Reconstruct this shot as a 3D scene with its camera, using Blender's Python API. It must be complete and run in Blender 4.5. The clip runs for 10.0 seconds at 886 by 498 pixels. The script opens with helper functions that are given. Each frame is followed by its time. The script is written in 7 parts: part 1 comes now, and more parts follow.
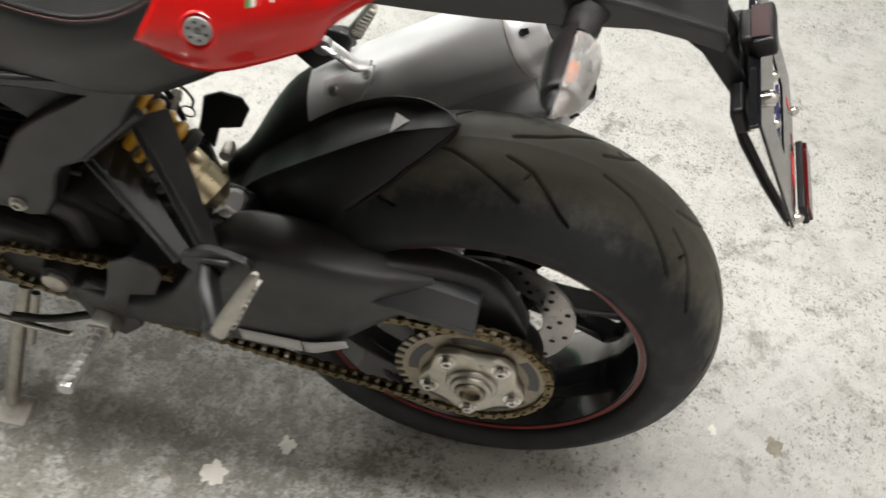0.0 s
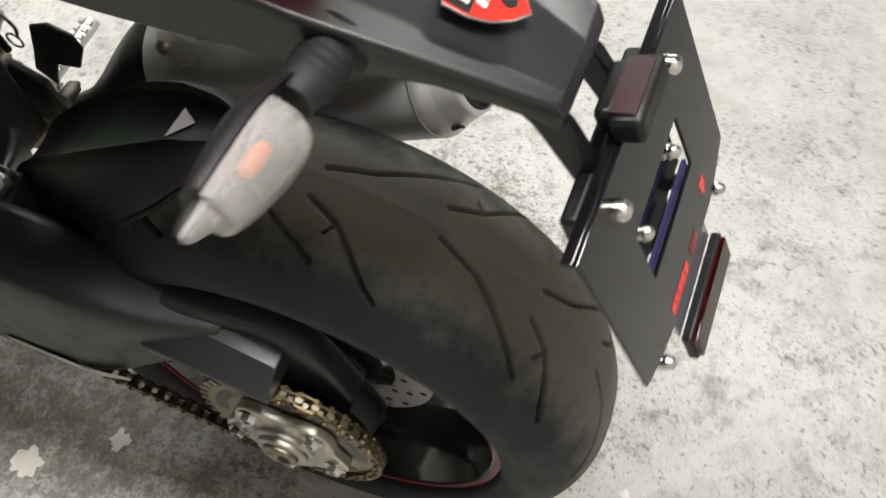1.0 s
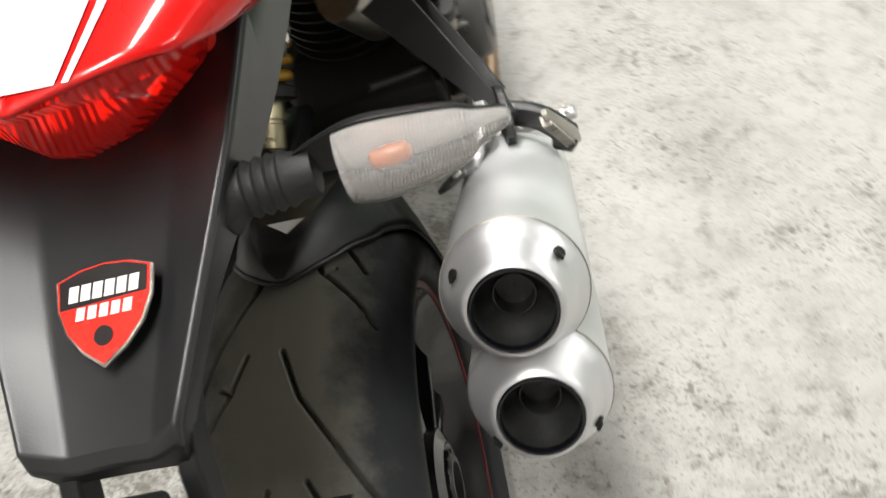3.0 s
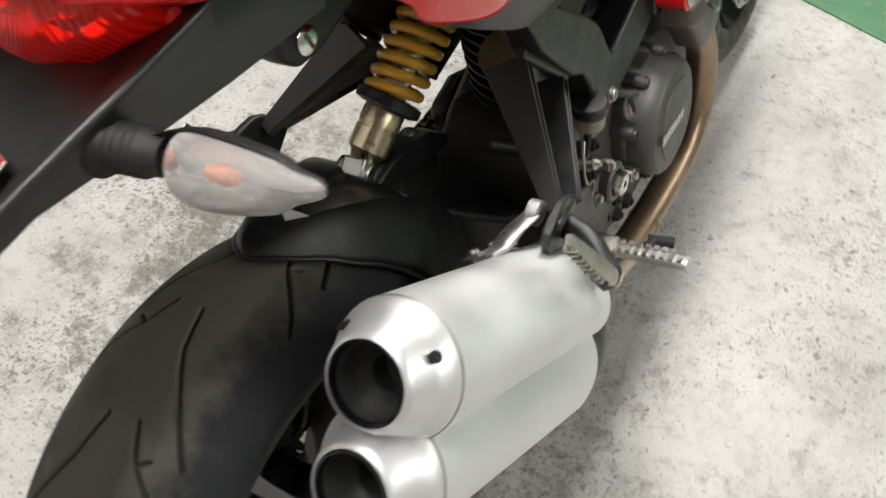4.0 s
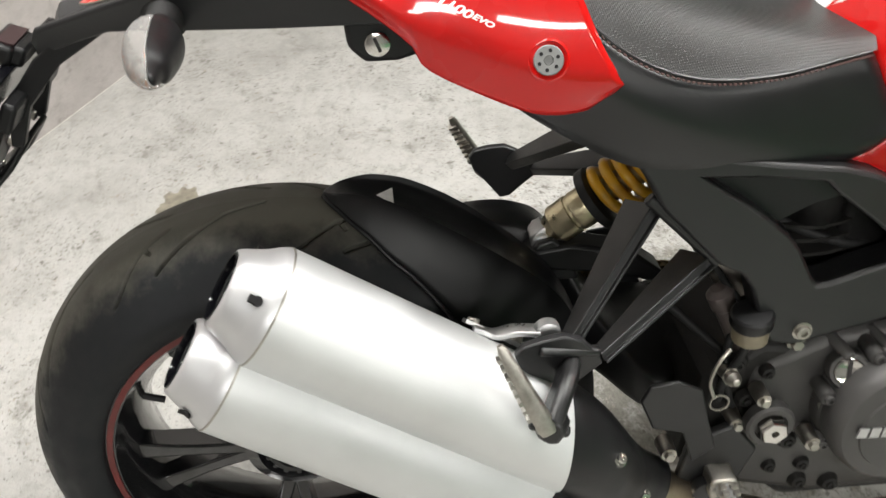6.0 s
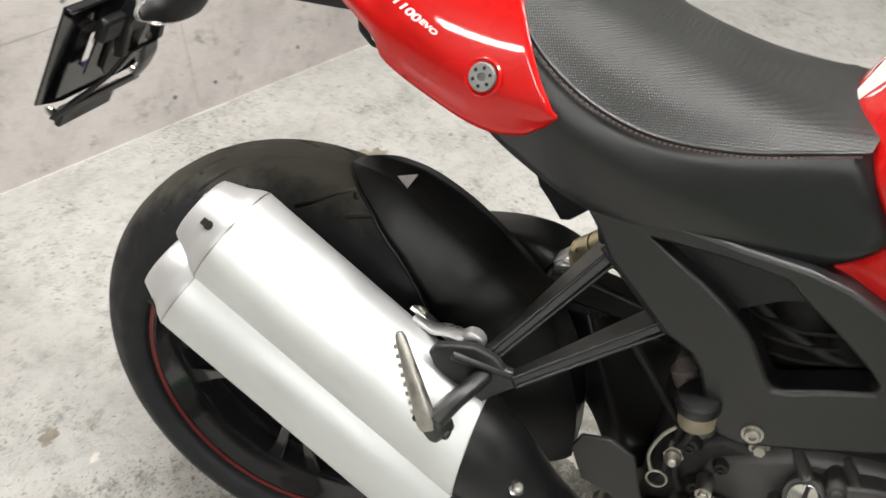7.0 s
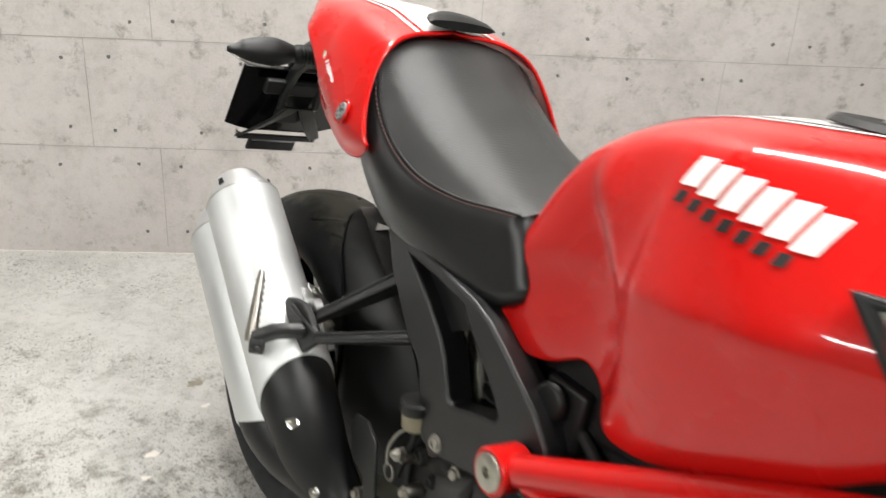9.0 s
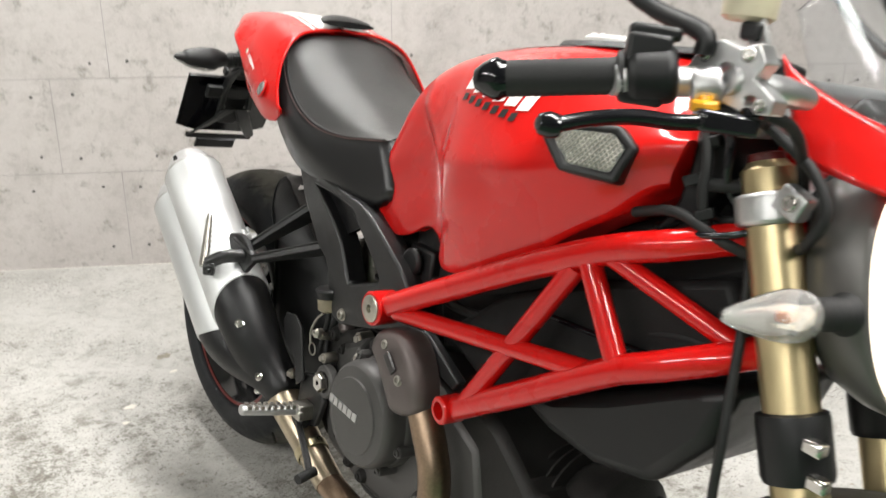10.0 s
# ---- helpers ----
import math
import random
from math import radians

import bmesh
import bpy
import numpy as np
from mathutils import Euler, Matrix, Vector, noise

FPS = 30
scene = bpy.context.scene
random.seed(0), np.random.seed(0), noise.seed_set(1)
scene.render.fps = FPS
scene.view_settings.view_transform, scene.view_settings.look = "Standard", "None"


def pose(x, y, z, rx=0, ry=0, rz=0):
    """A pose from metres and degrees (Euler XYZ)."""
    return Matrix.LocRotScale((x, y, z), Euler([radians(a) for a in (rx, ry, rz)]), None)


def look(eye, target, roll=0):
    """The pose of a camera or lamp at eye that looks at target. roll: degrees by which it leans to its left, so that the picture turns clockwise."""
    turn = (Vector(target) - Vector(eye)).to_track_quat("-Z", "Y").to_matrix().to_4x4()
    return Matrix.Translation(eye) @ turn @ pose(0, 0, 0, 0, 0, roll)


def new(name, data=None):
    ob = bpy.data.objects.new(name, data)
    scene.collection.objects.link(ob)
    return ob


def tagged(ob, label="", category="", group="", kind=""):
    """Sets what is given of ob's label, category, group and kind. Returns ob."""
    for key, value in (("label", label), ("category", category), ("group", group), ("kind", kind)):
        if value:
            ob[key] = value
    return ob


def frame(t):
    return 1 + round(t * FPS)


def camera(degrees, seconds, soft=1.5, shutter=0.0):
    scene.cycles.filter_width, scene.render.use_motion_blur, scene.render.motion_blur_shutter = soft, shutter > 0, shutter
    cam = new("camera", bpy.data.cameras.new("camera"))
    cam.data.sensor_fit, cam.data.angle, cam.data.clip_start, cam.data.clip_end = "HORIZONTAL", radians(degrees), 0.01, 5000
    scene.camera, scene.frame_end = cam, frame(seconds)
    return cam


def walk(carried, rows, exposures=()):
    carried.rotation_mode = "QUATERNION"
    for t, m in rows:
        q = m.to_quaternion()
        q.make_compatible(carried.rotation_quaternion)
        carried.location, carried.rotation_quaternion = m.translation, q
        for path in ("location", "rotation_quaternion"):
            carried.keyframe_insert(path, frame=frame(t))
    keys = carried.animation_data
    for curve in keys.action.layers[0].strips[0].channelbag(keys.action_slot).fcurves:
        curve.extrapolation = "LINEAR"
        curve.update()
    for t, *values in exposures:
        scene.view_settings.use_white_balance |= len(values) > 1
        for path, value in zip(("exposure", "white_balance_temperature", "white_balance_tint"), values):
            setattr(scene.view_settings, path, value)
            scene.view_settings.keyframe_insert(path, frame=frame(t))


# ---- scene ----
# camera: a phone held at chest height, carried round the tail of the motorcycle
PATH = [
    (0, (-0.913, -0.035, 1.186), (0.528, 0.143, -0.19), 6.3),
    (0.5, (-0.729, -0.134, 1.163), (0.611, 0.052, -0.31), 9.2),
    (1, (-0.558, -0.204, 1.14), (0.655, 0.056, -0.429), 10.9),
    (1.5, (-0.386, -0.334, 1.136), (0.573, 0.335, -0.487), 4.8),
    (2, (-0.271, -0.386, 1.151), (0.405, 0.541, -0.487), 2.3),
    (2.5, (-0.127, -0.341, 1.131), (0.332, 0.695, -0.518), 5.8),
    (2.7, (-0.058, -0.366, 1.153), (0.201, 0.767, -0.474), -1.9),
    (3.8, (0.252, -0.332, 1.206), (-0.346, 0.826, -0.311), -2.1),
    (4, (0.288, -0.294, 1.194), (-0.37, 0.86, -0.301), -0.2),
    (4.5, (0.38, -0.179, 1.197), (-0.505, 0.802, -0.304), 1.3),
    (5, (0.489, -0.089, 1.203), (-0.701, 0.611, -0.244), -1.7),
    (5.5, (0.652, 0.011, 1.238), (-0.763, 0.369, -0.13), -2.9),
    (6, (0.639, 0.131, 1.197), (-0.848, 0.245, -0.135), -1.0),
    (6.2, (0.615, 0.181, 1.193), (-0.864, 0.187, -0.153), -0.1),
    (7.3, (0.645, 0.567, 1.216), (-0.738, -0.174, -0.024), -2.1),
    (7.5, (0.628, 0.619, 1.21), (-0.743, -0.23, 0.027), -2.6),
    (8, (0.534, 0.736, 1.155), (-0.703, -0.38, 0.049), -0.8),
    (8.5, (0.512, 0.967, 1.136), (-0.578, -0.402, 0.167), 1.5),
    (9, (0.526, 1.265, 1.138), (-0.494, -0.26, 0.341), 3.3),
    (9.5, (0.606, 1.493, 1.096), (-0.49, 0.023, 0.298), 1.5),
    (10, (0.689, 1.708, 1.104), (-0.425, 0.193, 0.423), 0.1),
]
cam = camera(53.4, 10.0, soft=1.5, shutter=0.4)
walk(cam, [(t, look(eye, target, roll)) for t, eye, target, roll in PATH], [(0, -0.05), (2.5, -0.13), (4, -0.2), (5, -0.12), (6, -0.08), (7.5, 0.02), (9, -0.08), (10, 0.06)])

# ---- world and light: a windowless concrete bay under rows of fluorescent lamps ----
world = bpy.data.worlds.new("world")
world.use_nodes = True
world.node_tree.nodes["Background"].inputs[0].default_value = (0.9, 0.95, 1.0, 1)
world.node_tree.nodes["Background"].inputs[1].default_value = 0.02
scene.world = world
scene.view_settings.exposure = 0.0
CEILING = 2.75
LAMP_POWER = 60.0
LAMPS = [(x, y) for x in (-0.32, 3.3) for y in (-0.3, 1.5, 3.3)]


def strip_lamp(x, y):
    data = bpy.data.lights.new("fluorescent_light", "AREA")
    data.shape, data.size, data.size_y = "RECTANGLE", 0.30, 1.25
    data.energy, data.color = LAMP_POWER, (1.0, 0.985, 0.955)
    new("fluorescent_light", data).matrix_world = pose(x, y, CEILING - 0.11)


for lamp_x, lamp_y in LAMPS:
    strip_lamp(lamp_x, lamp_y)


# ---- materials ----
def node(nt, kind, **sets):
    n = nt.nodes.new(kind)
    for key, value in sets.items():
        n.inputs[key.replace("_", " ")].default_value = value
    return n


def ramp(nt, fac, stops):
    r = nt.nodes.new("ShaderNodeValToRGB")
    r.color_ramp.elements[0].position, r.color_ramp.elements[0].color = stops[0][0], (*stops[0][1], 1)
    r.color_ramp.elements[1].position, r.color_ramp.elements[1].color = stops[-1][0], (*stops[-1][1], 1)
    for at, colour in stops[1:-1]:
        r.color_ramp.elements.new(at).color = (*colour, 1)
    nt.links.new(fac, r.inputs[0])
    return r.outputs[0]


def mixed(nt, fac, a, b, how="MIX"):
    m = nt.nodes.new("ShaderNodeMix")
    m.data_type, m.blend_type = "RGBA", how
    for socket, value in ((m.inputs[0], fac), (m.inputs[6], a), (m.inputs[7], b)):
        if isinstance(value, (int, float)):
            socket.default_value = value
        elif isinstance(value, tuple):
            socket.default_value = (*value, 1)
        else:
            nt.links.new(value, socket)
    return m.outputs[2]


def noise_of(nt, coords, scale, detail=3.0, rough=0.55):
    n = node(nt, "ShaderNodeTexNoise", Scale=scale, Detail=detail, Roughness=rough)
    nt.links.new(coords, n.inputs["Vector"])
    return n.outputs["Fac"]


def material(name, colour, rough=0.5, metal=0.0, vary=0.12, grain=400.0, bump=0.1, patch=14.0, coat=0.0, rough_vary=0.12, stretch=None, spec=0.5):
    """A surface with patchy tone, fine grain and uneven gloss."""
    m = bpy.data.materials.new(name)
    m.use_nodes = True
    nt = m.node_tree
    b = nt.nodes["Principled BSDF"]
    co = nt.nodes.new("ShaderNodeTexCoord").outputs["Object"]
    if stretch:
        mp = nt.nodes.new("ShaderNodeMapping")
        mp.inputs["Scale"].default_value = stretch
        nt.links.new(co, mp.inputs[0])
        fine_co = mp.outputs[0]
    else:
        fine_co = co
    big, fine = noise_of(nt, co, patch, 4), noise_of(nt, fine_co, grain, 2)
    dark, light = tuple(c * (1 - vary) for c in colour), tuple(min(1, c * (1 + vary)) for c in colour)
    tone = ramp(nt, big, [(0.3, dark), (0.7, light)])
    tone = mixed(nt, vary * 0.8, tone, ramp(nt, fine, [(0.35, dark), (0.65, light)]))
    nt.links.new(tone, b.inputs["Base Color"])
    b.inputs["Metallic"].default_value = metal
    b.inputs["Specular IOR Level"].default_value = spec
    r = ramp(nt, big, [(0.25, (max(0.02, rough - rough_vary),) * 3), (0.75, (min(1, rough + rough_vary),) * 3)])
    nt.links.new(r, b.inputs["Roughness"])
    if coat:
        b.inputs["Coat Weight"].default_value, b.inputs["Coat Roughness"].default_value = coat, 0.04
    if bump:
        bp = node(nt, "ShaderNodeBump", Strength=bump, Distance=0.001)
        nt.links.new(fine, bp.inputs["Height"])
        nt.links.new(bp.outputs[0], b.inputs["Normal"])
    return m


RED = material("red_paint", (0.53, 0.0065, 0.0055), 0.28, 0.0, 0.05, 900, 0.015, 6, coat=0.75, rough_vary=0.04, spec=0.12)
WHITE = material("white_decal", (0.78, 0.77, 0.75), 0.3, 0, 0.04, 500, 0.02, coat=0.6)
BLACK_DECAL = material("black_decal", (0.02, 0.018, 0.018), 0.35, 0, 0.1)
RED_DECAL = material("red_decal", (0.65, 0.03, 0.02), 0.3, 0, 0.06)
GREEN_DECAL = material("green_decal", (0.03, 0.25, 0.08), 0.3, 0, 0.06)
PLASTIC = material("black_plastic", (0.0055, 0.0055, 0.006), 0.44, 0, 0.16, 900, 0.22, 25, spec=0.38)
GUARD = material("dark_grey_plastic", (0.022, 0.0235, 0.026), 0.36, 0, 0.12, 900, 0.15, 25)
SATIN = material("black_cast_metal", (0.0085, 0.0085, 0.009), 0.40, 0.0, 0.16, 1400, 0.26, 30, spec=0.58)
GLOSS = material("gloss_black", (0.0045, 0.0045, 0.006), 0.12, 0, 0.15, 500, 0.02, 20, coat=0.15, rough_vary=0.05, spec=0.42)
DARK = material("dark_cavity_metal", (0.010, 0.0095, 0.0095), 0.6, 0.0, 0.3, 300, 0.3, 40, spec=0.25)
RUBBER = material("black_rubber", (0.012, 0.012, 0.012), 0.62, 0, 0.16, 700, 0.25, 20, spec=0.35)
STEEL = material("bright_steel", (0.62, 0.6, 0.57), 0.17, 1, 0.1, 500, 0.05, 40)
WORN = material("worn_steel", (0.42, 0.4, 0.36), 0.4, 1, 0.22, 300, 0.2, 60)
ALLOY = material("cast_alloy", (0.55, 0.55, 0.55), 0.38, 0.9, 0.12, 700, 0.2, 50)
CARRIER = material("oily_cast_alloy", (0.46, 0.44, 0.38), 0.36, 0.9, 0.2, 500, 0.2, 50)
SILENCER = material("brushed_silencer", (0.69, 0.70, 0.70), 0.54, 0.70, 0.07, 500, 0.1, 9, stretch=(1, 0.06, 0.09))
CAP_METAL = material("silencer_end_metal", (0.66, 0.66, 0.67), 0.42, 0.8, 0.05, 1200, 0.1, 12)
GOLD = material("gold_anodised", (0.56, 0.46, 0.27), 0.4, 1, 0.03, 400, 0.05, 12)
BRASS = material("gold_zinc_plate", (0.56, 0.49, 0.33), 0.34, 1, 0.16, 300, 0.1, 60)
CHAIN = material("gold_chain", (0.165, 0.128, 0.07), 0.35, 1, 0.35, 250, 0.2, 90)
CHAIN_DARK = material("oily_chain_steel", (0.12, 0.09, 0.05), 0.38, 1, 0.4, 250, 0.2, 90)
PIPE = material("heat_tinted_steel", (0.30, 0.215, 0.15), 0.4, 1, 0.3, 200, 0.08, 12)
PIPE_PALE = material("straw_tinted_steel", (0.46, 0.39, 0.29), 0.33, 1, 0.2, 200, 0.06, 16)
SHIELD = material("brown_heat_shield", (0.10, 0.082, 0.078), 0.42, 0.4, 0.12, 900, 0.15, 25)
ENGINE = material("grey_engine_paint", (0.075, 0.072, 0.07), 0.48, 0.35, 0.12, 900, 0.25, 30)
ENGINE_DARK = material("sooty_engine_casting", (0.018, 0.017, 0.016), 0.55, 0.1, 0.3, 300, 0.5, 40, spec=0.3)
YELLOW = material("yellow_spring_paint", (0.62, 0.33, 0.02), 0.36, 0, 0.12, 300, 0.06, 40, coat=0.3)
AMBER = material("amber_bulb", (0.85, 0.2, 0.015), 0.2, 0, 0.1)
ORANGE = material("orange_plastic", (0.75, 0.36, 0.02), 0.3, 0, 0.06)
BLUE = material("blue_plate_edge", (0.045, 0.042, 0.12), 0.2, 0.3, 0.1)
STICKER = material("grey_sticker", (0.42, 0.42, 0.42), 0.45, 0, 0.1, 500, 0.03)
MILKY = material("milky_plastic", (0.55, 0.5, 0.36), 0.4, 0, 0.12, 200, 0.03, 30)
BAFFLE = material("sooty_baffle", (0.05, 0.05, 0.05), 0.45, 0.6, 0.3, 300, 0.3, 40)
ROTOR = material("brake_rotor_steel", (0.45, 0.43, 0.41), 0.33, 1, 0.12, 300, 0.1, 50)
WHEEL = material("gloss_black_wheel", (0.010, 0.010, 0.011), 0.14, 0, 0.2, 300, 0.04, 12, coat=0.6, rough_vary=0.06)
RIM_RED = material("red_rim_tape", (0.13, 0.016, 0.014), 0.4, 0, 0.3, 200, 0.05, 30)


def clear(name, colour, rough=0.04, ior=1.45, ribs=0.0):
    m = bpy.data.materials.new(name)
    m.use_nodes = True
    nt = m.node_tree
    b = nt.nodes["Principled BSDF"]
    b.inputs["Base Color"].default_value = (*colour, 1)
    b.inputs["Transmission Weight"].default_value = 1
    b.inputs["IOR"].default_value = ior
    b.inputs["Roughness"].default_value = rough
    co = nt.nodes.new("ShaderNodeTexCoord").outputs["Object"]
    bp = node(nt, "ShaderNodeBump", Strength=0.5 if ribs else 0.05, Distance=0.002)
    if ribs:
        w = nt.nodes.new("ShaderNodeTexWave")
        w.bands_direction = "X"
        w.inputs["Scale"].default_value = ribs
        nt.links.new(co, w.inputs["Vector"])
        nt.links.new(w.outputs["Fac"], bp.inputs["Height"])
    else:
        nt.links.new(noise_of(nt, co, 60), bp.inputs["Height"])
    nt.links.new(bp.outputs[0], b.inputs["Normal"])
    return m


def thin(name, colour, milk, ribs, ior=1.5):
    """A thin clear moulding: it lets light straight through, with a gloss and a trace of milk."""
    m = bpy.data.materials.new(name)
    m.use_nodes = True
    nt = m.node_tree
    nt.nodes.remove(nt.nodes["Principled BSDF"])
    out = nt.nodes["Material Output"]
    clear_n, gloss, white = nt.nodes.new("ShaderNodeBsdfTransparent"), nt.nodes.new("ShaderNodeBsdfGlossy"), nt.nodes.new("ShaderNodeBsdfDiffuse")
    clear_n.inputs[0].default_value = (*colour, 1)
    white.inputs[0].default_value = (0.75, 0.74, 0.72, 1)
    gloss.inputs["Roughness"].default_value = 0.08
    co = nt.nodes.new("ShaderNodeTexCoord").outputs["Object"]
    bp = node(nt, "ShaderNodeBump", Strength=0.6 if ribs else 0.02, Distance=0.002)
    w = nt.nodes.new("ShaderNodeTexWave")
    w.bands_direction = "X"
    w.inputs["Scale"].default_value = max(ribs, 3)
    nt.links.new(co, w.inputs["Vector"])
    nt.links.new(w.outputs["Fac"], bp.inputs["Height"])
    nt.links.new(bp.outputs[0], gloss.inputs["Normal"])
    nt.links.new(bp.outputs[0], white.inputs["Normal"])
    a, b = nt.nodes.new("ShaderNodeMixShader"), nt.nodes.new("ShaderNodeMixShader")
    a.inputs[0].default_value = milk * 2
    nt.links.new(clear_n.outputs[0], a.inputs[1])
    nt.links.new(white.outputs[0], a.inputs[2])
    fr = node(nt, "ShaderNodeFresnel", IOR=ior)
    nt.links.new(bp.outputs[0], fr.inputs["Normal"])
    nt.links.new(fr.outputs[0], b.inputs[0])
    nt.links.new(a.outputs[0], b.inputs[1])
    nt.links.new(gloss.outputs[0], b.inputs[2])
    nt.links.new(b.outputs[0], out.inputs[0])
    return m


BOWL = material("silvered_bowl", (0.86, 0.85, 0.83), 0.34, 0.0, 0.05, 300, 0.05, 40)
LENS = thin("clear_lens", (0.98, 0.97, 0.96), 0.15, 150)
SCREEN = thin("smoked_screen", (0.95, 0.96, 0.97), 0.015, 0, 1.18)
BRACKET = material("smoke_grey_metal", (0.36, 0.36, 0.42), 0.22, 0.8, 0.08, 400, 0.05, 20)
RED_LENS = clear("red_lens", (0.72, 0.014, 0.01), 0.10, 1.45, ribs=70)
RED_LENS.node_tree.nodes["Principled BSDF"].inputs["Transmission Weight"].default_value = 0.35


def glowing(name, colour, strength):
    m = bpy.data.materials.new(name)
    m.use_nodes = True
    b = m.node_tree.nodes["Principled BSDF"]
    b.inputs["Base Color"].default_value = (*colour, 1)
    b.inputs["Emission Color"].default_value = (*colour, 1)
    b.inputs["Emission Strength"].default_value = strength
    return m


LAMP_GLOW = glowing("lamp_diffuser", (1.0, 0.97, 0.92), 6.0)
HEAD_GLOW = glowing("headlamp_bulb", (1.0, 0.88, 0.72), 2.6)
TROUGH = material("faded_black_plastic", (0.014, 0.014, 0.0148), 0.37, 0, 0.06, 1100, 0.10, 25, spec=0.5, rough_vary=0.03)
COWL_BOLT = material("dull_grey_aluminium", (0.20, 0.20, 0.195), 0.5, 0.3, 0.12, 500, 0.1, 40)
TAN_PLASTIC = material("stained_reservoir", (0.20, 0.17, 0.115), 0.4, 0, 0.2, 200, 0.05, 40)
HOLDER = material("dark_headlamp_shell", (0.10, 0.095, 0.09), 0.4, 0.3, 0.1, 900, 0.1, 20)
SPROCKET = material("bronze_grey_sprocket", (0.26, 0.23, 0.18), 0.4, 1, 0.3, 300, 0.15, 60)
TAIL_GLOW = glowing("tail_lamp_bulb", (1.0, 0.10, 0.04), 3.0)


def vinyl(name, dotted):
    """Seat cover: a fine embossed weave on top, a smooth leather grain at the sides."""
    m = material(name, (0.028, 0.0285, 0.028) if dotted else (0.0095, 0.0095, 0.010), 0.36 if dotted else 0.34, 0, 0.12, 1200, 0.12, 18, rough_vary=0.06)
    if dotted:
        nt = m.node_tree
        b = nt.nodes["Principled BSDF"]
        co = nt.nodes.new("ShaderNodeTexCoord").outputs["Object"]
        mp = nt.nodes.new("ShaderNodeMapping")
        mp.inputs["Rotation"].default_value = (0, 0, radians(45))
        nt.links.new(co, mp.inputs[0])
        v = node(nt, "ShaderNodeTexVoronoi", Scale=500.0, Randomness=0.12)
        nt.links.new(mp.outputs[0], v.inputs["Vector"])
        bp = node(nt, "ShaderNodeBump", Strength=0.55, Distance=0.0012)
        nt.links.new(v.outputs["Distance"], bp.inputs["Height"])
        nt.links.new(bp.outputs[0], b.inputs["Normal"])
    return m


SEAT_TOP, SEAT_SIDE = vinyl("embossed_vinyl", True), vinyl("smooth_vinyl", False)


def tread():
    """Tyre rubber, scrubbed brown and dusty along the crown, blacker at the flanks."""
    m = material("tyre_rubber", (0.011, 0.012, 0.0135), 0.62, 0, 0.14, 900, 0.3, 30, spec=0.3)
    nt = m.node_tree
    b = nt.nodes["Principled BSDF"]
    base = b.inputs["Base Color"].links[0].from_socket
    co = nt.nodes.new("ShaderNodeTexCoord").outputs["Object"]
    sep = nt.nodes.new("ShaderNodeSeparateXYZ")
    nt.links.new(co, sep.inputs[0])
    wob = node(nt, "ShaderNodeMath")
    wob.operation = "MULTIPLY_ADD"
    nt.links.new(noise_of(nt, co, 30, 5, 0.7), wob.inputs[0])
    wob.inputs[1].default_value = 0.06
    ab = node(nt, "ShaderNodeMath")
    ab.operation = "ABSOLUTE"
    nt.links.new(sep.outputs[0], ab.inputs[0])
    nt.links.new(ab.outputs[0], wob.inputs[2])
    worn = ramp(nt, wob.outputs[0], [(0.068, (0.130, 0.123, 0.099)), (0.104, (0.011, 0.012, 0.0135))])
    nt.links.new(mixed(nt, 0.75, base, worn), b.inputs["Base Color"])
    return m


TREAD = tread()


# ---- shapes: each returns (points, faces) in the motorcycle's own metres: x right, y ahead, z up ----
def smooth_line(points, steps):
    """A Catmull-Rom line through points of any dimension."""
    p = np.array(points, float)
    q = np.vstack([2 * p[0] - p[1], p, 2 * p[-1] - p[-2]])
    out = []
    for i in range(1, len(q) - 2):
        for k in range(steps):
            t = k / steps
            a, b, c, d = q[i - 1 : i + 3]
            out.append(0.5 * (2 * b + (c - a) * t + (2 * a - 5 * b + 4 * c - d) * t * t + (3 * b - a - 3 * c + d) * t**3))
    return np.array(out + [p[-1]])


def eased(rows_at, table):
    """Columns of a table over stations, smoothed; gives a function from a station to a dict of values."""
    keys = list(table)
    fine = smooth_line(list(zip(rows_at, *[table[k] for k in keys])), 8)

    def at(y):
        return {k: float(np.interp(y, fine[:, 0], fine[:, i + 1])) for i, k in enumerate(keys)}

    return at


def both(*geos):
    points, faces = [], []
    for p, f in geos:
        n = len(points)
        points += [tuple(v) for v in p]
        faces += [tuple(i + n for i in face) for face in f]
    return points, faces


# the plane of symmetry stands a little steeper than the body's own upright
SYM_AT, SYM_WAY = Vector((-0.005, 0, 0.599)), Vector((math.cos(0.036), 0, -math.sin(0.036)))


def midline(z):
    return -0.005 + 0.036 * (z - 0.599)


def across(p):
    """The mirror image of a point on the motorcycle's other side."""
    v = Vector(p)
    return tuple(v - 2 * (v - SYM_AT).dot(SYM_WAY) * SYM_WAY)


def mirrored(geo):
    p, f = geo
    return [across(v) for v in p], [tuple(reversed(face)) for face in f]


def sided(geo, s):
    return geo if s > 0 else mirrored(geo)


def grid(rows, ring=False, ends=False):
    """Faces over rows of points. ring: each row is closed."""
    n = len(rows[0])
    points = [tuple(v) for row in rows for v in row]
    faces = []
    for r in range(len(rows) - 1):
        for i in range(n if ring else n - 1):
            j = (i + 1) % n
            faces.append((r * n + i, r * n + j, (r + 1) * n + j, (r + 1) * n + i))
    if ends:
        faces.append(tuple(range(n - 1, -1, -1)))
        faces.append(tuple((len(rows) - 1) * n + i for i in range(n)))
    return points, faces


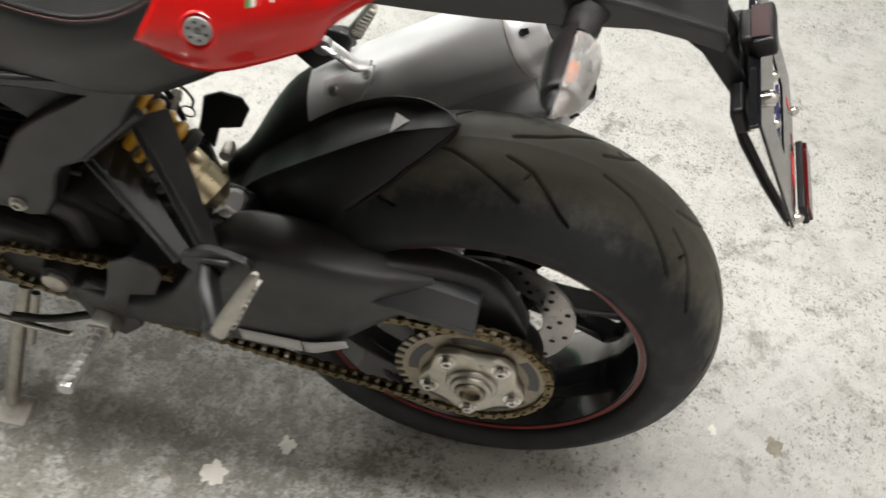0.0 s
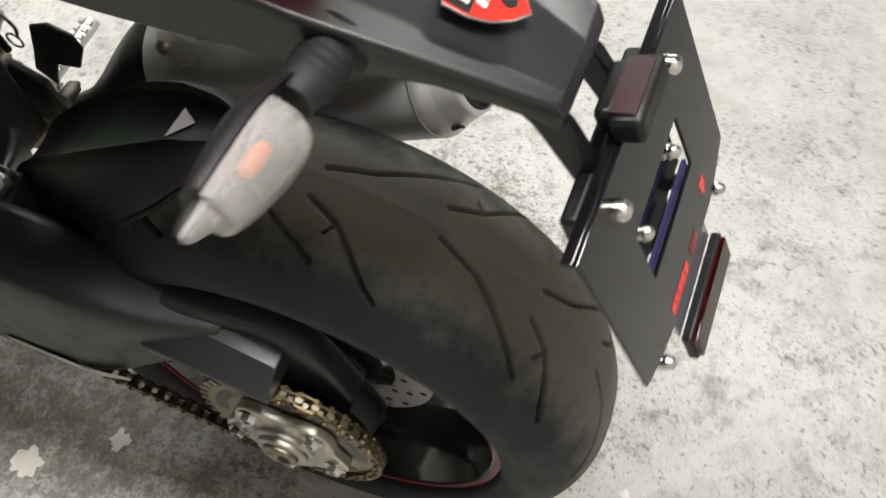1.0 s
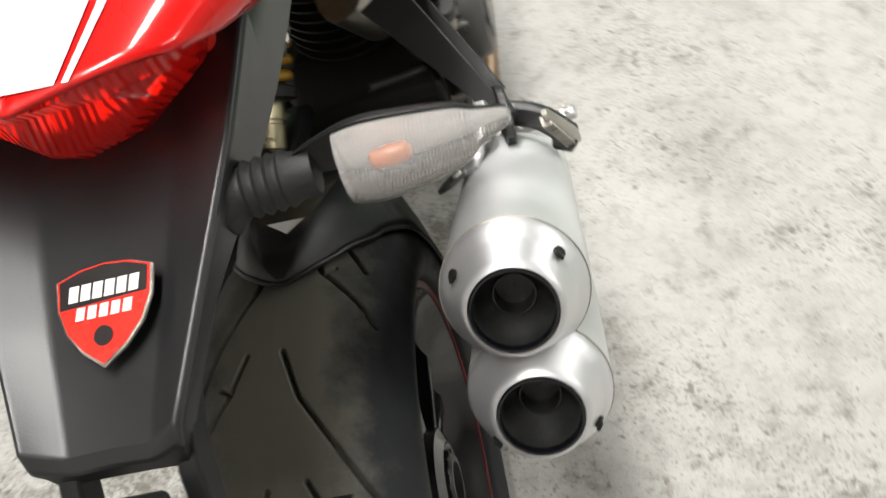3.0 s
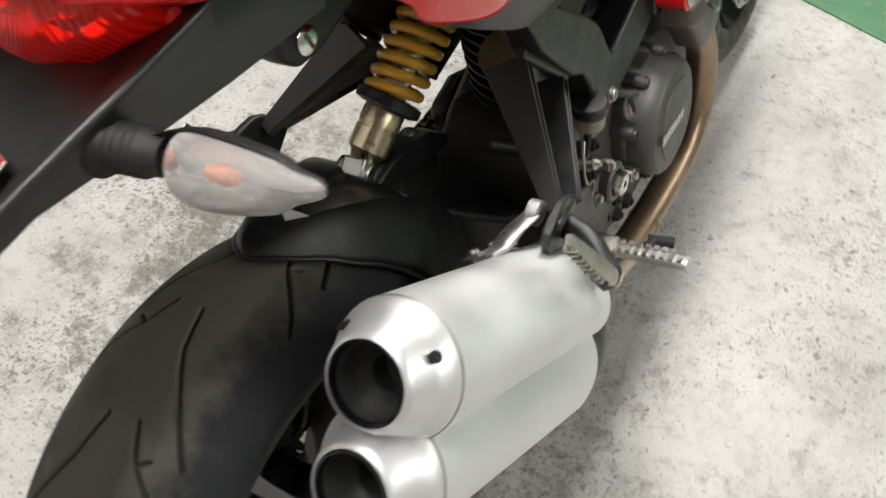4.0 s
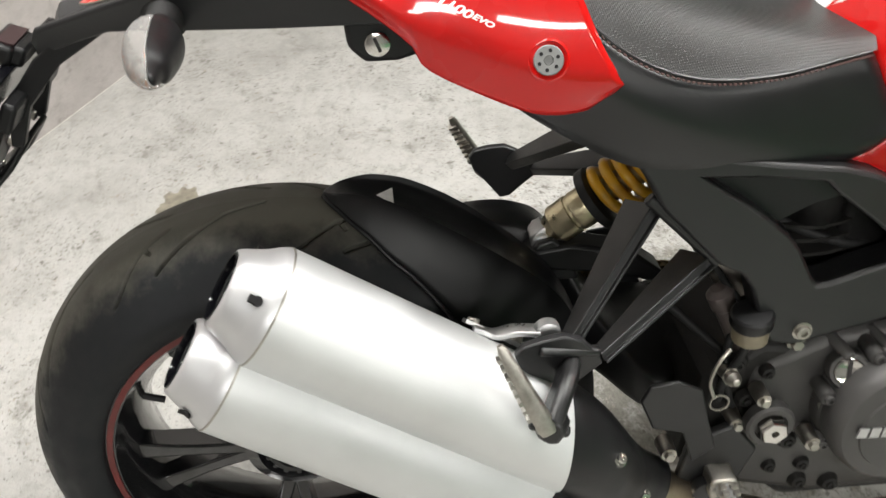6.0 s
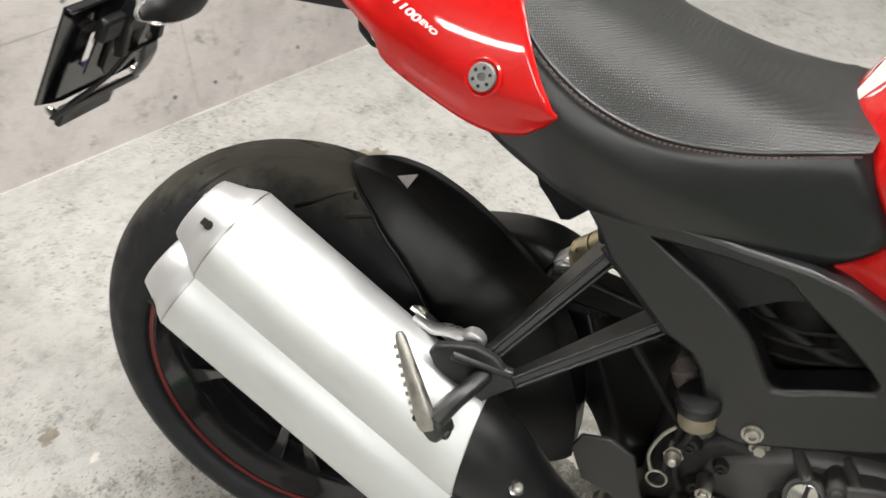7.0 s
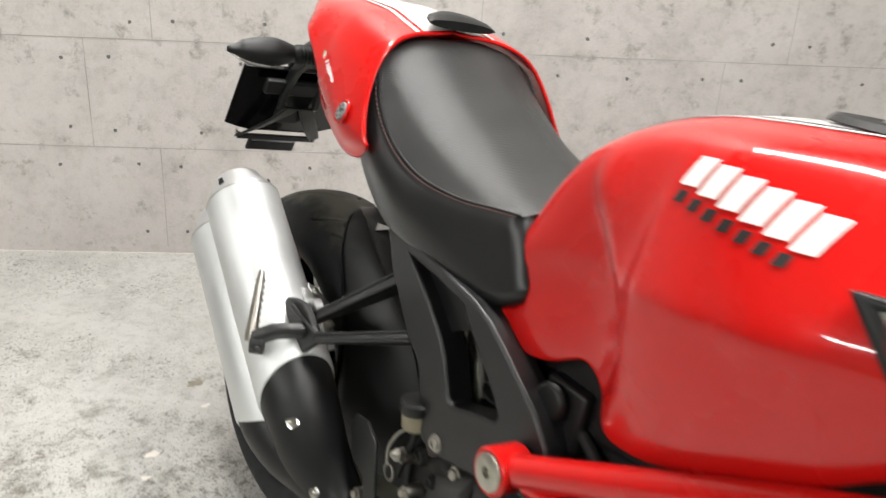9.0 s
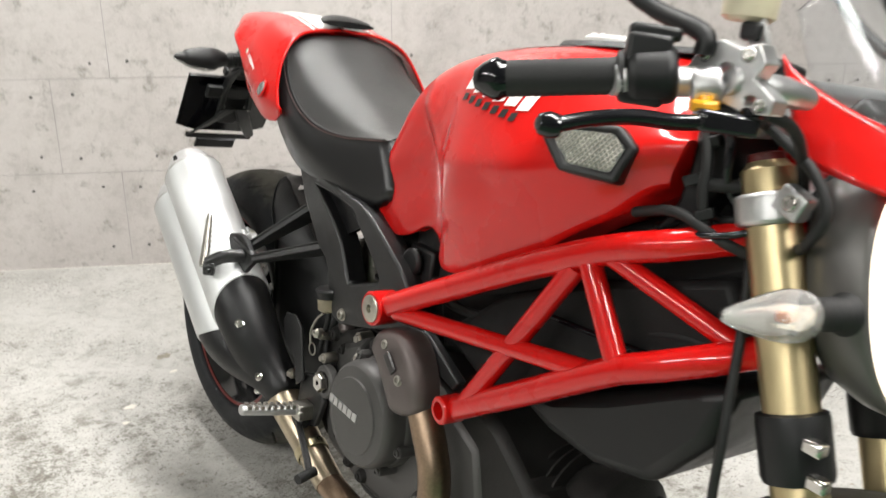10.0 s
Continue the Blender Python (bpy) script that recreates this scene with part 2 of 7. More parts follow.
def frame_of(axis):
    a = Vector(axis).normalized()
    u = a.orthogonal().normalized() if abs(a.x) > 0.999 else a.cross(Vector((1, 0, 0))).normalized()
    return u, a.cross(u).normalized(), a


def turned(profile, origin, axis, n=32, cap=True):
    """A lathe: profile rows of (radius, distance along the axis)."""
    u, v, a = frame_of(axis)
    o = Vector(origin)
    rows = [[o + a * h + (u * math.cos(k) + v * math.sin(k)) * r for k in np.arange(n) * 2 * math.pi / n] for r, h in profile]
    return grid(rows, True, cap)


def tube(path, r, n=12, steps=6, cap=True):
    """A round bar along a smooth line; r may be one radius or one for each point."""
    radii = [r] * len(path) if isinstance(r, (int, float)) else r
    line = smooth_line([(*p, q) for p, q in zip(path, radii)], steps) if steps > 1 else np.array([(*p, q) for p, q in zip(path, radii)], float)
    rows, u = [], None
    for i, row in enumerate(line):
        ahead = Vector(line[min(i + 1, len(line) - 1)][:3] - line[max(i - 1, 0)][:3]).normalized()
        u = frame_of(ahead)[0] if u is None else (u - ahead * u.dot(ahead)).normalized()
        v = ahead.cross(u)
        rows.append([Vector(row[:3]) + (u * math.cos(k) + v * math.sin(k)) * row[3] for k in np.arange(n) * 2 * math.pi / n])
    return grid(rows, True, cap)


def strap(path, w, h, side, steps=5):
    """A bar of rounded-rectangle section w by h along a smooth line; side is the direction of its width."""
    line = smooth_line(path, steps) if steps > 1 else np.array(path, float)
    rows = []
    for i, p in enumerate(line):
        ahead = Vector(line[min(i + 1, len(line) - 1)] - line[max(i - 1, 0)]).normalized()
        s = Vector(side)
        s = (s - ahead * s.dot(ahead)).normalized()
        v = ahead.cross(s)
        k = 0.28 * min(w, h)
        ww, hh = w / 2, h / 2
        rows.append([Vector(p) + s * a + v * b for a, b in ((ww, hh - k), (ww - k, hh), (k - ww, hh), (-ww, hh - k), (-ww, k - hh), (k - ww, -hh), (ww - k, -hh), (ww, k - hh))])
    return grid(rows, True, True)


def slab(outline, x0, x1, holes=False):
    """An outline of (y, z) given thickness from x0 to x1."""
    n = len(outline)
    points = [(x0, y, z) for y, z in outline] + [(x1, y, z) for y, z in outline]
    return points, [tuple(range(n)), tuple(range(2 * n - 1, n - 1, -1))] + [(i, i + n, (i + 1) % n + n, (i + 1) % n) for i in range(n)]


def sheet_on(outline, origin, u, v, thick):
    """An outline of (a, b) in the plane of u and v, given thickness along their normal."""
    o, u, v = Vector(origin), Vector(u).normalized(), Vector(v).normalized()
    w = u.cross(v).normalized() * thick
    n = len(outline)
    base = [o + u * a + v * b for a, b in outline]
    return base + [p + w for p in base], [tuple(range(n - 1, -1, -1)), tuple(range(n, 2 * n))] + [(i, (i + 1) % n, (i + 1) % n + n, i + n) for i in range(n)]


def framed(outer, inner, origin, u, v, thick):
    """The same with a hole; outer and inner have as many points."""
    o, u, v = Vector(origin), Vector(u).normalized(), Vector(v).normalized()
    w = u.cross(v).normalized() * thick
    n = len(outer)
    rows = [[o + u * a + v * b + w * k for a, b in line] for line, k in ((outer, 0), (outer, 1), (inner, 1), (inner, 0), (outer, 0))]
    p, f = grid(rows[:4], True)
    f += [(3 * n + i, 3 * n + (i + 1) % n, (i + 1) % n, i) for i in range(n)]
    return p, f


def holed_slab(outer, holes, x0, x1):
    """An outline of (y, z) with openings through it, given thickness from x0 to x1."""
    bm = bmesh.new()
    for line in (outer, *holes):
        ring = [bm.verts.new((x0, y, z)) for y, z in line]
        for i in range(len(ring)):
            bm.edges.new((ring[i], ring[(i + 1) % len(ring)]))
    bmesh.ops.triangle_fill(bm, use_beauty=True, use_dissolve=False, edges=bm.edges[:])
    grown = bmesh.ops.extrude_face_region(bm, geom=bm.faces[:])
    bmesh.ops.translate(bm, vec=(x1 - x0, 0, 0), verts=[v for v in grown["geom"] if isinstance(v, bmesh.types.BMVert)])
    bm.verts.index_update()
    points, faces = [tuple(v.co) for v in bm.verts], [tuple(v.index for v in f.verts) for f in bm.faces]
    bm.free()
    return points, faces


def block(c, size, turn=(0, 0, 0)):
    m = pose(*c, *turn)
    a, b, d = (s / 2 for s in size)
    points = [m @ Vector((x * a, y * b, z * d)) for x in (-1, 1) for y in (-1, 1) for z in (-1, 1)]
    return points, [(0, 1, 3, 2), (4, 6, 7, 5), (0, 4, 5, 1), (2, 3, 7, 6), (0, 2, 6, 4), (1, 5, 7, 3)]


def bolt(c, axis, r=0.006, h=0.005):
    """A socket-head screw with its washer, standing on c along the axis."""
    return turned([(r * 1.35, 0), (r * 1.35, h * 0.2), (r, h * 0.22), (r, h * 0.85), (r * 0.88, h), (r * 0.5, h), (r * 0.45, h * 0.55), (0.0004, h * 0.5)], c, axis, 14)


def hexnut(c, axis, r, h, bore=0.0):
    rows = [(r, 0), (r, h * 0.85), (r * 0.88, h)]
    if bore:
        rows += [(bore, h), (bore, h * 0.3), (0.0005, h * 0.3)]
    return turned(rows, c, axis, 6)


def oval(c, u, v, a, b, n=24, power=2.0):
    """A closed ring round c: a superellipse with half-axes a along u and b along v."""
    c, u, v = Vector(c), Vector(u), Vector(v)
    out = []
    for k in np.arange(n) * 2 * math.pi / n:
        x, y = math.cos(k), math.sin(k)
        out.append(c + u * a * math.copysign(abs(x) ** (2 / power), x) + v * b * math.copysign(abs(y) ** (2 / power), y))
    return out


def part(name, geo, mat, parent, label="", soft=38, bevel=0.0, thick=0.0, flip=True):
    """One mesh object under a thing or a part."""
    mesh = bpy.data.meshes.new(name)
    mesh.from_pydata([tuple(p) for p in geo[0]], [], geo[1])
    if flip and len(geo[0]) < 20000:
        bm = bmesh.new()
        bm.from_mesh(mesh)
        bmesh.ops.recalc_face_normals(bm, faces=bm.faces)
        bm.to_mesh(mesh)
        bm.free()
    mesh.materials.append(mat)
    mesh.shade_smooth()
    mesh.set_sharp_from_angle(angle=radians(soft))
    ob = new(name, mesh)
    ob.parent = parent
    if thick:
        md = ob.modifiers.new("thickness", "SOLIDIFY")
        md.thickness, md.offset = thick, -1
    if bevel:
        md = ob.modifiers.new("edges", "BEVEL")
        md.width, md.segments, md.limit_method, md.angle_limit = bevel, 2, "ANGLE", radians(35)
    return tagged(ob, label) if label else ob


LEAN = 9.8
motorcycle = new("motorcycle")
motorcycle.matrix_world = pose(0, 0, -0.006, 0, -LEAN, 0)
tagged(motorcycle, "red and black naked motorcycle leaning on its side stand", "motorcycle")
bike = motorcycle


# ---- rear wheel ----
AXLE_Z, TYRE_R = 0.3185, 0.3086


def tyre_geo(radius, half, n, cross, grooves):
    """A tyre about the x axis: a round crown, cut by pairs of bent grooves, and flanks down to the bead."""
    k = half / 0.09
    prof = smooth_line([(0, radius), (0.028 * k, radius - 0.003), (0.052 * k, radius - 0.0125), (0.073 * k, radius - 0.03), (0.087 * k, radius - 0.052), (0.0915 * k, radius - 0.066), (0.0885 * k, radius - 0.080), (0.082 * k, radius - 0.0895), (0.073 * k, radius - 0.092)], 20)
    run = np.r_[0, np.cumsum(np.hypot(*np.diff(prof, axis=0).T))]
    at = np.linspace(0, 1, cross) ** 1.15 * run[-1]
    px, pr = np.interp(at, run, prof[:, 0]), np.interp(at, run, prof[:, 1])
    nx = np.gradient(px, at)
    nr = np.gradient(pr, at)
    c = np.r_[-at[::-1], at[1:]]
    x, r = np.r_[-px[::-1], px[1:]], np.r_[pr[::-1], pr[1:]]
    inx, inr = np.r_[-nr[::-1], nr[1:]], np.r_[-nx[::-1], -nx[1:]]
    inx = np.where(c < 0, -np.abs(inx), np.abs(inx)) * -1
    period = 2 * math.pi * radius / 9
    a = np.arange(n) / n * 9 * period
    A, C = np.meshgrid(a % period, c, indexing="ij")
    cut = np.zeros_like(A)
    if grooves:
        for s in (1, -1):
            for line, width in ((((0.0, 0.008), (0.040, 0.020), (0.125, 0.072)), 0.0018), (((0.105, 0.022), (0.135, 0.036), (0.175, 0.074), (0.19, 0.083)), 0.0017), (((0.135, 0.036), (0.128, 0.046)), 0.0015)):
                for (a0, c0), (a1, c1) in zip(line, line[1:]):
                    for turn in (-1, 0, 1):
                        b0 = a0 + turn * period + (period / 2 if s < 0 else 0)
                        da, dc = a1 - a0, (c1 - c0) * s
                        t = np.clip(((A - b0) * da + (C - c0 * s) * dc) / (da * da + dc * dc), 0, 1)
                        d = np.hypot(A - b0 - t * da, C - c0 * s - t * dc)
                        cut = np.maximum(cut, np.clip(1.5 - d / width, 0, 1))
    X = x[None, :] + inx[None, :] * cut * 0.0062
    R = r[None, :] + inr[None, :] * cut * 0.0062
    T = -(np.arange(n) / n * 2 * math.pi)[:, None]
    pts = np.stack([X, R * np.sin(T), R * np.cos(T)], -1).reshape(-1, 3)
    m = len(c)
    i, j = np.meshgrid(np.arange(n), np.arange(m - 1), indexing="ij")
    k2 = (i + 1) % n
    faces = np.stack([i * m + j, i * m + j + 1, k2 * m + j + 1, k2 * m + j], -1).reshape(-1, 4)
    return pts.tolist(), faces.tolist()


def moved(geo, by):
    return [(p[0] + by[0], p[1] + by[1], p[2] + by[2]) for p in geo[0]], geo[1]


def wheel_rim(half, bead):
    """The barrel and lips of a cast wheel about the x axis."""
    h = half
    prof = [(bead + 0.008, -h), (bead + 0.010, -h + 0.004), (bead - 0.004, -h + 0.012), (bead - 0.016, -h + 0.03), (bead - 0.024, 0), (bead - 0.016, h - 0.03), (bead - 0.004, h - 0.012), (bead + 0.010, h - 0.004), (bead + 0.008, h), (bead - 0.0055, h - 0.001), (bead - 0.012, h - 0.014), (bead - 0.024, h - 0.032), (bead - 0.031, 0), (bead - 0.024, 0.032 - h), (bead - 0.012, 0.014 - h), (bead - 0.0055, 0.001 - h)]
    u, v, a = Vector((0, 1, 0)), Vector((0, 0, 1)), Vector((1, 0, 0))
    rows = [[a * x + (u * math.cos(k) + v * math.sin(k)) * r for k in np.arange(72) * 2 * math.pi / 72] for r, x in prof + prof[:1]]
    return grid(rows, True)


def ring_plate(r0, r1, x0, x1, n=72, wave=0.0, lobes=0):
    rows = [[(x, r * math.sin(k) * (1 + wave * math.cos(lobes * k)), r * math.cos(k) * (1 + wave * math.cos(lobes * k))) for k in np.arange(n) * 2 * math.pi / n] for r, x in ((r0, x0), (r1, x0), (r1, x1), (r0, x1), (r0, x0))]
    return grid(rows, True)


def spoke_geo(angle, fork, r0, r1, x_hub, x_rim):
    """A tapered spoke that splits into two near the rim."""
    def at(r, off, x):
        k = angle + off
        return (x, r * math.sin(k), r * math.cos(k))
    side = (1, 0, 0)
    knee = r0 + (r1 - r0) * 0.45
    return both(
        strap([at(r0, 0, x_hub), at(knee, 0, (x_hub + x_rim) / 2)], 0.03, 0.026, side, 1),
        strap([at(knee - 0.012, 0, (x_hub + x_rim) / 2), at((knee + r1) / 2, fork * 0.55, x_rim), at(r1, fork, x_rim)], 0.024, 0.017, side, 3),
        strap([at(knee - 0.012, 0, (x_hub + x_rim) / 2), at((knee + r1) / 2, -fork * 0.55, x_rim), at(r1, -fork, x_rim)], 0.024, 0.017, side, 3),
    )


def slim_spoke(rim_at, hub_at):
    """A straight slim spoke from the hub to the rim."""
    def at(r, k, x):
        return (x, r * math.sin(k), r * math.cos(k))
    rows = []
    for f in np.linspace(0, 1, 7):
        k, r = hub_at + (rim_at - hub_at) * f, 0.045 + (0.196 - 0.045) * f
        w, x0, x1 = 0.010 - 0.002 * math.sin(f * math.pi) + 0.004 * f**4, 0.056 - 0.010 * f, 0.012 + 0.004 * f
        c = math.cos(k), math.sin(k)
        rows.append([(x, r * c[1] + w * q * c[0], r * c[0] - w * q * c[1]) for x, q in ((x0, -1), (x0, 1), (x1, 0.7), (x1, -0.7))])
    return grid(rows, True, True)


HUB = (0, 0, AXLE_Z)
HUB_POSE = Matrix.Translation((-0.0193, -0.0019, AXLE_Z)) @ Matrix.Rotation(0.0132, 4, "Z") @ Matrix.Rotation(0.0214, 4, "Y") @ Matrix.Translation((0, 0, -AXLE_Z))
rear_wheel = part("rear_wheel", moved(turned([(0.034, -0.06), (0.05, -0.052), (0.052, -0.02), (0.045, 0.03), (0.062, 0.05), (0.06, 0.066), (0.045, 0.072), (0.04, 0.064), (0.028, 0.06), (0.026, -0.05)], (0, 0, 0), (1, 0, 0), 40), HUB), WHEEL, bike, "gloss black cast rear wheel with a red stripe")
rear_wheel.matrix_local = HUB_POSE
part("tyre", moved(tyre_geo(TYRE_R, 0.0951, 1300, 124, True), HUB), TREAD, rear_wheel, "black rubber tyre with a dusty brown crown", soft=60, flip=False)
part("rim", moved(wheel_rim(0.078, 0.212), HUB), WHEEL, rear_wheel)
for s in (1, -1):
    part("rim_stripe", moved(ring_plate(0.2085, 0.2155, s * 0.0775, s * 0.0792), HUB), RIM_RED, rear_wheel, "faded red rim stripe")
for k in range(5):
    for off in (-10, 10):
        part("spoke", moved(slim_spoke(-radians(29 + 72 * k + off), -radians(29 + 72 * k + off * 0.5)), HUB), WHEEL, rear_wheel, bevel=0.003)
part("valve", moved(tube([(0.036, -0.190, 0.086), (0.038, -0.170, 0.077), (0.040, -0.146, 0.070)], 0.0042, 10, 3), HUB), RUBBER, rear_wheel)
part("axle_nut", moved(both(turned([(0.033, 0.056), (0.033, 0.074), (0.030, 0.077), (0.024, 0.077), (0.022, 0.060), (0.001, 0.060)], (0, 0, 0), (1, 0, 0), 40), *[block((0.068, 0.0345 * math.sin(a), 0.0345 * math.cos(a)), (0.012, 0.005, 0.005), (-math.degrees(a), 0, 0)) for a in np.arange(14) * math.pi / 7]), HUB), SATIN, rear_wheel, "dark notched axle nut")

# brake disc with drilled holes, and its caliper, between wheel and swingarm
brake_disc = part("rear_brake_disc", moved(ring_plate(0.078, 0.122, -0.020, -0.025, 96), HUB), ROTOR, bike, "drilled steel rear brake disc")
brake_disc.matrix_local = HUB_POSE
for k in range(40):
    a = k * 2 * math.pi / 40
    r = (0.088, 0.101, 0.113)[k % 3]
    part("drilled_hole", moved(turned([(0.0042, -0.0197), (0.0042, -0.0254)], (0, r * math.sin(a), r * math.cos(a)), (1, 0, 0), 8), HUB), DARK, brake_disc)
part("disc_carrier", moved(both(ring_plate(0.04, 0.06, -0.018, -0.026, 48), *[strap([(-0.022, 0.05 * math.sin(a), 0.05 * math.cos(a)), (-0.022, 0.082 * math.sin(a + 0.2), 0.082 * math.cos(a + 0.2))], 0.006, 0.016, (1, 0, 0), 1) for a in np.arange(6) * math.pi / 3]), HUB), DARK, brake_disc)
caliper = part("rear_caliper", both(block((-0.030, 0.085, 0.405), (0.05, 0.085, 0.045), (40, 0, 0)), turned([(0.018, 0), (0.018, 0.012), (0.015, 0.014)], (-0.056, 0.085, 0.405), (-1, 0, 0), 20)), GLOSS, bike, "small black rear brake caliper", bevel=0.006)
part("caliper_marking", both(*[block((-0.0565, 0.093 - 0.006 * k, 0.382 - 0.004 * k), (0.0012, 0.003, 0.012), (40, 0, 0)) for k in range(4)]), WHITE, caliper)

# sprocket, its carrier and the chain
CHAIN_X, PITCH = -0.118, 0.015875
R_REAR, R_FRONT = 0.0985, 0.0385
FRONT = (0.60, 0.372)
sprocket = part("rear_sprocket", moved(turned([(0.05, CHAIN_X + 0.003), (0.094, CHAIN_X + 0.003), (0.094, CHAIN_X - 0.003), (0.05, CHAIN_X - 0.003), (0.05, CHAIN_X + 0.003)], (0, 0, 0), (1, 0, 0), 78, False), HUB), SPROCKET, bike, "worn bronze-grey rear sprocket with a silver carrier")
sprocket.matrix_local = HUB_POSE
teeth = []
for k in range(39):
    a = k * 2 * math.pi / 39
    teeth.append(strap([(CHAIN_X, 0.092 * math.sin(a), 0.092 * math.cos(a)), (CHAIN_X, 0.104 * math.sin(a), 0.104 * math.cos(a))], 0.005, 0.008, (1, 0, 0), 1))
part("sprocket_teeth", moved(both(*teeth), HUB), SPROCKET, sprocket)
for k in range(5):
    a = k * 2 * math.pi / 5
    arc = [(CHAIN_X, 0.0790 * math.sin(a + t), 0.0790 * math.cos(a + t)) for t in np.linspace(-0.42, 0.42, 9)]
    part("sprocket_slot", moved(strap(arc, 0.0068, 0.017, (1, 0, 0), 1), HUB), BLACK_DECAL, sprocket)
carrier_line = []
for k in range(60):
    a = k * 2 * math.pi / 60
    r = 0.0655 - 0.0065 * math.cos(5 * a)
    carrier_line.append((r * math.sin(a), AXLE_Z + r * math.cos(a)))
part("sprocket_carrier", slab(carrier_line, CHAIN_X - 0.004, CHAIN_X - 0.016), CARRIER, sprocket, "silver alloy carrier plate", bevel=0.002)
for k in range(5):
    a = (k + 0.5) * 2 * math.pi / 5
    c = (CHAIN_X - 0.016, 0.058 * math.sin(a), AXLE_Z + 0.058 * math.cos(a))
    part("carrier_bolt", both(hexnut(c, (-1, 0, 0), 0.0085, 0.008, 0.004), turned([(0.0125, 0), (0.0125, 0.002)], c, (-1, 0, 0), 20)), STEEL, sprocket)
for r, h, m in ((0.034, 0.006, WORN), (0.027, 0.012, WORN), (0.020, 0.017, SPROCKET)):
    part("hub_ring", turned([(r, 0), (r, h - 0.002), (r - 0.002, h), (r - 0.006, h), (r - 0.008, h - 0.008), (0.001, h - 0.008)], (CHAIN_X - 0.016, 0, AXLE_Z), (-1, 0, 0), 24), m, sprocket)


def chain_path():
    """Points one pitch apart round both sprockets, in (y, z)."""
    dy, dz = FRONT[0], FRONT[1] - AXLE_Z
    far, tilt = math.hypot(dy, dz), math.atan2(dz, dy)
    lift = math.asin((R_REAR - R_FRONT) / far)
    line = []
    up, down = tilt + math.pi / 2 - lift, tilt - math.pi / 2 + lift
    for k in np.linspace(up, down + 2 * math.pi, 80):
        line.append((R_REAR * math.cos(k), AXLE_Z + R_REAR * math.sin(k)))
    for k in np.linspace(down, up, 40):
        line.append((FRONT[0] + R_FRONT * math.cos(k), FRONT[1] + R_FRONT * math.sin(k)))
    line.append(line[0])
    line = np.array(line)
    run = np.r_[0, np.cumsum(np.hypot(*np.diff(line, axis=0).T))]
    count = int(run[-1] / PITCH) // 2 * 2
    at = np.arange(count) * run[-1] / count
    return np.stack([np.interp(at, run, line[:, 0]), np.interp(at, run, line[:, 1])], -1)


def link_plates(gap, thick, long, high):
    """The two waisted plates of a chain link along y, about its middle."""
    outline = []
    for k in range(24):
        a = k * 2 * math.pi / 24
        y = (1 if math.cos(a) >= 0 else -1) * long / 2 + high / 2 * math.cos(a)
        z = high / 2 * math.sin(a) * (0.82 if abs(math.cos(a)) < 0.3 else 1)
        outline.append((y, z))
    return both(slab(outline, gap / 2, gap / 2 + thick), slab(outline, -gap / 2, -gap / 2 - thick))


def link_mesh(name, geo, mat):
    mesh = bpy.data.meshes.new(name)
    mesh.from_pydata([tuple(p) for p in geo[0]], [], geo[1])
    mesh.materials.append(mat)
    return mesh


chain = part("drive_chain", both(*[turned([(0.0051, -0.006), (0.0051, 0.006)], (CHAIN_X, y, z), (1, 0, 0), 10) for y, z in chain_path()]), CHAIN_DARK, bike, "gold drive chain with oily rollers")
chain.matrix_local = HUB_POSE
outer = link_mesh("link", both(link_plates(0.0105, 0.002, PITCH, 0.0135), *[turned([(0.0026, -0.0098), (0.0026, 0.0098)], (0, s * PITCH / 2, 0), (1, 0, 0), 8) for s in (1, -1)]), CHAIN)
inner = link_mesh("link", link_plates(0.0062, 0.002, PITCH, 0.0135), CHAIN)
stops = chain_path()
for k, (y, z) in enumerate(stops):
    y1, z1 = stops[(k + 1) % len(stops)]
    ob = new("link", outer if k % 2 else inner)
    ob.parent = chain
    ob.matrix_local = Matrix.Translation((CHAIN_X, (y + y1) / 2, (z + z1) / 2)) @ Matrix.Rotation(math.atan2(z1 - z, y1 - y), 4, "X")

# ---- swingarm on the chain side ----
def arm_section(y, x0, x1, z0, z1, n=20):
    return oval(((x0 + x1) / 2, y, (z0 + z1) / 2), (1, 0, 0), (0, 0, 1), abs(x1 - x0) / 2, (z1 - z0) / 2, 32, 5.0)


arm = [(0.60, -0.10, 0.10, 0.32, 0.372), (0.55, -0.15, 0.10, 0.315, 0.378), (0.50, -0.165, 0.02, 0.32, 0.382), (0.43, -0.172, 0.05, 0.325, 0.388), (0.38, -0.173, -0.03, 0.325, 0.42), (0.33, -0.172, -0.085, 0.325, 0.50), (0.29, -0.171, -0.085, 0.322, 0.525), (0.24, -0.170, -0.085, 0.32, 0.53), (0.18, -0.166, -0.085, 0.352, 0.522), (0.13, -0.155, -0.082, 0.398, 0.51), (0.09, -0.14, -0.08, 0.43, 0.498), (0.06, -0.125, -0.08, 0.445, 0.488)]
rows = [arm_section(*v) for v in smooth_line(arm, 5)]
swingarm = part("swingarm", grid(rows, True, True), SATIN, bike, "black cast single-sided swingarm", soft=50)
hub_arm = [(0.16, -0.145, -0.08, 0.43, 0.508), (0.10, -0.128, -0.08, 0.435, 0.505), (0.04, -0.114, -0.076, 0.42, 0.495), (-0.02, -0.112, -0.076, 0.36, 0.47), (-0.06, -0.112, -0.078, 0.30, 0.40)]
part("hub_arm", both(grid([arm_section(*v) for v in smooth_line(hub_arm, 5)], True, True), turned([(0.085, -0.078), (0.088, -0.086), (0.08, -0.112), (0.06, -0.114)], HUB, (1, 0, 0), 40)), SATIN, swingarm, soft=50)
guard_rows = []
